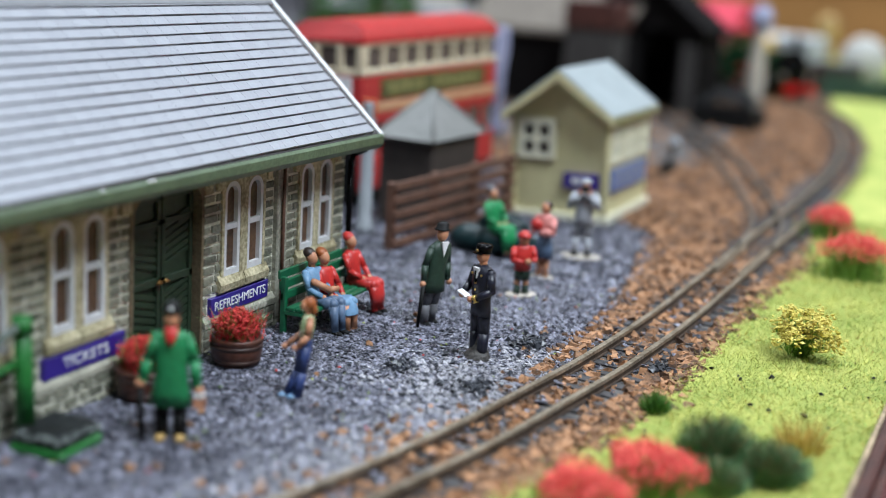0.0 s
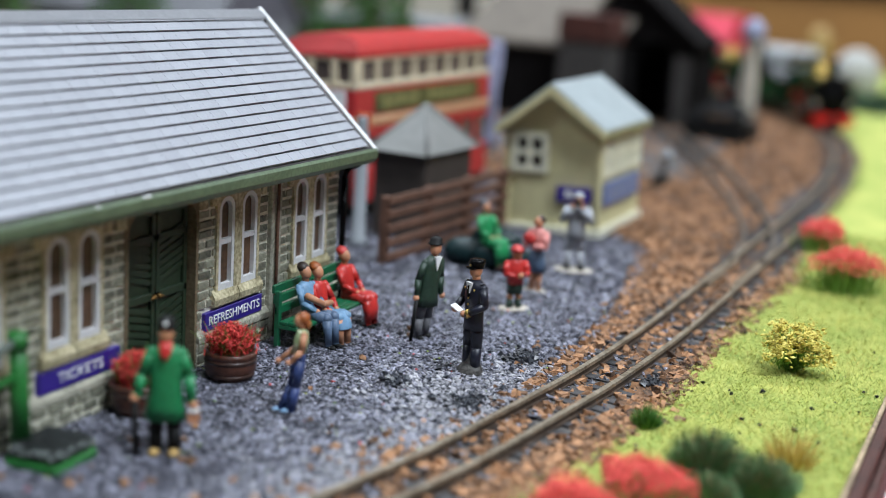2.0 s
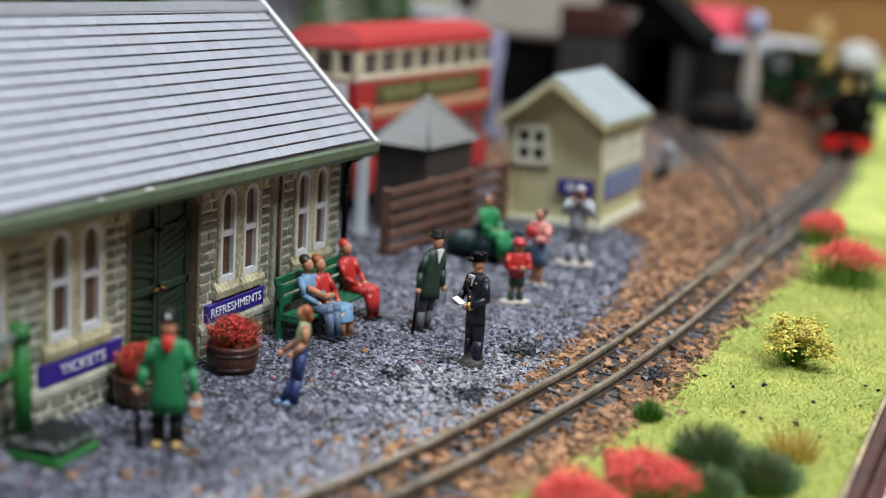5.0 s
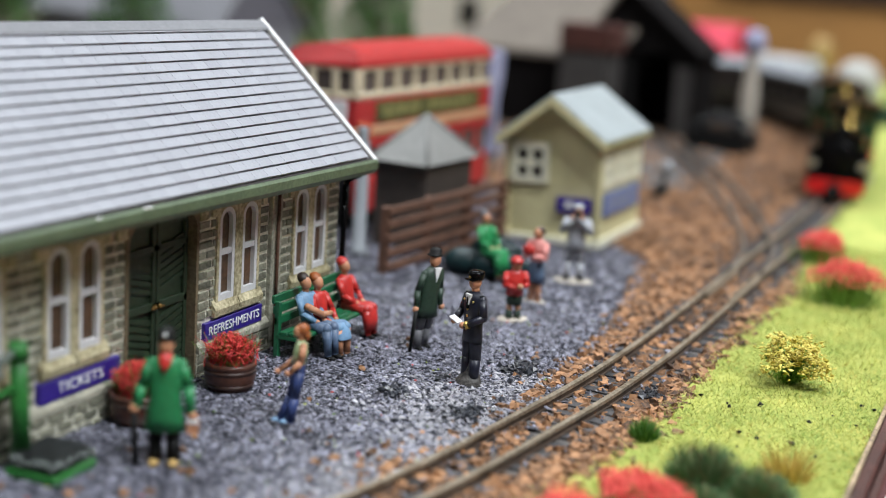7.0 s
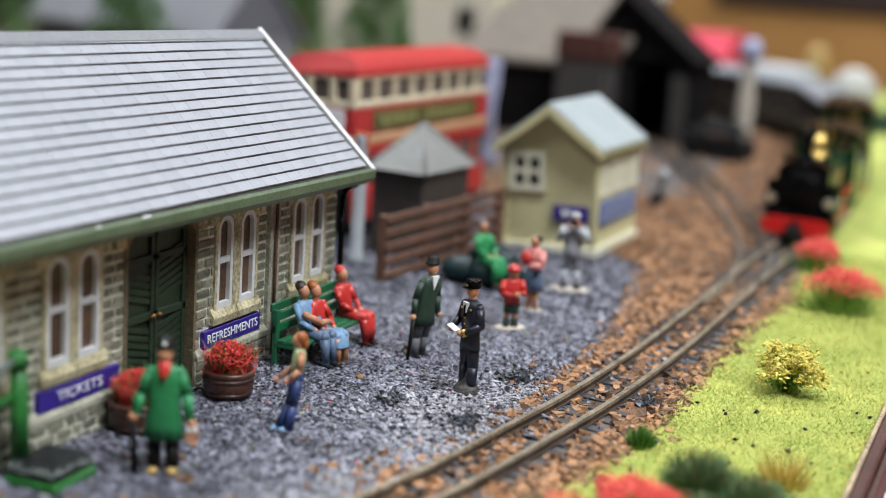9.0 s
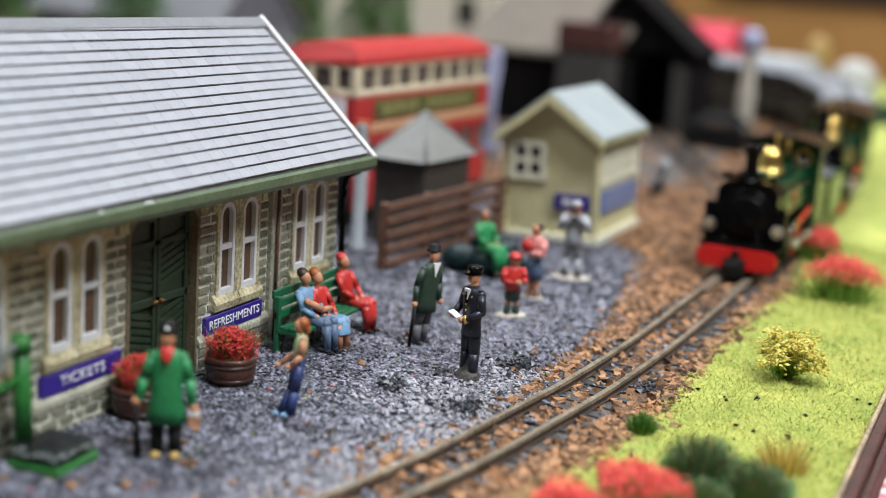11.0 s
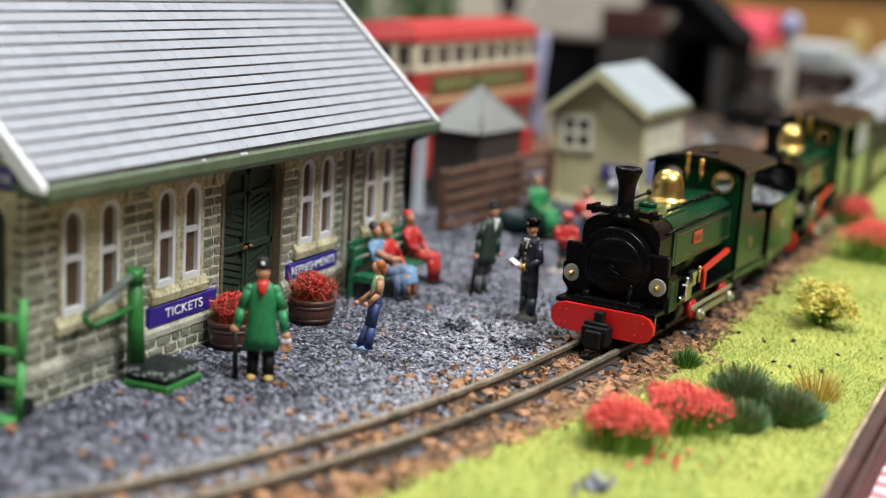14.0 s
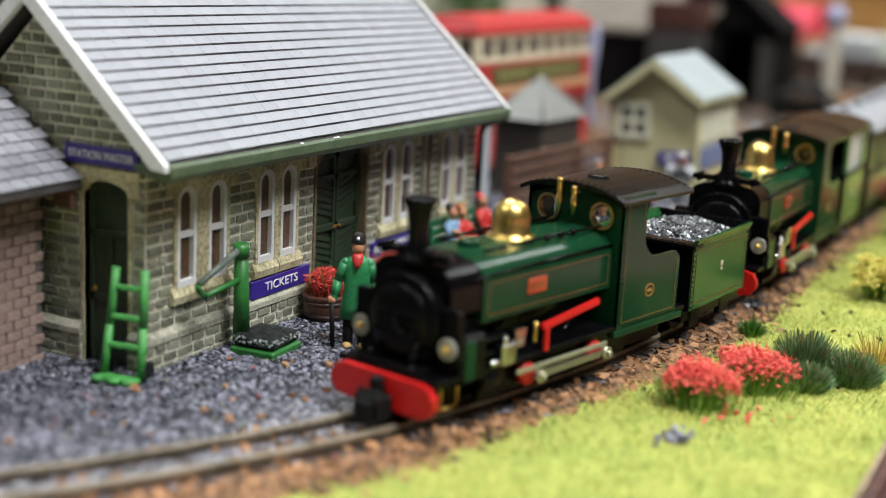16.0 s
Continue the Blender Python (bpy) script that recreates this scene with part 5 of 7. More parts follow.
def sitting(bm, top, legs, hair, skirt=False, shin=None):
    # faces -y, seat at z 6, leaning back
    before = set(bm.verts)
    trunk(bm, [(5.6, 2.2, 1.6, 0.6), (8, 1.9, 1.4, 0.7), (11, 2.3, 1.5, 0.6), (12.8, 2.3, 1.3, 0.5), (13.6, 0.9, 0.8, 0.5)], top)
    for s in (-1, 1):
        limb(bm, [(s * 1.1, 0.2, 6.6), (s * 1.2, -5.2, 6.8)], [1.5 if skirt else 1.35, 1.25], legs)
        limb(bm, [(s * 1.2, -5.2, 6.6), (s * 1.2, -6.0, 1.2)], [1.2, 0.75], legs if shin is None else shin)
        limb(bm, [(s * 2.3, 0.4, 12.4), (s * 2.9, -0.4, 9.4), (s * 1.4, -2.4, 8.0)], [0.85, 0.75, 0.6], top)
        ball(bm, (s * 1.2, -2.7, 7.8), 0.65, 1)
        ball(bm, (s * 1.2, -6.6, 0.6), (0.8, 1.4, 0.6), 4)
    if skirt:
        trunk(bm, [(4.4 if shin is not None else 2.2, 2.2, 1.1, -6.0), (4.6, 2.4, 1.5, -5.6), (6.6, 2.4, 1.6, -5.0), (8.0, 2.0, 1.0, -4.4)], legs)
        trunk(bm, [(5.4, 2.4, 3.0, -2.4), (7.8, 2.2, 2.8, -2.4)], legs)
    rod(bm, (0, 0.4, 13.2), (0, 0.2, 14.6), 0.75, 0.75, 8, 1)
    ball(bm, (0, 0.0, 15.6), (1.25, 1.4, 1.6), 1)
    ball(bm, (0, 0.35, 16.35), (1.4, 1.4, 1.25), hair)
    for v in [w for w in bm.verts if w not in before]:
        v.co.y += 0.28 * max(0.0, v.co.z - 7.5)


def couple(bm):
    # slots: 0 blue shirt, 1 skin, 2 grey-blue trousers, 3 dark hair, 4 black shoes, 5 red top, 6 pale blue skirt, 7 light hair
    sitting(bm, 0, 2, 3)
    him = set(bm.verts)
    sitting(bm, 5, 6, 7, True, 1)
    for v in [w for w in bm.verts if w not in him]:
        v.co.x += 3.6
        v.co.y -= 0.4
        v.co.z -= 0.4
    limb(bm, [(-2.2, -0.6, 11), (0.5, -2.6, 9.2), (3.5, -2.4, 9.0)], [0.8, 0.75, 0.6], 1)


def lady_red(bm):
    # slots: 0 red coat, 1 skin, 2 red, 3 red scarf, 4 black
    sitting(bm, 0, 2, 3, True)


def child(bm):
    # slots: 0 red, 1 skin, 2 dark green shorts, 3 red cap, 4 dark boots, 5 pale base
    for s in (-1, 1):
        limb(bm, [(s * 1.1, 0, 1.4), (s * 1.0, 0, 4.6)], [0.75, 0.75], 1)
        limb(bm, [(s * 1.1, 0, 0.8), (s * 1.1, 0, 2.8)], [0.95, 0.85], 4)
    trunk(bm, [(4.4, 2.0, 1.5, 0), (7.2, 1.9, 1.4, 0)], 2)
    trunk(bm, [(6.8, 2.1, 1.6, 0), (9.5, 2.1, 1.5, 0), (12.2, 2.3, 1.4, 0), (13.0, 0.9, 0.8, 0)], 0)
    limb(bm, [(-2.3, 0, 11.8), (-2.8, -0.6, 9.4), (-1.2, -2.4, 9.2)], [0.85, 0.75, 0.6], 0)
    limb(bm, [(2.3, 0, 11.8), (2.9, -0.5, 9.4), (1.8, -2.6, 9.6)], [0.85, 0.75, 0.6], 0)
    ball(bm, (0.3, -2.9, 9.4), 0.8, 1)
    ball(bm, (0, -0.2, 14.3), (1.3, 1.4, 1.5), 1)
    trunk(bm, [(14.8, 1.6, 1.8, -0.2), (15.4, 1.6, 1.7, -0.1), (16.2, 1.0, 1.0, 0), (16.5, 0.3, 0.3, 0)], 3)
    trunk(bm, [(0, 4.2, 2.8, 0), (0.9, 3.8, 2.5, 0)], 5)


def lady_pink(bm):
    # slots: 0 pink blouse, 1 skin, 2 blue skirt, 3 dark hair, 4 red parcel, 5 pale base
    for s in (-1, 1):
        limb(bm, [(s * 1.1, 0, 1.0), (s * 1.0, 0, 6)], [0.75, 0.9], 1)
    trunk(bm, [(5.6, 2.6, 2.0, 0), (8, 2.4, 1.8, 0), (11.4, 1.9, 1.4, 0)], 2)
    trunk(bm, [(11.2, 1.9, 1.5, 0), (14, 2.4, 1.7, 0), (16, 2.4, 1.5, 0), (17, 0.9, 0.8, 0)], 0)
    limb(bm, [(-2.4, 0, 15.4), (-3.0, -0.8, 12.6), (-1.4, -2.8, 12.4)], [1.1, 0.95, 0.75], 0)
    limb(bm, [(2.4, 0, 15.4), (3.0, -0.8, 12.6), (1.6, -2.8, 12.6)], [1.1, 0.95, 0.75], 0)
    ball(bm, (-0.8, -2.8, 14.2), (1.7, 1.2, 1.6), 4)
    ball(bm, (0, -0.2, 18.4), (1.25, 1.35, 1.5), 1)
    ball(bm, (0, 0.4, 18.9), (1.45, 1.4, 1.3), 3)
    trunk(bm, [(0, 3.4, 2.4, 0), (0.6, 3.2, 2.2, 0)], 5)


def photographer(bm):
    # slots: 0 grey suit, 1 skin, 2 black, 3 grey hat, 4 cream base
    for s in (-1, 1):
        limb(bm, [(s * 1.9, 0, 1.2), (s * 1.5, 0, 6), (s * 1.1, 0, 11)], [0.95, 1.15, 1.4], 0)
        ball(bm, (s * 1.9, -0.3, 1.4), (1.0, 1.3, 1.2), 2)
        limb(bm, [(s * 2.8, 0, 17.6), (s * 3.9, -1.2, 14.8), (s * 1.3, -2.4, 18.2)], [1.05, 0.95, 0.75], 0)
        ball(bm, (s * 1.2, -2.6, 19.0), 0.7, 1)
    trunk(bm, [(9, 2.8, 1.9, 0), (12, 2.4, 1.6, 0), (16, 2.8, 1.7, 0), (18, 2.8, 1.4, 0), (19, 1.0, 0.9, 0)], 0)
    box(bm, -1.0, 1.0, -3.2, -1.8, 19.0, 20.6, 0.2, 2)
    ball(bm, (0, -0.2, 20.4), (1.2, 1.35, 1.5), 1)
    ball(bm, (0, 0.1, 21.4), (1.6, 1.7, 1.0), 3)
    trunk(bm, [(0, 5.6, 3.2, 0), (0.9, 5.4, 3.0, 0)], 4)


def sitter_green(bm):
    # slots: 0 green, 1 skin, 2 green skirt, 3 grey hair, 4 brown
    sitting(bm, 0, 2, 3, True)


figurine(-90.0, 248.4, -30, "painted station guard in navy uniform holding a paper", ["navy", "skin", "sign_white", "brass", "base_grey", "black"], guard)
figurine(-109.4, 265.4, 66, "painted gentleman in dark green overcoat with hat and stick", ["coat_dark", "skin", "sign_white", "trouser_grey", "black_matt"], gent, size=0.95)
figurine(-115.0, 178.0, 28, "painted man in long green coat, red scarf and black hat", ["coat_green", "skin", "red_coat", "black_matt", "tan", "sign_white"], green_coat, size=0.95)
figurine(-107.6, 208.0, -48, "painted girl with ginger hair in blue dungarees", ["denim", "skin", "pale_green", "ginger", "pale_blue", "cream"], girl, size=0.91)
figurine(-127.4, 247.6, 80, "painted couple sitting close together on the bench", ["pale_blue", "skin", "mid_blue", "hair", "black_matt", "red_coat", "pale_blue", "ginger"], couple)
figurine(-128.4, 267.0, 84, "painted lady in a long red coat sitting on the bench", ["red_coat", "skin", "red_coat", "red_coat", "black_matt"], lady_red)
figurine(-101.4, 301.0, 40, "painted child in red cap and jersey on a pale base", ["red_coat", "skin", "coat_dark", "red_coat", "coat_dark", "base_stone"], child)
figurine(-103.8, 322.0, -20, "painted woman in pink blouse and blue skirt holding a parcel", ["pink", "skin", "mid_blue", "hair", "red_coat", "base_stone"], lady_pink)
figurine(-103.0, 350.0, 14, "painted grey-suited man with a camera on a cream base", ["grey_suit", "skin", "black_matt", "grey_suit", "base_stone"], photographer)
figurine(-123.6, 337.5, 62, "painted person in a green dress sitting on sacks", ["coat_green2", "skin", "coat_green2", "trouser_grey", "barrel"], sitter_green, 2.4)


# dark sacks under the seated figurine
sacks = thing("sack_pile", -124.0, 339.5, 0.9, "pile of dark green-black sacks on the gravel", "sacks")
for sx, sy, sz, r in ((-7.5, 0, 3.6, (6.2, 5.2, 4.0)), (0.5, -1, 3.8, (6.2, 4.8, 4.2)), (6.6, 1.0, 3.4, (5.2, 4.8, 3.8)), (0, 4, 6.4, (7.8, 4.4, 4.8))):
    bm = bmesh.new()
    ball(bm, (sx, sy, sz), r, n=18)
    for v in bm.verts:
        v.co += Vector((1, 1, 1)) * 0.5 * noise.noise(v.co * 0.35)
        v.co.z = max(v.co.z, 0)
    part("sack", bm, "sack_dark", sacks)

# ---- slatted fence ----
fence = thing("slatted_fence", -149.0, 323.5, 0.8, "brown slatted wooden fence beside the hut", "fence", rz=-4.5)
for y in (0.6, 24, 48, 71):
    bm = bmesh.new()
    box(bm, -1.2, 1.2, y - 1.2, y + 1.2, 0, 19.0, 0.2)
    part("post", bm, "fence_brown", fence)
for z in (2.2, 6.2, 10.2, 14.2, 18.0):
    bm = bmesh.new()
    box(bm, 1.1, 2.0, -0.6, 72.5, z - 1.1, z + 1.1, 0.15)
    part("slat", bm, "fence_brown", fence)


# ---- signal box ----
sb = thing("signal_box", -127.0, 397.0, 0.4, "olive-cream model signal box with a grey roof and many-paned windows", "signal box", ry=-2.5)
bm = bmesh.new()
box(bm, -15.2, 15.2, 0.6, 44, 0, 33.5)
prism(bm, [(15.2, 33.5), (-15.2, 33.5), (0, 44.4)], 0.6, 44, "Y")
part("core", bm, "box_olive", sb)
bm = bmesh.new()
k_ = 0
boards = 0
for z in np.arange(2.6, 42.5, 2.5):
    w = 15.3 if z < 33.5 else 15.3 * (44.6 - z) / 11.1
    cuts = [(-w, w)] if not 17.5 < z < 31 else [(-w, -12.9), (-2.1, w)]
    for a, b in cuts:
        bm = bmesh.new()
        prism(bm, [(0.75, z - 0.05), (0.3, z), (0.55, z + 2.5), (0.75, z + 2.5)], a, b, "X")
        part("board", bm, "box_olive", sb)
bm = bmesh.new()
box(bm, -16.2, 16.2, -0.9, 45, 0, 2.8, 0.2)
part("base_board", bm, "box_cream", sb)
for x in (-15.2, 15.2):
    bm = bmesh.new()
    box(bm, x - 0.8, x + 0.8, -0.4, 1.4, 0, 33.8, 0.15)
    part("corner_post", bm, "box_olive", sb)


def pane_window(parent, x0, x1, z0, z1, nx, nz, axis, at, key="box_cream", pane="bus_glass"):
    """A glazing frame with nx by nz panes on a wall."""
    bm = bmesh.new()

    def bar(a0, a1, c0, c1, proud=0.0):
        if axis == "Y":
            box(bm, a0, a1, at - 0.7 - proud, at + 0.4, c0, c1)
        else:
            box(bm, at - 0.4, at + 0.7 + proud, a0, a1, c0, c1)
    t = 1.9
    outer = [(x0, z0), (x1, z0), (x1, z1), (x0, z1)]
    inner = [(x0 + t, z0 + t), (x1 - t, z0 + t), (x1 - t, z1 - t), (x0 + t, z1 - t)]
    ring(bm, outer, inner, *((at - 0.7, at + 0.4) if axis == "Y" else (at - 0.4, at + 0.7)), axis)
    win = part("window", bm, key, parent, "cream-painted glazing frame")
    for i in range(1, nx):
        c = x0 + (x1 - x0) * i / nx
        bm = bmesh.new()
        bar(c - 0.75, c + 0.75, z0 + t, z1 - t, -0.03)
        part("glazing_bar", bm, key, win)
    for i in range(1, nz):
        c = z0 + (z1 - z0) * i / nz
        bm = bmesh.new()
        bar(x0 + t, x1 - t, c - 0.75, c + 0.75, -0.08)
        part("glazing_bar", bm, key, win)
    bm = bmesh.new()
    if axis == "Y":
        box(bm, x0 + 0.5, x1 - 0.5, at - 0.3, at + 0.3, z0 + 0.5, z1 - 0.5)
    else:
        box(bm, at - 0.3, at + 0.3, x0 + 0.5, x1 - 0.5, z0 + 0.5, z1 - 0.5)
    part("pane", bm, pane, win)


pane_window(sb, -13.6, -1.4, 19.4, 32.0, 2, 2, "Y", 0.0)
# side panes get the painted reflection
for y0 in (2.0, 16.0, 30.0):
    pane_window(sb, y0, y0 + 12.5, 18.6, 32.4, 3, 2, "X", 15.4, pane="pane_pale")
bm = bmesh.new()
box(bm, 1.8, 13.0, -0.9, 0.2, 10.8, 15.8, 0.1)
sign = part("sign_board", bm, "sign_blue", sb, "blue enamel sign with a white mark")
bm = bmesh.new()
box(bm, 4.6, 7.4, -1.1, -0.85, 12.4, 14.4)
part("mark", bm, "sign_white", sign)
bm = bmesh.new()
box(bm, 15.3, 16.3, 4.0, 40.0, 9.5, 16.6, 0.1)
sign = part("side_board", bm, "box_blue", sb, "blue board with pale lines")
bm = bmesh.new()
for z in (11.0, 12.8, 14.6):
    box(bm, 16.25, 16.4, 7, 37, z, z + 0.6)
part("lines", bm, "grey_post", sign)
for s in (-1, 1):
    bm = bmesh.new()
    prism(bm, [(0, 46.0), (s * 18.0, 32.6), (s * 18.0, 34.2), (0, 47.8)], -3.6, 45.5, "Y")
    part("roof_slope", bm, "box_roof", sb, "pale blue-grey felt roof")
    bm = bmesh.new()
    prism(bm, [(0, 46.8), (s * 18.4, 33.1), (s * 18.2, 31.1), (0, 44.2)], -4.2, -3.2, "Y")
    part("bargeboard", bm, "box_olive", sb)
    bm = bmesh.new()
    box(bm, *sorted((s * 16.8, s * 18.3)), -3.8, 45.6, 31.5, 33.5, 0.2)
    part("fascia", bm, "box_olive_dark", sb)

# ---- hut with a pyramid roof ----
hut = thing("hut", -160.5, 371.5, 0.4, "dark brown plank hut with a grey pyramid roof", "hut", rz=-4)
for i in range(12):
    for side in (0, 3):
        a = -14.0 + i * 2.34
        c = {0: (a, a + 2.2, -14.4, -13.4), 1: (a, a + 2.2, 13.4, 14.4), 2: (-14.4, -13.4, a, a + 2.2), 3: (13.4, 14.4, a, a + 2.2)}[side]
        bm = bmesh.new()
        box(bm, c[0] * 0.62, c[1] * 0.62, c[2], c[3], 0, 27.5, 0.15)
        part("plank", bm, "hut_brown", hut)
bm = bmesh.new()
box(bm, -8.5, 8.5, -13.6, 13.6, 0, 27.5)
part("inner_wall", bm, "hut_brown", hut)
bm = bmesh.new()
vs = [bm.verts.new(p) for p in ((-10.4, -17, 26.6), (10.4, -17, 26.6), (10.4, 17, 26.6), (-10.4, 17, 26.6), (0, 0, 39.6))]
for f in ((0, 1, 4), (1, 2, 4), (2, 3, 4), (3, 0, 4), (3, 2, 1, 0)):
    bm.faces.new([vs[i] for i in f])
for i in range(4):
    rod(bm, vs[i].co, vs[4].co, 0.6, 0.6, 6)
part("roof", bm, "hut_roof", hut, "weathered grey pyramid roof")

# ---- grey post ----
post = thing("lamp_post", -165.8, 341.0, 0.4, "thick grey metal post beside the bus", "post")
bm = bmesh.new()
lathe(bm, [(2.6, 0), (2.6, 2.5), (1.9, 3.2), (1.8, 37), (1.6, 38)], 16)
part("shaft", bm, "grey_post", post)
bm = bmesh.new()
box(bm, -2.2, 2.2, -0.6, 0.6, 34.0, 39.0, 0.3)
part("plate", bm, "bus_orange", post)

# ---- double-decker bus ----
bus = thing("double_decker_bus", -184.0, 371.5, 0.4, "red and cream toy double-decker bus with an advertisement band", "bus", rz=-2, ry=-1.0)
bus.scale = (0.96, 0.96, 0.96)


def bus_body():
    W, L = 28.0, 103.0
    for nm, key, z0, z1, inset in (("lower_body", "bus_red", 5, 17, 0.0), ("waist_band", "bus_tan", 30.4, 33.8, -0.3), ("advert_band", "bus_red", 33.8, 43.0, 0.0), ("upper_sill", "bus_cream", 43.0, 45.2, -0.2), ("upper_rail", "bus_cream", 52.0, 53.6, 0.0), ("lower_rail", "bus_red", 27.0, 30.4, 0.0)):
        bm = bmesh.new()
        box(bm, -W + inset, -inset, inset, L - inset, z0, z1, 0.6)
        part(nm, bm, key, bus)
    for nm, z0, z1 in (("lower_glass", 17, 27.1), ("upper_glass", 45.1, 52.1)):
        bm = bmesh.new()
        box(bm, -W + 1.0, -1.0, 1.0, L - 1.0, z0, z1)
        part(nm, bm, "bus_pane", bus)
    for y in np.arange(0.2, L - 2, 13.0):
        for key, z0, z1 in (("bus_cream", 45, 52.2), ("bus_red", 16.8, 27.2)):
            bm = bmesh.new()
            box(bm, -1.3, 0.1, y, y + (3.2 if y < 1 else 2.0), z0, z1, 0.2)
            part("window_pillar", bm, key, bus)
    for x in (-W - 0.1, -W * 0.68, -W * 0.36, -2.6):
        bm = bmesh.new()
        box(bm, x, x + 2.4, -0.2, 1.4, 45, 52.2, 0.2)
        part("front_pillar", bm, "bus_cream", bus)
    bm = bmesh.new()
    prism(bm, [(-W - 0.2, 53.4), (0.2, 53.4), (0.0, 55.4), (-1.6, 58.0), (-5.0, 59.8), (-W / 2, 60.8), (-W + 5.0, 59.8), (-W + 1.6, 58.0), (-W, 55.4)], -0.2, L + 0.2, "Y")
    for v in bm.verts:
        if v.co.z > 55:
            v.co.y += (1 if v.co.y < 5 else -1) * (v.co.z - 55) * 0.7

    part("roof", bm, "bus_red", bus, "bright red rounded roof")
    bm = bmesh.new()
    box(bm, 0.0, 0.35, 12, 92, 35.0, 41.8)
    ad = part("advertisement", bm, "bus_sign", bus, "dark olive advertisement strip with unreadable yellow letters")
    bm = bmesh.new()
    for i in range(12):
        if i != 5:
            box(bm, 0.3, 0.5, 17 + i * 5.6, 20.6 + i * 5.6, 36.6, 40.2)
    part("letters", bm, "bus_letters", ad)
    bm = bmesh.new()
    box(bm, -W + 4, -4, -0.5, 0.2, 36.2, 42.4, 0.2)
    part("destination_blind", bm, "sign_white", bus)
    for y in (16, 84):
        for x in (-W + 2.5, -1.6):
            bm = bmesh.new()
            lathe(bm, [(6.2, -1.4), (6.6, -1.0), (6.6, 1.0), (6.2, 1.4)], 24, (x, y, 6.6), "X")
            wh = part("wheel", bm, "black_matt", bus)
            bm = bmesh.new()
            lathe(bm, [(3.2, 1.4), (2.6, 1.8)], 18, (x, y, 6.6), "X")
            part("hub", bm, "bus_red", wh)
    # black panel covers the red of the lower front
    bm = bmesh.new()
    box(bm, -W + 0.6, -0.6, -1.2, 0.4, 3.0, 25.0, 0.8)
    part("radiator", bm, "black_matt", bus, "plain black panel across the lower front")
    bm = bmesh.new()
    box(bm, -W + 1, -1, 1, L - 1, 2.5, 6, 0.3)
    part("underside", bm, "black_matt", bus)


bus_body()

# ---- engine shed and lean-to ----
shed = thing("engine_shed", -190, 716, 0.4, "near-black engine shed with an open black doorway", "building", rz=-6)
bm = bmesh.new()
for x0, x1, z0, z1 in ((-30, -13, 0, 46), (13, 26, 0, 46), (-13, 13, 44, 46)):
    box(bm, x0, x1, 0, 3, z0, z1)
prism(bm, [(26, 46), (-38, 46), (-17, 79)], 0, 3, "Y")
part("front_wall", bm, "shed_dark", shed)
bm = bmesh.new()
box(bm, 15, 24, -0.8, 0, 0, 38)
part("door_leaf", bm, "shed_grey", shed, "grey timber door leaf folded open")
bm = bmesh.new()
box(bm, 23, 26, 3, 32, 0, 46)
box(bm, -30, -27, 3, 32, 0, 46)
box(bm, -27, 23, 29, 32, 0, 46)
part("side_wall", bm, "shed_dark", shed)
# right slope near-black like the walls, left slope pale brown
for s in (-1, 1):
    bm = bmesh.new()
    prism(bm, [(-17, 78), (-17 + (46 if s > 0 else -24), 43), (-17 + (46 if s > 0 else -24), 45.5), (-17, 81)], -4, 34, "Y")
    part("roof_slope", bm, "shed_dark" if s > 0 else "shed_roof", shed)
lean = thing("lean_to_store", -220, 690, 0.4, "low dark store with a pale brown sloping roof and rusty gable", "building", rz=-6)
bm = bmesh.new()
box(bm, -72, 16, 0, 80, 0, 40)
part("body", bm, "shed_dark", lean)
bm = bmesh.new()
prism(bm, [(-3, 38), (80, 78), (80, 80.5), (-3, 41)], -76, 18, "X")
part("roof", bm, "shed_roof", lean, "pale brown-grey sloping roof")
bm = bmesh.new()
box(bm, -8, 22, -14, 6, 44, 58, 0.6)
part("rust_panel", bm, "shed_rust", lean, "rust-red cladding")
bm = bmesh.new()
box(bm, -7, 20, -13, 6, 0, 44)
part("grey_wall", bm, "shed_grey", lean)

# ---- coal bunker, cream post, clutter behind the curve ----
bunker = thing("coal_bunker", -139, 676, 0.4, "black coal bunker heaped beside the curve", "coal bunker", rz=-8)
bm = bmesh.new()
box(bm, -17, 15, -6, 14, 0, 11, 0.5)
part("bin", bm, "black_matt", bunker)
rg = np.random.default_rng(5)
n = 700
x, y = rg.uniform(-14, 12, n), rg.uniform(-5, 13, n)
grains("coal", np.stack([x, y, 10.6 + 9 * np.clip(1 - (x / 16) ** 2, 0, 1) * np.clip(1 - ((y - 4) / 12) ** 2, 0, 1)], 1), rg.uniform(1.0, 2.0, n), "black_matt", bunker, seed=9)
crane = thing("water_crane", -130.5, 694, 0.4, "cream-painted water column with a pale domed head", "water column")
bm = bmesh.new()
lathe(bm, [(4.4, 0), (4.0, 10), (4.8, 26), (3.4, 40), (3.0, 47), (3.4, 50)], 16)
part("column", bm, "base_stone", crane)
bm = bmesh.new()
lathe(bm, [(3.4, 49.5), (5.2, 51.5), (5.9, 55), (5.2, 58.5), (3.0, 61), (0.4, 61.8)], 18)
part("tank_head", bm, "lavender", crane, "pale lavender domed head")
lever = thing("point_lever", -123.0, 512.0, 0.5, "small grey point lever beside the branch track", "point lever")
bm = bmesh.new()
box(bm, -3, 3, -2.4, 2.4, 0, 4.5, 0.4)
rod(bm, (0, 0, 4), (1.2, 0, 11), 1.0, 0.8)
part("frame", bm, "dark_iron", lever)
bm = bmesh.new()
ball(bm, (1.2, 0, 12.5), 2.6)
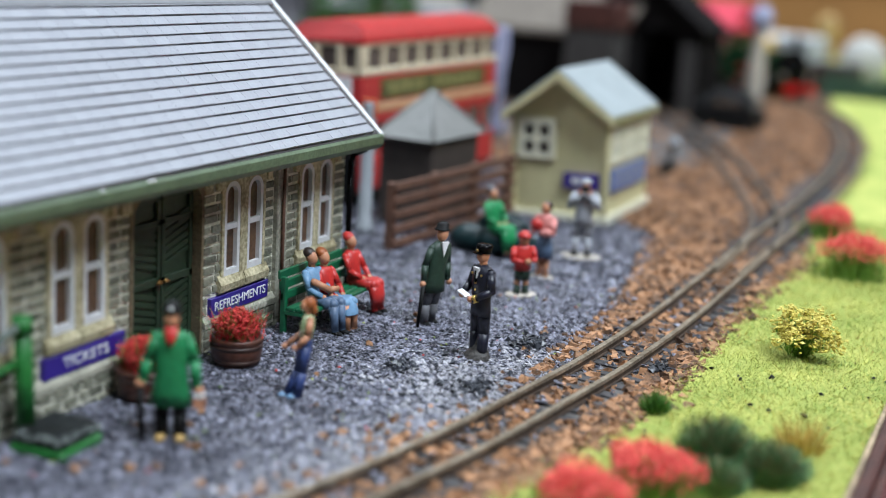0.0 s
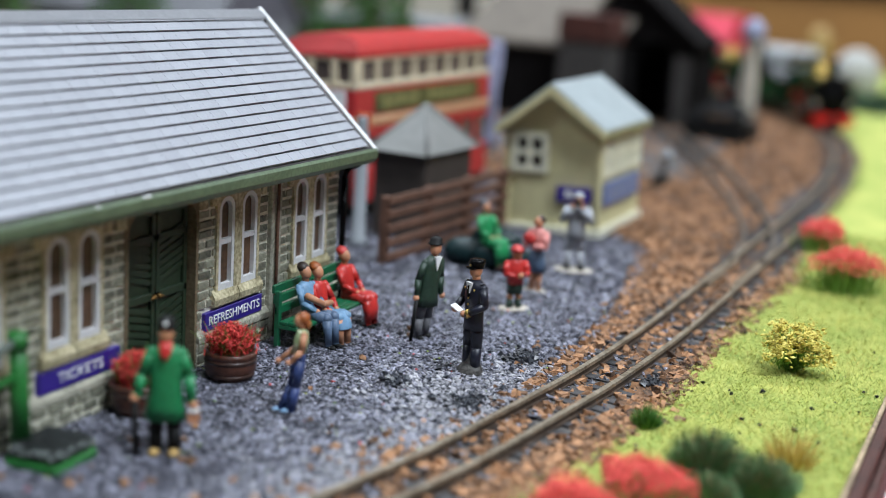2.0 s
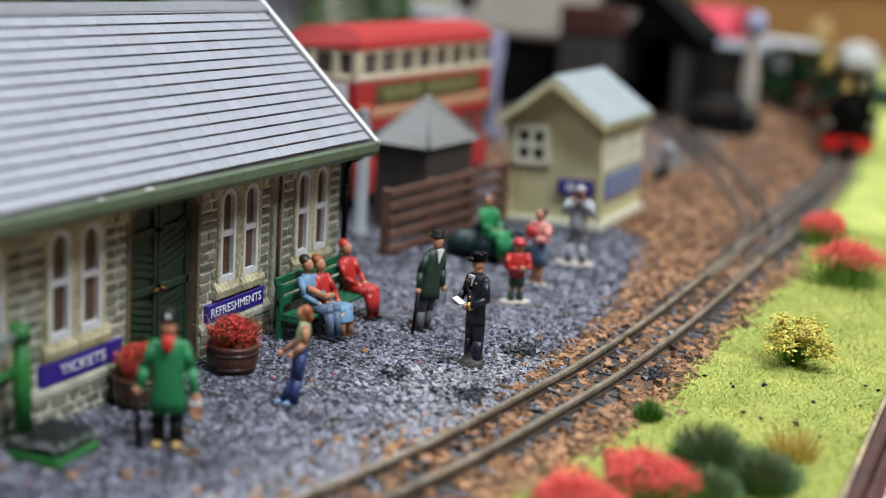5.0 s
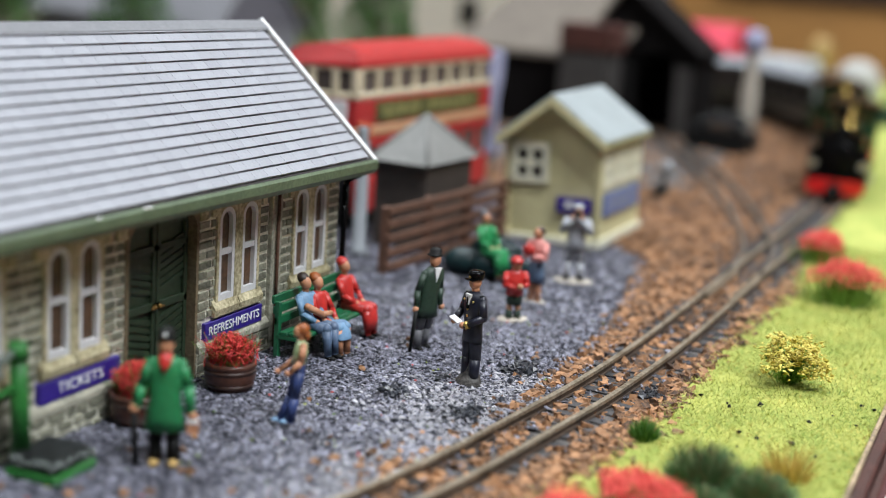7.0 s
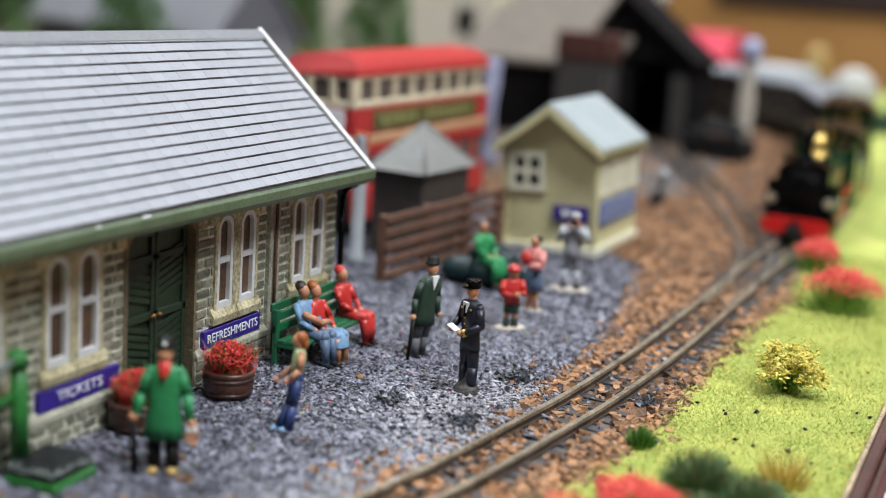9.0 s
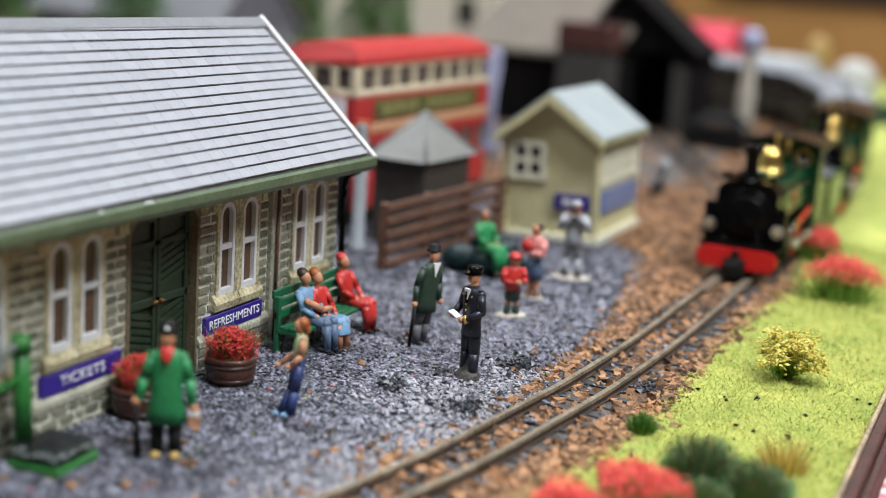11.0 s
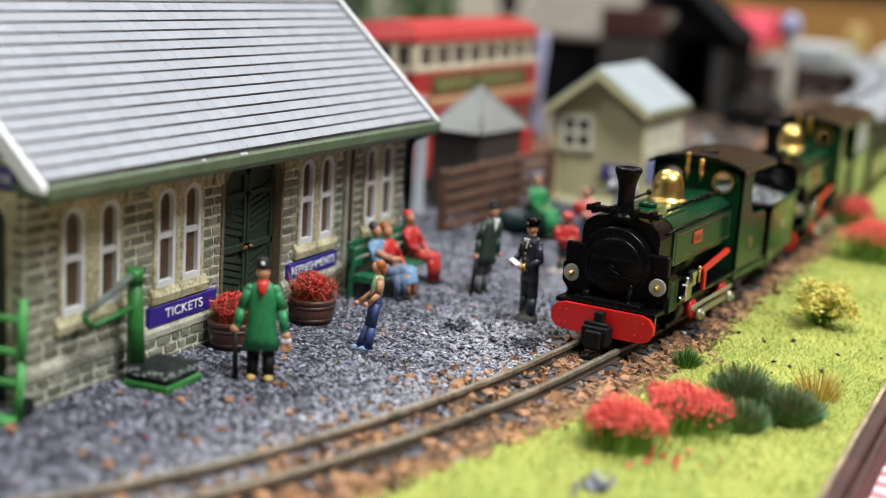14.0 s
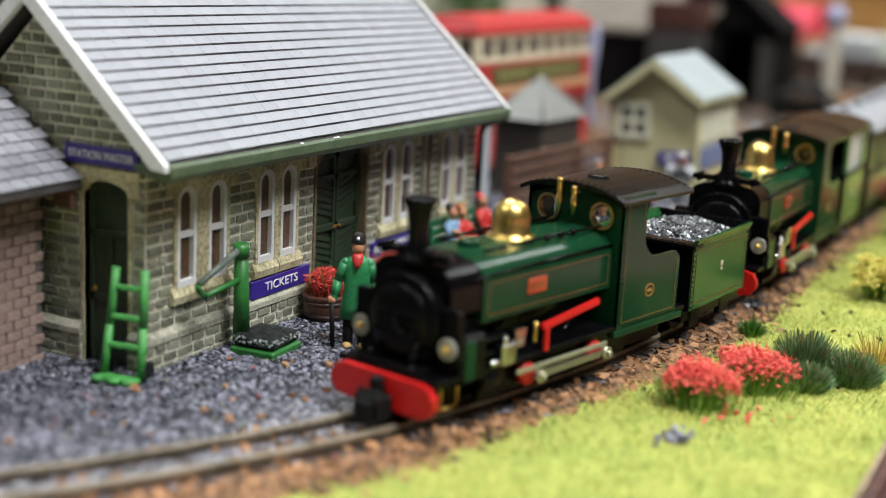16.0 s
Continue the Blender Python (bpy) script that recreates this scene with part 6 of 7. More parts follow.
part("weight", bm, "grey_post", lever)


def clump_tree(x, y, height, width, seed, label="dark green model tree at the back of the layout"):
    t = thing("tree", x, y, 0.4, label, "tree", group="trees behind the yard")
    bm = bmesh.new()
    rod(bm, (0, 0, 0), (1, 0, height * 0.5), width * 0.07, width * 0.045, 10)
    for i in range(7):
        a = i * 0.9
        rod(bm, (0.6, 0, height * (0.22 + 0.05 * i)), (math.cos(a) * width * 0.32, math.sin(a) * width * 0.32, height * (0.42 + 0.06 * i)), width * 0.03, width * 0.012, 6)
    part("trunk", bm, "bark", t)
    rg = np.random.default_rng(seed)
    n = 2600
    a, u = rg.uniform(0, 6.283, n), rg.uniform(0, 1, n)
    lump = 1 + 0.28 * np.sin(a * 3 + seed) * np.cos(u * 9) + 0.15 * np.sin(a * 7 + u * 14)
    r = width * 0.5 * np.power(1 - u, 0.6) * np.sqrt(rg.uniform(0.25, 1, n)) * lump
    pts = np.stack([r * np.cos(a), r * np.sin(a), height * (0.16 + 0.84 * u)], 1)
    grains("crown", pts, rg.uniform(0.9, 2.1, n), "tree_dark", t, flat=0.6, seed=seed)
    return t


clump_tree(-394, 790, 88, 66, 1)
clump_tree(-492, 862, 112, 40, 4)
clump_tree(-514, 688, 100, 54, 2)
clump_tree(-646, 712, 105, 62, 3, "olive-green bushy model tree at the back of the layout")

house = thing("grey_roofed_house", -562, 742, 0.4, "grey-roofed model house behind the station", "building", rz=-14)
# body and gable are greyed: the gable's shade is put into their colour
bm = bmesh.new()
box(bm, -95, 95, 0, 70, 0, 40)
part("body", bm, "hut_roof2", house)
bm = bmesh.new()
prism(bm, [(-6, 34), (35, 82), (76, 34), (76, 31), (35, 78), (-6, 31)], -100, 100, "X")
part("roof", bm, "hut_roof2", house, "plain grey slate roof")
bm = bmesh.new()
prism(bm, [(-3, 36), (35, 79.5), (73, 36)], -96, 96, "X")
part("gable", bm, "box_blue_grey", house, "gable painted dull purple-grey for its shade")
house2 = thing("cream_house", -405, 1010, 0.4, "cream-rendered model house at the back", "building")
bm = bmesh.new()
box(bm, -168, 4, 0, 60, 0, 110)
part("body", bm, "pale_render", house2)
pane_window(house2, -30, -14, 34, 56, 2, 2, "Y", -0.2, "shed_dark")

# things far back in the hall, beyond the curve
cloth = thing("lavender_cloth", -231, 562, 0.4, "pale lavender crumpled cloth hung behind the bus", "cloth", rz=-8)
bm = bmesh.new()
rows = [[bm.verts.new((-24 + i * 3.0, 2.2 * noise.noise(Vector((i * 0.4, j * 0.3, 1.7))), j * 4.0)) for i in range(15)] for j in range(13)]
for a, b in zip(rows, rows[1:]):
    for i in range(14):
        bm.faces.new((a[i], a[i + 1], b[i + 1], b[i])).smooth = True
for f in bmesh.ops.extrude_face_region(bm, geom=bm.faces[:])["geom"]:
    if isinstance(f, bmesh.types.BMVert):
        f.co.y += 0.8
part("cloth_sheet", bm, "lavender", cloth)
stall = thing("red_stall", -232, 1010, 0.4, "red-roofed market stall with a pale front", "stall", rz=-8)
bm = bmesh.new()
prism(bm, [(-30, 28), (0, 52), (30, 52), (30, 28)], -34, 26, "X")
part("awning", bm, "red_cloth", stall)
bm = bmesh.new()
box(bm, -20, 16, -26, 28, 0, 28, 1)
part("front", bm, "pale_front", stall)
dome = thing("white_dome_tent", -117, 990, 0.4, "white domed tent at the back of the layout", "tent")
bm = bmesh.new()
lathe(bm, [(17, 0), (17, 18), (16, 25), (12, 31), (6, 35), (0.5, 36)], 28)
part("canvas", bm, "tent_white", dome)
van = thing("pale_van", -172, 985, 0.4, "pale grey toy van parked by the far hedge", "van", rz=70)
bm = bmesh.new()
box(bm, -14, 14, -28, 20, 5, 34, 3)
box(bm, -13, 13, 18, 34, 5, 22, 3)
part("body", bm, "pale_front2", van)
for sx in (-13, 13):
    for sy in (-16, 22):
        bm = bmesh.new()
        lathe(bm, [(5.5, -2), (5.5, 2)], 18, (sx, sy, 5.5), "X")
        part("wheel", bm, "black_matt", van)
figure_post = thing("tan_post", -155, 1060, 0.4, "tan wooden finial post at the back", "post")
bm = bmesh.new()
lathe(bm, [(6, 0), (6, 22), (9, 26), (9, 40), (4, 47)], 18)
part("shaft", bm, "tan", figure_post)
for k_ in range(3):
    wagon = thing("goods_wagon", -196 + k_ * 36, 935 - k_ * 6, 0.4, "dark brown open goods wagon beyond the curve", "wagon", rz=-8, group="wagons beyond the curve")
    bm = bmesh.new()
    box(bm, -15.5, 15.5, -9, 9, 5, 19, 0.4)
    part("body", bm, "wagon_brown", wagon)
    bm = bmesh.new()
    box(bm, -14.5, 14.5, -8, 8, 18.8, 20.6, 0.5)
    part("load", bm, "coal_crumb", wagon, "dark heaped load")
    for x in (-9, 9):
        bm = bmesh.new()
        lathe(bm, [(3.6, -8.5), (3.6, 8.5)], 16, (x, 0, 3.6), "Y")
        part("wheel_pair", bm, "black_matt", wagon)
hedge = thing("hedge", -60, 905, 0.4, "low dark green hedge at the end of the lawn", "hedge")
rg = np.random.default_rng(77)
n = 2600
grains("foliage", np.stack([rg.uniform(-70, 60, n), rg.normal(0, 6, n), np.abs(rg.normal(0, 6, n))], 1), rg.uniform(1.2, 2.6, n), "leaf_dark", hedge, seed=12)


# ---- bushes and tufts on the lawn ----
def flower_clump(x, y, w, d, h, seed, colour="flower_red", leaf="leaf_bright", low=0.46, label="clump of red flowers over green stems on the grass"):
    p = thing("flower_clump", x, y, 1.0, label, "flowers", group="flower clumps on the lawn")
    rg = np.random.default_rng(seed)
    n = 900
    a, q = rg.uniform(0, 6.283, n), np.abs(rg.normal(0, 0.45, n))
    roots = np.stack([q * w * 0.6 * np.cos(a), q * d * 0.6 * np.sin(a), np.zeros(n)], 1)
    tagged(blades("greenery", roots, rg.uniform(h * 0.35, h * 0.85, n), 0.6, 0.2, leaf, p, seed), kind="stuff")
    n = 1500
    a, q = rg.uniform(0, 6.283, n), np.sqrt(rg.uniform(0, 1, n))
    lump = 1 + 0.22 * np.sin(a * 3 + seed)
    pts = np.stack([q * w * 0.5 * np.cos(a) * lump, q * d * 0.5 * np.sin(a) * lump, h * (low + (0.95 - low) * np.sqrt(np.clip(1 - 0.9 * q * q, 0, 1)) * rg.uniform(0.7, 1.05, n) + rg.normal(0, 0.09, n))], 1)
    grains("petals", pts, rg.uniform(0.14, 0.44, n), colour, p, long=1.5, flat=0.7, seed=seed + 1)
    return p


flower_clump(-39.2, 198.4, 15.0, 10.0, 8.4, 51)
flower_clump(-45.2, 183.0, 13.2, 10.5, 8.6, 52)
flower_clump(-33.2, 375, 20, 16, 12.2, 53)
flower_clump(-48.0, 430, 13, 20, 9.6, 54)


def yellow_shrub(x, y, seed):
    """Green sprigs that spring from one root, each with a loose head of small yellow flowers."""
    p = thing("yellow_shrub", x, y, 1.0, "bushy shrub with loose lemon-yellow flower heads on the grass", "shrub")
    rg = np.random.default_rng(seed)
    roots, leng, heads = [], [], []
    for i in range(46):
        a, u = rg.uniform(0, 6.283), rg.uniform(0.1, 1.0)
        d = np.array([math.cos(a) * (1 - 0.6 * u) * 1.0, math.sin(a) * (1 - 0.6 * u) * 1.0, 0.42 + u])
        d /= np.linalg.norm(d)
        le = rg.uniform(6.8, 10.6)
        for t in np.linspace(0.05, 0.85, 24):
            roots.append(d * le * t + rg.normal(0, 0.35, 3))
        heads.append(d * le)
    roots = np.array(roots)
    roots[:, 2] = np.maximum(roots[:, 2], 0)
    tagged(blades("foliage", roots, rg.uniform(0.9, 2.4, len(roots)), 1.4, 0.34, "leaf_bright", p, seed), kind="stuff")
    pts = np.concatenate([h + rg.normal(0, 0.85, (24, 3)) for h in heads])
    pts[:, 2] = np.maximum(pts[:, 2], 0.8)
    grains("blossom", pts, rg.uniform(0.22, 0.55, len(pts)), "lemon", p, flat=0.7, seed=seed + 1, long=1.5)
    return p


yellow_shrub(-32.6, 289.8, 55)


def tuft(x, y, w, h, seed, key, label, spread=1.1, n=1500):
    p = thing("grass_tuft", x, y, 1.0, label, "grass tuft", group="tufts on the lawn")
    rg = np.random.default_rng(seed)
    a, q = rg.uniform(0, 6.283, n), np.sqrt(rg.uniform(0, 1, n))
    roots = np.stack([q * w * 0.36 * np.cos(a), q * w * 0.36 * np.sin(a), np.zeros(n)], 1)
    ob = blades("grass", roots, h * np.sqrt(np.clip(1.05 - 0.75 * q * q, 0, 1)) * rg.uniform(0.4, 1.15, n), spread * 1.1, 0.22, key, p, seed)
    tagged(ob, kind="stuff")
    if key == "tuft_green":
        k = n // 5
        ob = blades("dry_grass", roots[:k], h * np.sqrt(np.clip(1.05 - 0.75 * q[:k] ** 2, 0, 1)) * rg.uniform(0.85, 1.2, k), spread, 0.2, "tip_brown", p, seed + 7)
        tagged(ob, kind="stuff")
    return p


tuft(-49.2, 236.8, 4.8, 4.4, 61, "leaf", "small round green tuft beside the track", 0.9, 700)
tuft(-33.4, 217.6, 11.5, 8.0, 62, "tuft_green", "dense dark green mound tuft on the grass", 0.9, 2600)
tuft(-23.8, 215.6, 11.5, 6.4, 63, "tuft_green", "dense dark green mound tuft on the grass", 1.1, 2600)
tuft(-30.4, 206.0, 9.0, 5.4, 64, "tuft_green", "low dark green tuft before the mounds", 1.1, 1600)
tuft(-21.8, 232.0, 9.0, 7.2, 65, "straw", "dry straw-coloured grass tuft", 0.9, 260)
rg = np.random.default_rng(91)
n = 20
grains("fallen_petals", np.stack([rg.normal(-38, 5, n), rg.normal(178, 7, n), np.full(n, 2.0)], 1), rg.uniform(0.3, 0.9, n), "flower_red", seed=92, label="fallen red petals on the grass", category="petals")


# ---- the train: two engines with tenders, then coaches ----
def stadium(x, z0, z1, k=6):
    r = (z1 - z0) / 2
    c = (z0 + z1) / 2
    right = [(x - r + r * math.cos(a), c + r * math.sin(a)) for a in np.linspace(-math.pi / 2, math.pi / 2, k)]
    return right + [(-px, pz) for px, pz in right[::-1]]


def tank_outline(w, z0, z1, top, k=6):
    """Upright sides and a rounded saddle top, as (x, z)."""
    rnd_ = [(w - 4.2 + 4.2 * math.cos(a), z1 + (top - z1 - 0.8) * math.sin(a)) for a in np.linspace(0, math.pi / 2, k)]
    right = [(w, z0)] + rnd_ + [(2.5, top - 0.15)]
    return right + [(-x, z) for x, z in right[::-1]]


def roof_outline(w, edge, crown, thick, k=9):
    pts = [(w * math.sin(a) / math.sin(1.05), edge + (crown - edge) * (math.cos(a) - math.cos(1.05)) / (1 - math.cos(1.05))) for a in np.linspace(1.05, -1.05, k)]
    return pts + [(x * 0.985, z - thick) for x, z in pts[::-1]]


def make_engine():
    e = thing("steam_locomotive", 0, 0, 0, "dark green narrow-gauge saddle-tank engine with brass dome and red buffer beam", "locomotive", group="engines of the train")
    bm = bmesh.new()
    prism(bm, stadium(11.6, 5.5, 11.3), -0.9, 0.5, "Y")
    beam = part("buffer_beam", bm, "red", e, "red buffer beam with rounded ends")
    bm = bmesh.new()
    for x in (-9.5, -8.0, 7.6, 9.2):
        for z in (7.0, 9.8):
            ball(bm, (x, -0.9, z), 0.2, n=6)
    part("rivet_row", bm, "red", beam)
    bm = bmesh.new()
    box(bm, -2.9, 2.9, -4.4, -0.9, 4.0, 8.2, 0.3)
    box(bm, -1.0, 1.0, -2.6, -0.8, 8.0, 10.9, 0.2)
    box(bm, -1.8, 1.8, -5.2, -4.2, 3.6, 7.4, 0.3)
    rod(bm, (-2.6, -3.2, 8.5), (2.6, -3.2, 8.5), 0.5, n=8)
    part("coupling", bm, "black_matt", e, "black coupler block")
    bm = bmesh.new()
    box(bm, -11.2, 11.2, 0.3, 78.5, 10.9, 11.9, 0.15)
    box(bm, -6.6, 6.6, 2.5, 77, 4.6, 11.2, 0.2)
    box(bm, -9.0, -7.6, 14, 60, 5.2, 11.0, 0.2)
    box(bm, 7.6, 9.0, 14, 60, 5.2, 11.0, 0.2)
    part("frame", bm, "black", e)
    bm = bmesh.new()
    for x in (-9.3, 8.1):
        tube(bm, [(x, 1.4, 10.9), (x, 1.4, 6.0), (x + 1.3, 1.4, 6.0), (x + 1.3, 1.4, 10.9)], 0.22, 6)
        tube(bm, [(x, 5.2, 10.9), (x, 5.2, 5.6), (x, 9.5, 5.6), (x, 9.5, 10.9)], 0.25, 6)
    part("guard_iron", bm, "brass", e, "brass steps and guard irons")
    # smokebox, its saddle and door
    bm = bmesh.new()
    prism(bm, tank_outline(8.7, 21.5, 26.0, 30.4), 6.0, 14.2, "Y")
    lathe(bm, [(7.6, 3.2), (7.9, 4.0), (7.9, 8)], 28, (0, 0, 20.2), "Y")
    prism(bm, [(-6.0, 11.5), (6.0, 11.5), (7.6, 20), (-7.6, 20)], 3.8, 14, "Y")
    box(bm, -8.2, 8.2, 5.4, 7.4, 30.3, 31.5, 0.15)
    for x in (-6.5, -2.5, 2.5, 6.5):
        box(bm, x - 0.4, x + 0.4, 5.2, 8.4, 29.8, 31.9, 0.1)
    smokebox = part("smokebox", bm, "black", e, "gloss black smokebox")
    bm = bmesh.new()
    lathe(bm, [(0.1, 2.0), (3.4, 2.1), (5.8, 2.5), (6.4, 2.9), (6.6, 3.3)], 28, (0, 0, 19.6), "Y")
    rod(bm, (0, 1.2, 19.6), (0, 2.4, 19.6), 0.8)
    rod(bm, (-0.4, 1.3, 19.6), (2.8, 1.3, 18.2), 0.28, n=6)
    box(bm, -4.6, 5.2, 1.8, 2.5, 20.9, 21.7, 0.1)
    box(bm, -4.6, 5.2, 1.8, 2.5, 17.2, 18.0, 0.1)
    part("smokebox_door", bm, "black", smokebox)
    bm = bmesh.new()
    tube(bm, [(4.6, 2.6, 17), (4.9, 1.6, 15.5), (4.6, 1.4, 13.4), (5.2, 0.9, 11.8)], 0.5, 8)
    rod(bm, (-4.8, 1.6, 11.8), (-4.8, 1.6, 14.2), 0.7)
    box(bm, -7.5, 7.5, 0.6, 4.0, 11.6, 12.9, 0.2)
    part("hose", bm, "black", smokebox)
    for s in (-1, 1):
        bm = bmesh.new()
        box(bm, min(s * 6.5, s * 11.6), max(s * 6.5, s * 11.6), 4.6, 6.2, 18.5, 23.2, 0.3)
        prism(bm, [(s * 6.5, 12), (s * 9.6, 12), (s * 11.9, 14.6), (s * 11.9, 18.6), (s * 6.5, 18.6)], 4.6, 6.2, "Y")
        part("front_plate", bm, "black", e)
        bm = bmesh.new()
        lathe(bm, [(1.75, 4.0), (1.85, 4.15), (1.85, 4.6)], 24, (s * 9.7, 0, 16.6), "Y")
        lamp = part("headlamp", bm, "lamp_grey", e, "round pale grey headlamp disc with brass centre")
        bm = bmesh.new()
        lathe(bm, [(0.75, 4.1), (0.6, 3.9), (0.55, 3.6)], 16, (s * 9.7, 0, 16.6), "Y")
        ball(bm, (s * 9.7, 3.5, 16.6), (0.5, 0.5, 0.5))
        part("bulb", bm, "brass", lamp)
    # chimney and dome
    bm = bmesh.new()
    lathe(bm, [(3.2, 29.6), (2.5, 30.2), (1.95, 31.2), (1.75, 33), (1.8, 35.4), (2.0, 37.2), (2.45, 38.6), (2.85, 39.4), (2.9, 40.0), (2.6, 40.3), (1.8, 40.3), (1.6, 39.0)], 24, (0, 7.0, 0))
    part("chimney", bm, "black", e, "gloss black flared chimney")
    bm = bmesh.new()
    lathe(bm, [(4.6, 29.9), (4.55, 30.4), (3.9, 30.7), (3.55, 31.1), (3.5, 33.6), (3.4, 34.4), (3.0, 35.6), (2.2, 36.5), (1.1, 37.05), (0.1, 37.2)], 28, (0, 32.5, 0))
    part("steam_dome", bm, "brass", e, "polished brass steam dome")
    for x, h in ((-1.7, 39.2), (1.7, 38.0)):
        bm = bmesh.new()
        lathe(bm, [(0.35, 32.6), (0.4, 34.0), (0.62, 34.4), (0.62, 35.6), (0.5, 35.8), (0.55, h - 0.6), (0.7, h - 0.4), (0.5, h)], 12, (x, 49.6, 0))
        part("whistle", bm, "brass", e, "slim brass whistle")
    # saddle tank with lining, nameplate, pipes
    bm = bmesh.new()
    prism(bm, tank_outline(9.0, 19.2, 25.8, 30.4, 9), 14.1, 53.2, "Y")
    tank = part("saddle_tank", bm, "loco_green", e, "dark green saddle tank with fine orange lining")
    bm = bmesh.new()
    lathe(bm, [(7.0, 14), (7.0, 53)], 24, (0, 0, 18.0), "Y")
    part("boiler", bm, "black", e)
    for s in (-1, 1):
        x0, x1 = (9.02, 9.1) if s > 0 else (-9.1, -9.02)
        bm = bmesh.new()
        for y0, y1, z0, z1 in ((15.6, 52, 20.1, 20.3), (15.6, 52, 25.7, 25.9), (15.6, 15.8, 20.1, 25.9), (51.8, 52, 20.1, 25.9)):
            box(bm, x0, x1, y0, y1, z0, z1)
        part("lining", bm, "lining", tank)
        bm = bmesh.new()
        box(bm, min(s * 9.0, s * 9.35), max(s * 9.0, s * 9.35), 26.4, 31.8, 22.2, 24.9, 0.1)
        plate = part("nameplate", bm, "plate_red", tank, "small orange-red nameplate with unreadable raised letters")
        bm = bmesh.new()
        for i in range(5):
            box(bm, *sorted((s * 9.3, s * 9.45)), 27.0 + i * 0.9, 27.5 + i * 0.9, 22.9, 24.2)
        part("letters", bm, "plate_brass", plate)
        bm = bmesh.new()
        tube(bm, [(s * 8.8, 10, 26.9), (s * 8.9, 30, 27.4), (s * 8.9, 53, 27.4)], 0.3, 6)
        tube(bm, [(s * 5.6, 18, 30.4), (s * 5.6, 34, 30.6), (s * 5.9, 53, 30.5)], 0.32, 6)
        for y in (36, 40, 44):
            ball(bm, (s * 5.8, y, 30.6), 0.75, n=8)
        part("handrail", bm, "black", e)
    bm = bmesh.new()
    lathe(bm, [(2.0, 30.2), (2.0, 31.0), (1.2, 31.4)], 16, (0, 20.5, 0))
    part("filler_cap", bm, "loco_green", tank)
    # cab
    cab = new("cab")
    cab.parent = e
    bm = bmesh.new()
    k = 24
    for s in (-1, 1):
        c, r = (s * 6.2, 32.6), 2.3
        hole = [(c[0] + r * math.cos(2 * math.pi * i / k), c[1] + r * math.sin(2 * math.pi * i / k)) for i in range(k)]
        y_lo, y_hi = (0.0, 11.2) if s > 0 else (-11.2, 0.0)
        out = []
        for x, z in hole:
            dx, dz = x - c[0], z - c[1]
            q = min((y_hi - c[0]) / dx if dx > 1e-6 else (y_lo - c[0]) / dx if dx < -1e-6 else 1e9, (36.6 - c[1]) / dz if dz > 1e-6 else (28.5 - c[1]) / dz if dz < -1e-6 else 1e9)
            out.append((c[0] + dx * q, c[1] + dz * q))
        ring(bm, out, hole, 53.0, 53.9, "Y")
    box(bm, -11.2, 11.2, 53.0, 53.9, 11.8, 28.6)
    prism(bm, roof_outline(11.2, 36.0, 38.1, 1.6), 53.0, 53.9, "Y")
    part("front_sheet", bm, "loco_green", cab)
    for s in (-1, 1):
        bm = bmesh.new()
        o = [(s * 6.2 + 2.65 * math.cos(2 * math.pi * i / k), 32.6 + 2.65 * math.sin(2 * math.pi * i / k)) for i in range(k)]
        q = [(s * 6.2 + 2.2 * math.cos(2 * math.pi * i / k), 32.6 + 2.2 * math.sin(2 * math.pi * i / k)) for i in range(k)]
        ring(bm, o, q, 52.5, 53.95, "Y")
        port = part("porthole_rim", bm, "rim_brass", cab, "brass porthole rim")
        bm = bmesh.new()
        lathe(bm, [(2.25, 53.3), (2.25, 53.5)], k, (s * 6.2, 0, 32.6), "Y")
        part("porthole_glass", bm, "clear_glass", port)
        # side sheet with its cut-out
        cut = [(66.0 + 5.2 * math.cos(a), 29.0 + 5.0 * math.sin(a)) for a in np.linspace(math.pi, 1.5 * math.pi, 8)]
        side = [(53.0, 11.0), (74.5, 11.0), (74.5, 22.8), (73.0, 24.0)] + [(y, z) for y, z in cut[::-1]] + [(60.8, 32.8), (61.6, 35.2), (63.4, 36.8), (53.0, 36.8)]
        bm = bmesh.new()
        prism(bm, side, *sorted((s * 10.5, s * 11.3)), "X")
        sheet_ = part("side_sheet", bm, "loco_green", cab, "dark green cab side with orange lining")
        x0, x1 = (11.32, 11.4) if s > 0 else (-11.4, -11.32)
        bm = bmesh.new()
        for y0, y1, z0, z1 in ((54.2, 73.6, 12.2, 12.4), (54.2, 54.4, 12.2, 36.6), (73.4, 73.6, 12.2, 22.4), (60.0, 60.2, 30.0, 36.0)):
            box(bm, x0, x1, y0, y1, z0, z1)
        part("lining", bm, "lining", sheet_)
        bm = bmesh.new()
        for z in np.arange(12.5, 36.4, 1.1):
            ball(bm, (s * 11.35, 53.5, z), 0.2, n=6)
        for y in np.arange(55, 74, 1.1):
            ball(bm, (s * 11.35, y, 11.5), 0.2, n=6)
        part("rivet_row", bm, "black", sheet_)
        bm = bmesh.new()
        ring(bm, [(63.8 + 1.7 * math.cos(a), 17.4 + 1.35 * math.sin(a)) for a in np.linspace(0, 6.283, 20, endpoint=False)], [(63.8 + 1.35 * math.cos(a), 17.4 + 1.0 * math.sin(a)) for a in np.linspace(0, 6.283, 20, endpoint=False)], *sorted((s * 11.2, s * 11.45)))
        box(bm, *sorted((s * 11.2, s * 11.42)), 63.0, 64.6, 17.1, 17.7)
        part("maker_plate", bm, "plate_brass", sheet_, "small oval brass plate")
        bm = bmesh.new()
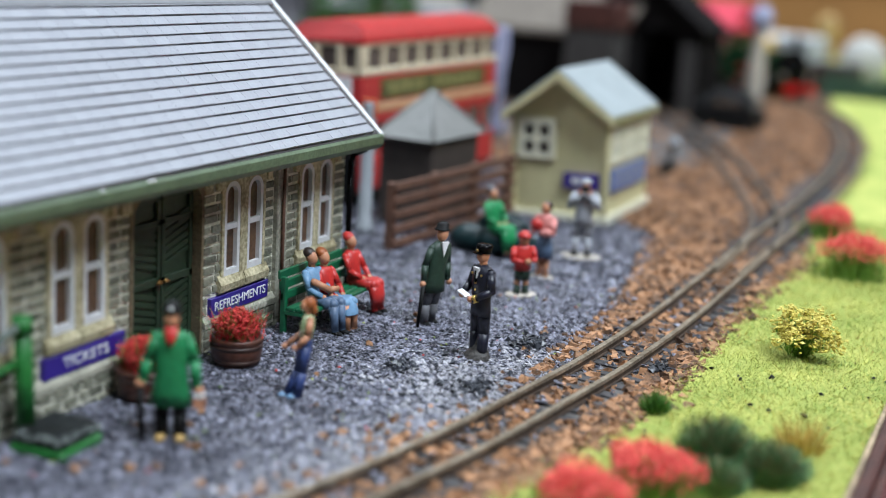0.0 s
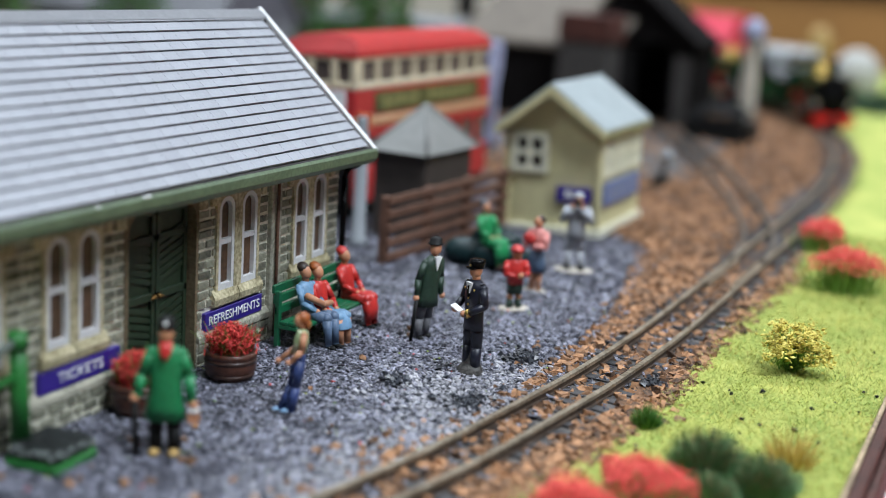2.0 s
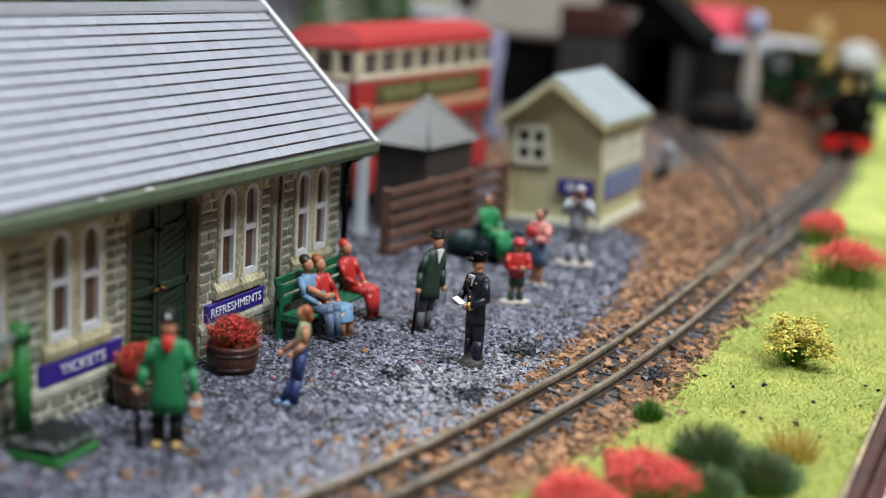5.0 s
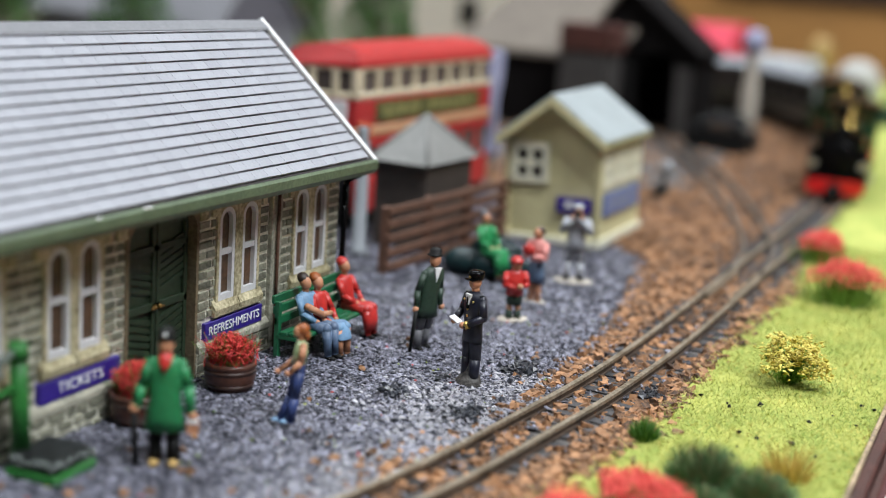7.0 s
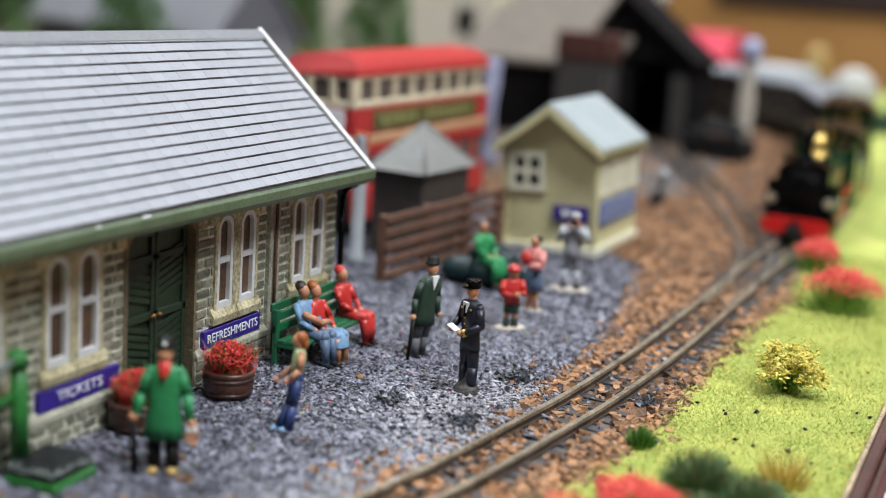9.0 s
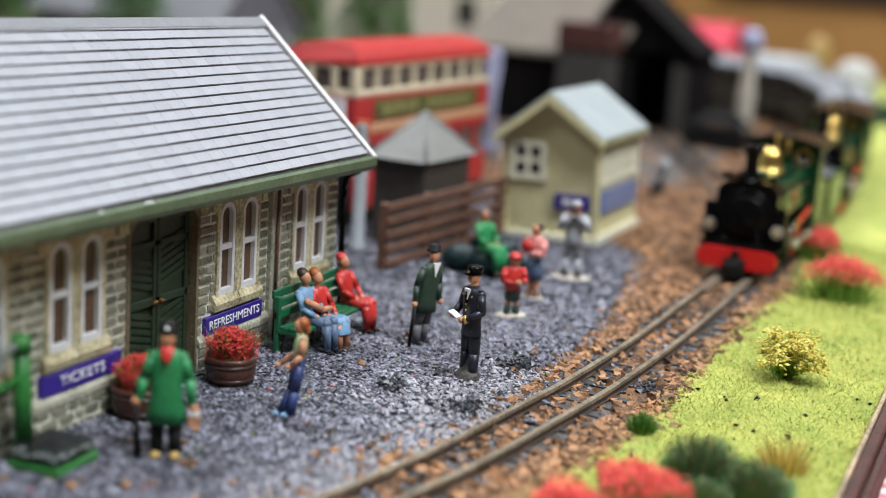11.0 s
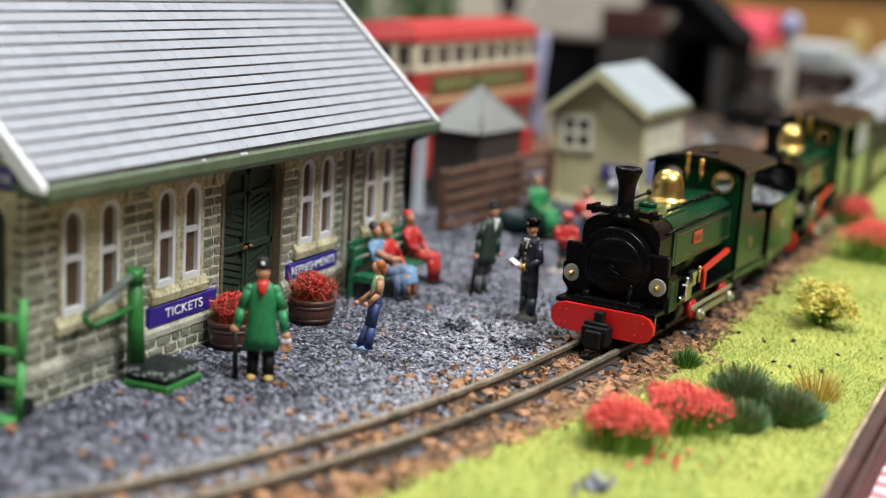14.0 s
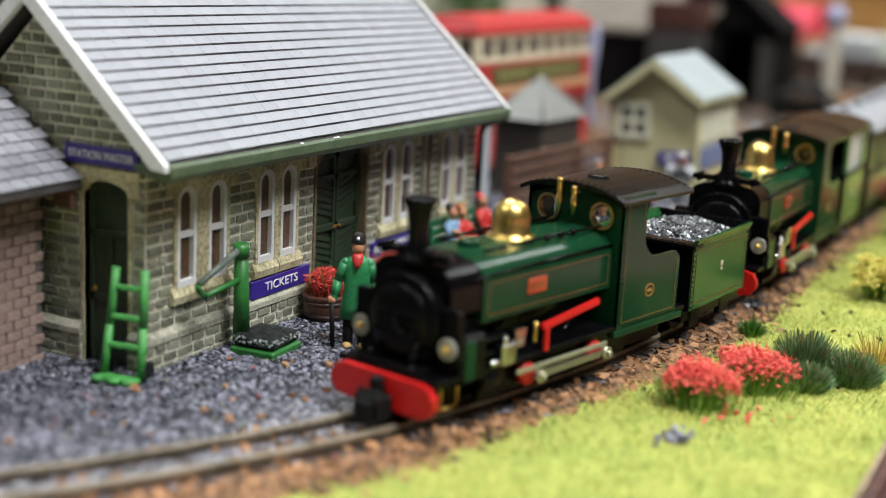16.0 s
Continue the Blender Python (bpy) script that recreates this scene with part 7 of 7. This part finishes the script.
        box(bm, *sorted((s * 9.8, s * 11.6)), 52, 77, 9.6, 11.0, 0.2)
        for y in (68, 75):
            rod(bm, (s * 10.9, y, 11), (s * 10.9, y, 22), 0.3, n=6)
        part("cab_step", bm, "loco_green", cab)
    bm = bmesh.new()
    prism(bm, roof_outline(12.2, 36.1, 38.6, 0.7), 51.0, 76.5, "Y")
    croof_ = part("cab_roof", bm, "cab_roof", cab, "dark brown-black curved cab roof with rivets")
    bm = bmesh.new()
    for x in np.arange(-10.5, 11, 1.5):
        a = math.asin(max(-1, min(1, x / 12.4 * math.sin(1.05))))
        z = 36.1 + 2.5 * (math.cos(a) - math.cos(1.05)) / (1 - math.cos(1.05))
        for y in (52.2, 75.4):
            ball(bm, (x, y, z), 0.22, n=6)
    lathe(bm, [(2.2, 38.2), (2.2, 38.9), (1.5, 39.1)], 16, (0, 60, 0))
    part("rivet_row", bm, "cab_roof", croof_)
    bm = bmesh.new()
    box(bm, -6, 6, 54, 56.5, 12, 27, 0.4)
    ball(bm, (0, 57, 24), 1.2)
    for x in (-3, 3):
        rod(bm, (x, 56, 22), (x, 58, 23.5), 0.4)
    part("backhead", bm, "black", cab)
    # cylinders, slide bars, cranks and rods on both sides
    for s in (-1, 1):
        bm = bmesh.new()
        box(bm, *sorted((s * 6.5, s * 11.5)), 6.3, 13.2, 9.8, 18.4, 0.9)
        cyl = part("cylinder", bm, "black", e)
        bm = bmesh.new()
        box(bm, *sorted((s * 11.3, s * 11.75)), 6.9, 9.6, 10.8, 17.6, 0.2)
        part("cylinder_cover", bm, "loco_green", cyl, "small dark green cover")
        bm = bmesh.new()
        lathe(bm, [(2.5, 12.2), (2.7, 12.8), (2.7, 17.2), (2.4, 17.8)], 20, (s * 8.9, 0, 9.6), "Y")
        for z_ in (11.0, 13.4, 15.8):
            box(bm, *sorted((s * 8.0, s * 10.2)), 13.0, 20.0, z_, z_ + 0.7, 0.1)
        part("slide_bar", bm, "black", cyl)
        bm = bmesh.new()
        box(bm, *sorted((s * 10.6, s * 12.0)), 16.6, 22.6, 14.2, 15.3, 0.2)
        box(bm, *sorted((s * 10.6, s * 11.9)), 17.0, 20.6, 11.4, 14.6, 0.3)
        rod(bm, (s * 11.2, 14.0, 12.4), (s * 11.2, 17.4, 12.4), 0.55, n=10)
        prism(bm, [(20.4, 15.2), (22.4, 15.2), (23.2, 17.4), (20.0, 17.4)], *sorted((s * 10.7, s * 11.9)), "X")
        rod(bm, (s * 11.4, 17.8, 15.2), (s * 11.4, 17.8, 16.8), 0.5)
        part("valve_gear", bm, "steel", cyl, "bright metal valve gear")
        bm = bmesh.new()
        box(bm, *sorted((s * 10.8, s * 11.6)), 29.6, 30.6, 11.6, 16.6, 0.15)
        prism(bm, [(28.6, 15.8), (31.5, 16.0), (46.0, 17.6), (46.0, 18.7), (31.5, 17.1), (28.6, 16.8)], *sorted((s * 10.8, s * 11.6)), "X")
        part("reversing_lever", bm, "red", e, "red linkage bar")
        bm = bmesh.new()
        rod(bm, (s * 11.2, 26.6, 14), (s * 11.2, 26.6, 17.0), 0.3, n=8)
        ball(bm, (s * 11.2, 26.6, 17.2), 0.5, n=10)
        part("oil_cup", bm, "brass", e)
        for y in (26.0, 47.0):
            bm = bmesh.new()
            lathe(bm, [(2.0, 0.0), (2.0, 1.6)], 20, (s * 9.2 if s > 0 else s * 10.8, 0, 0), "X")
            box(bm, *sorted((s * 9.4, s * 10.8)), -1.5, 1.5, -3.4, 1.6, 0.5)
            ball(bm, (s * 10.2, 0, 0), (1.1, 2.1, 2.1))
            cr = part("crank", bm, "red", e, "red wheel crank")
            cr.location = (0, y * MM, 8.2 * MM)
            bm = bmesh.new()
            lathe(bm, [(5.0, -0.9), (5.0, 0.9)], 28, (s * 4.9, 0, 0), "X")
            part("wheel", bm, "black", cr)
        bm = bmesh.new()
        box(bm, *sorted((s * 10.9, s * 11.5)), 25.2, 47.8, -0.65, 0.65, 0.1)
        for y in (26.0, 47.0):
            rod(bm, (s * 10.7, y, 0), (s * 12.3, y, 0), 1.25, n=16)
            rod(bm, (s * 12.2, y, 0), (s * 12.9, y, 0), 0.6, n=10)
        cr = part("coupling_rod", bm, "rod_cream", e, "cream-coloured steel coupling rod")
        cr.location = (0, 0, 8.2 * MM)
        bm = bmesh.new()
        box(bm, *sorted((s * 12.0, s * 12.5)), 18.5, 46.4, -0.45, 0.45, 0.1)
        cr = part("connecting_rod", bm, "rod_cream", e)
        cr.location = (0, 0, 10.0 * MM)
    return e


def make_tender():
    t = thing("tender", 0, 0, 0, "green lined tender heaped with coal behind its engine", "tender", group="tenders of the train")
    bm = bmesh.new()
    box(bm, -9.8, 9.8, 0.5, 31, 6.4, 9.4, 0.2)
    box(bm, -3.2, 3.2, -2.6, 34.0, 6.0, 8.2, 0.3)
    for y in (7, 23):
        for s in (-1, 1):
            box(bm, *sorted((s * 8.6, s * 10.0)), y - 2.6, y + 2.6, 4.6, 8.6, 0.3)
    part("chassis", bm, "black", t)
    for s in (-1, 1):
        bm = bmesh.new()
        prism(bm, [(s * 10.0, 9.2), (s * 11.1, 9.2), (s * 11.1, 22.6), (s * 12.0, 24.4), (s * 11.3, 24.4), (s * 10.0, 22.8)], 1.2, 30.6, "Y")
        side = part("side", bm, "tender_green", t, "mid-green side with a thin gold line")
        x0, x1 = (11.12, 11.2) if s > 0 else (-11.2, -11.12)
        bm = bmesh.new()
        for y0, y1, z0, z1 in ((2.6, 29.4, 10.4, 10.6), (2.6, 29.4, 21.4, 21.6), (2.6, 2.8, 10.4, 21.6), (29.2, 29.4, 10.4, 21.6)):
            box(bm, x0, x1, y0, y1, z0, z1)
        part("lining", bm, "lining", side)
        bm = bmesh.new()
        lathe(bm, [(0.62, -0.15), (0.62, 0.15)], 12, (s * 11.1, 16.5, 17.2), "X")
        lathe(bm, [(0.45, -0.15), (0.45, 0.15)], 12, (s * 11.1, 16.5, 16.0), "X")
        part("emblem", bm, "emblem", side, "small pale painted emblem")
        bm = bmesh.new()
        for z in np.arange(10, 24, 1.1):
            ball(bm, (s * 11.15, 1.6, z), 0.2, n=6)
            ball(bm, (s * 11.15, 30.2, z), 0.2, n=6)
        part("rivet_row", bm, "black", side)
        for y in (7, 23):
            bm = bmesh.new()
            lathe(bm, [(3.9, -0.9), (3.9, 0.9)], 24, (s * 4.9, 0, 0), "X")
            w = part("wheel", bm, "black", t)
            w.location = (0, y * MM, 7.1 * MM)
    bm = bmesh.new()
    box(bm, -11.0, 11.0, 0.6, 1.6, 9.2, 23.4, 0.1)
    box(bm, -11.6, 11.6, 0.2, 4.5, 22.6, 23.4, 0.15)
    part("bulkhead", bm, "black", t)
    bm = bmesh.new()
    box(bm, -11.0, 11.0, 30.2, 31.0, 9.2, 24.4, 0.1)
    part("rear_panel", bm, "black", t)
    bm = bmesh.new()
    box(bm, -10.2, 10.2, 1.5, 30.4, 9.2, 21.6)
    part("bunker", bm, "black_matt", t)
    r = np.random.default_rng(21)
    n = 1500
    x, y = r.uniform(-9.6, 9.6, n), r.uniform(4.6, 29.8, n)
    z = 21.4 + 2.6 * np.clip(1 - (np.abs(x) / 11) ** 2, 0, 1) * np.clip(np.minimum(y - 3, 31 - y) / 6, 0, 1) + r.uniform(-0.3, 0.3, n)
    grains("coal_load", np.stack([x, y, z], 1), r.uniform(0.45, 1.0, n), "coal", t, flat=0.8, seed=22, label="shiny black coal load")
    return t


def make_roofed_tender():
    t = make_tender()
    t.name = "tender"
    tagged(t, "green tender with its own dark roofed cab behind the second engine", "tender", "tenders of the train")
    for s in (-1, 1):
        for y0, y1 in ((0.8, 3.4), (24.0, 30.6)):
            bm = bmesh.new()
            box(bm, *sorted((s * 10.2, s * 11.2)), y0, y1, 24.0, 36.6, 0.15)
            part("cab_post", bm, "tender_green", t)
        # flat pale grey sheet stands in for light through the open window
        bm = bmesh.new()
        box(bm, *sorted((s * 10.3, s * 10.7)), 3.2, 24.2, 24.2, 36.0)
        part("cab_window", bm, "pale_front2", t, "pale grey sheet painted as light through the open cab window")
    bm = bmesh.new()
    box(bm, -11.0, 11.0, 29.8, 31.2, 24.0, 36.6, 0.1)
    part("cab_back", bm, "black", t)
    bm = bmesh.new()
    prism(bm, roof_outline(12.0, 36.0, 38.4, 0.7), -1.0, 32.4, "Y")
    part("cab_roof", bm, "cab_roof", t)
    return t


def make_coach():
    c = thing("coach", 0, 0, 0, "dark narrow-gauge coach with a pale grey curved roof", "railway coach", group="coaches of the train")
    bm = bmesh.new()
    box(bm, -8, 8, 2, 103, 6, 9.5, 0.3)
    for y in (16, 89):
        for s in (-1, 1):
            box(bm, *sorted((s * 7.6, s * 9.4)), y - 9, y + 9, 4.6, 8.2, 0.4)
    box(bm, -2.6, 2.6, -1.5, 106.5, 6.4, 8.4, 0.3)
    part("chassis", bm, "black_matt", c)
    for s in (-1, 1):
        bm = bmesh.new()
        box(bm, *sorted((s * 10.2, s * 11.2)), 1.5, 103.5, 9, 19.5)
        box(bm, *sorted((s * 10.2, s * 11.2)), 1.5, 103.5, 30, 33.5)
        for y in np.arange(1.5, 104, 14.45):
            box(bm, *sorted((s * 10.2, s * 11.3)), y, min(y + 3.0, 103.5), 9, 33.5, 0.1)
        side = part("side", bm, "coach_dark", c)
        for y in np.arange(4.4, 100, 14.45):
            bm = bmesh.new()
            box(bm, *sorted((s * 10.3, s * 10.7)), y, y + 11.6, 19.4, 30.1)
            part("window", bm, "bus_glass", side)
        bm = bmesh.new()
        box(bm, *sorted((s * 11.2, s * 11.4)), 3, 102, 10.5, 18.0)
        part("lower_panel", bm, "coach_panel", side)
    for y in (1.0, 103.0):
        bm = bmesh.new()
        box(bm, -11.2, -4.2, y, y + 1, 9, 34.5)
        box(bm, 4.2, 11.2, y, y + 1, 9, 34.5)
        box(bm, -4.2, 4.2, y, y + 1, 9, 20)
        box(bm, -4.2, 4.2, y, y + 1, 30, 34.5)
        part("end", bm, "coach_dark", c)
    bm = bmesh.new()
    prism(bm, roof_outline(12.3, 33.0, 37.4, 0.8), -0.5, 105.5, "Y")
    roof_ = part("roof", bm, "coach_roof", c, "pale grey curved roof with ventilators")
    for y in (12, 32, 52, 72, 92):
        bm = bmesh.new()
        lathe(bm, [(1.5, 37.0), (1.5, 38.2), (2.2, 38.5), (0.4, 39.2)], 12, (0, y, 0))
        part("ventilator", bm, "grey_post", roof_)
    return c


glass = bpy.data.materials.new("clear_glass")
glass.use_nodes = True
gb = glass.node_tree.nodes["Principled BSDF"]
gb.inputs["Transmission Weight"].default_value, gb.inputs["Roughness"].default_value, gb.inputs["IOR"].default_value = 1.0, 0.03, 1.3
M["clear_glass"] = glass

engine, tender_, coach = make_engine(), make_tender(), make_coach()
TRAIN = [(engine, 0.0, 79.0), (tender_, 81.0, 32.0), (copy_thing(engine, Matrix()), 118.5, 79.0), (make_roofed_tender(), 199.5, 32.0),
         (coach, 237.0, 105.0), (copy_thing(coach, Matrix()), 345.0, 105.0), (copy_thing(coach, Matrix()), 453.0, 105.0)]


# ---- what moves ----
# seconds, and how far up the line (its y) the buffer beam of the first engine stands
FRONT = [(4.0, 675), (6.5, 568), (7.0, 547.5), (7.5, 526.5), (8.0, 505), (10.5, 399.5), (11.0, 376), (11.5, 352), (12.0, 328), (12.5, 304), (13.0, 280.5), (13.5, 257.5),
         (14.0, 234), (14.5, 210), (15.0, 186.3), (15.5, 163), (16.0, 139.8)]


def front_s(t):
    if t < 4.0:
        return s_of(675) + 43.5 * (4.0 - t)
    ts, ys = [a for a, _ in FRONT], [s_of(b) for _, b in FRONT]
    return float(np.interp(t, ts, ys))


def riding(s, length):
    """The pose of a vehicle whose front stands at s: it looks down the line, and its back runs on the line."""
    p, q = main_at(s + 8), main_at(s + length - 8)
    d = (q - p).normalized()
    o = p - d * 8
    return Matrix.Translation((o.x * MM, o.y * MM, 0)) @ Matrix.Rotation(math.atan2(d.y, d.x) - math.pi / 2, 4, "Z")


def rolled(t, radius):
    return (front_s(14.5) - front_s(t)) / radius - 0.6


def motions():
    for ob, behind, length in TRAIN:
        walk(ob, [(t, riding(front_s(t) + behind, length)) for t in [i * 0.5 for i in range(33)]])
    steps = [i / 15 for i in range(241)]
    for ob, behind, length in TRAIN:
        for p in ob.children:
            kind = p.name.split(".")[0]
            base = p.location.copy()
            if kind == "crank":
                walk(p, [(t, Matrix.Translation(base) @ Matrix.Rotation(rolled(t, 5.0), 4, "X")) for t in steps])
            elif kind == "coupling_rod":
                # the rod goes round with the crank pins, 2.4 mm from the axles
                walk(p, [(t, Matrix.Translation(base + Vector((0, math.sin(rolled(t, 5.0)), -math.cos(rolled(t, 5.0)))) * 2.4 * MM)) for t in steps])
            elif kind == "connecting_rod":
                walk(p, [(t, Matrix.Translation(base + Vector((0, math.sin(rolled(t, 5.0)) * 2.0, -math.cos(rolled(t, 5.0)) * 0.8)) * MM)) for t in steps])
            elif kind == "wheel":
                walk(p, [(t, Matrix.Translation(base) @ Matrix.Rotation(rolled(t, 3.9), 4, "X")) for t in steps])


motions()
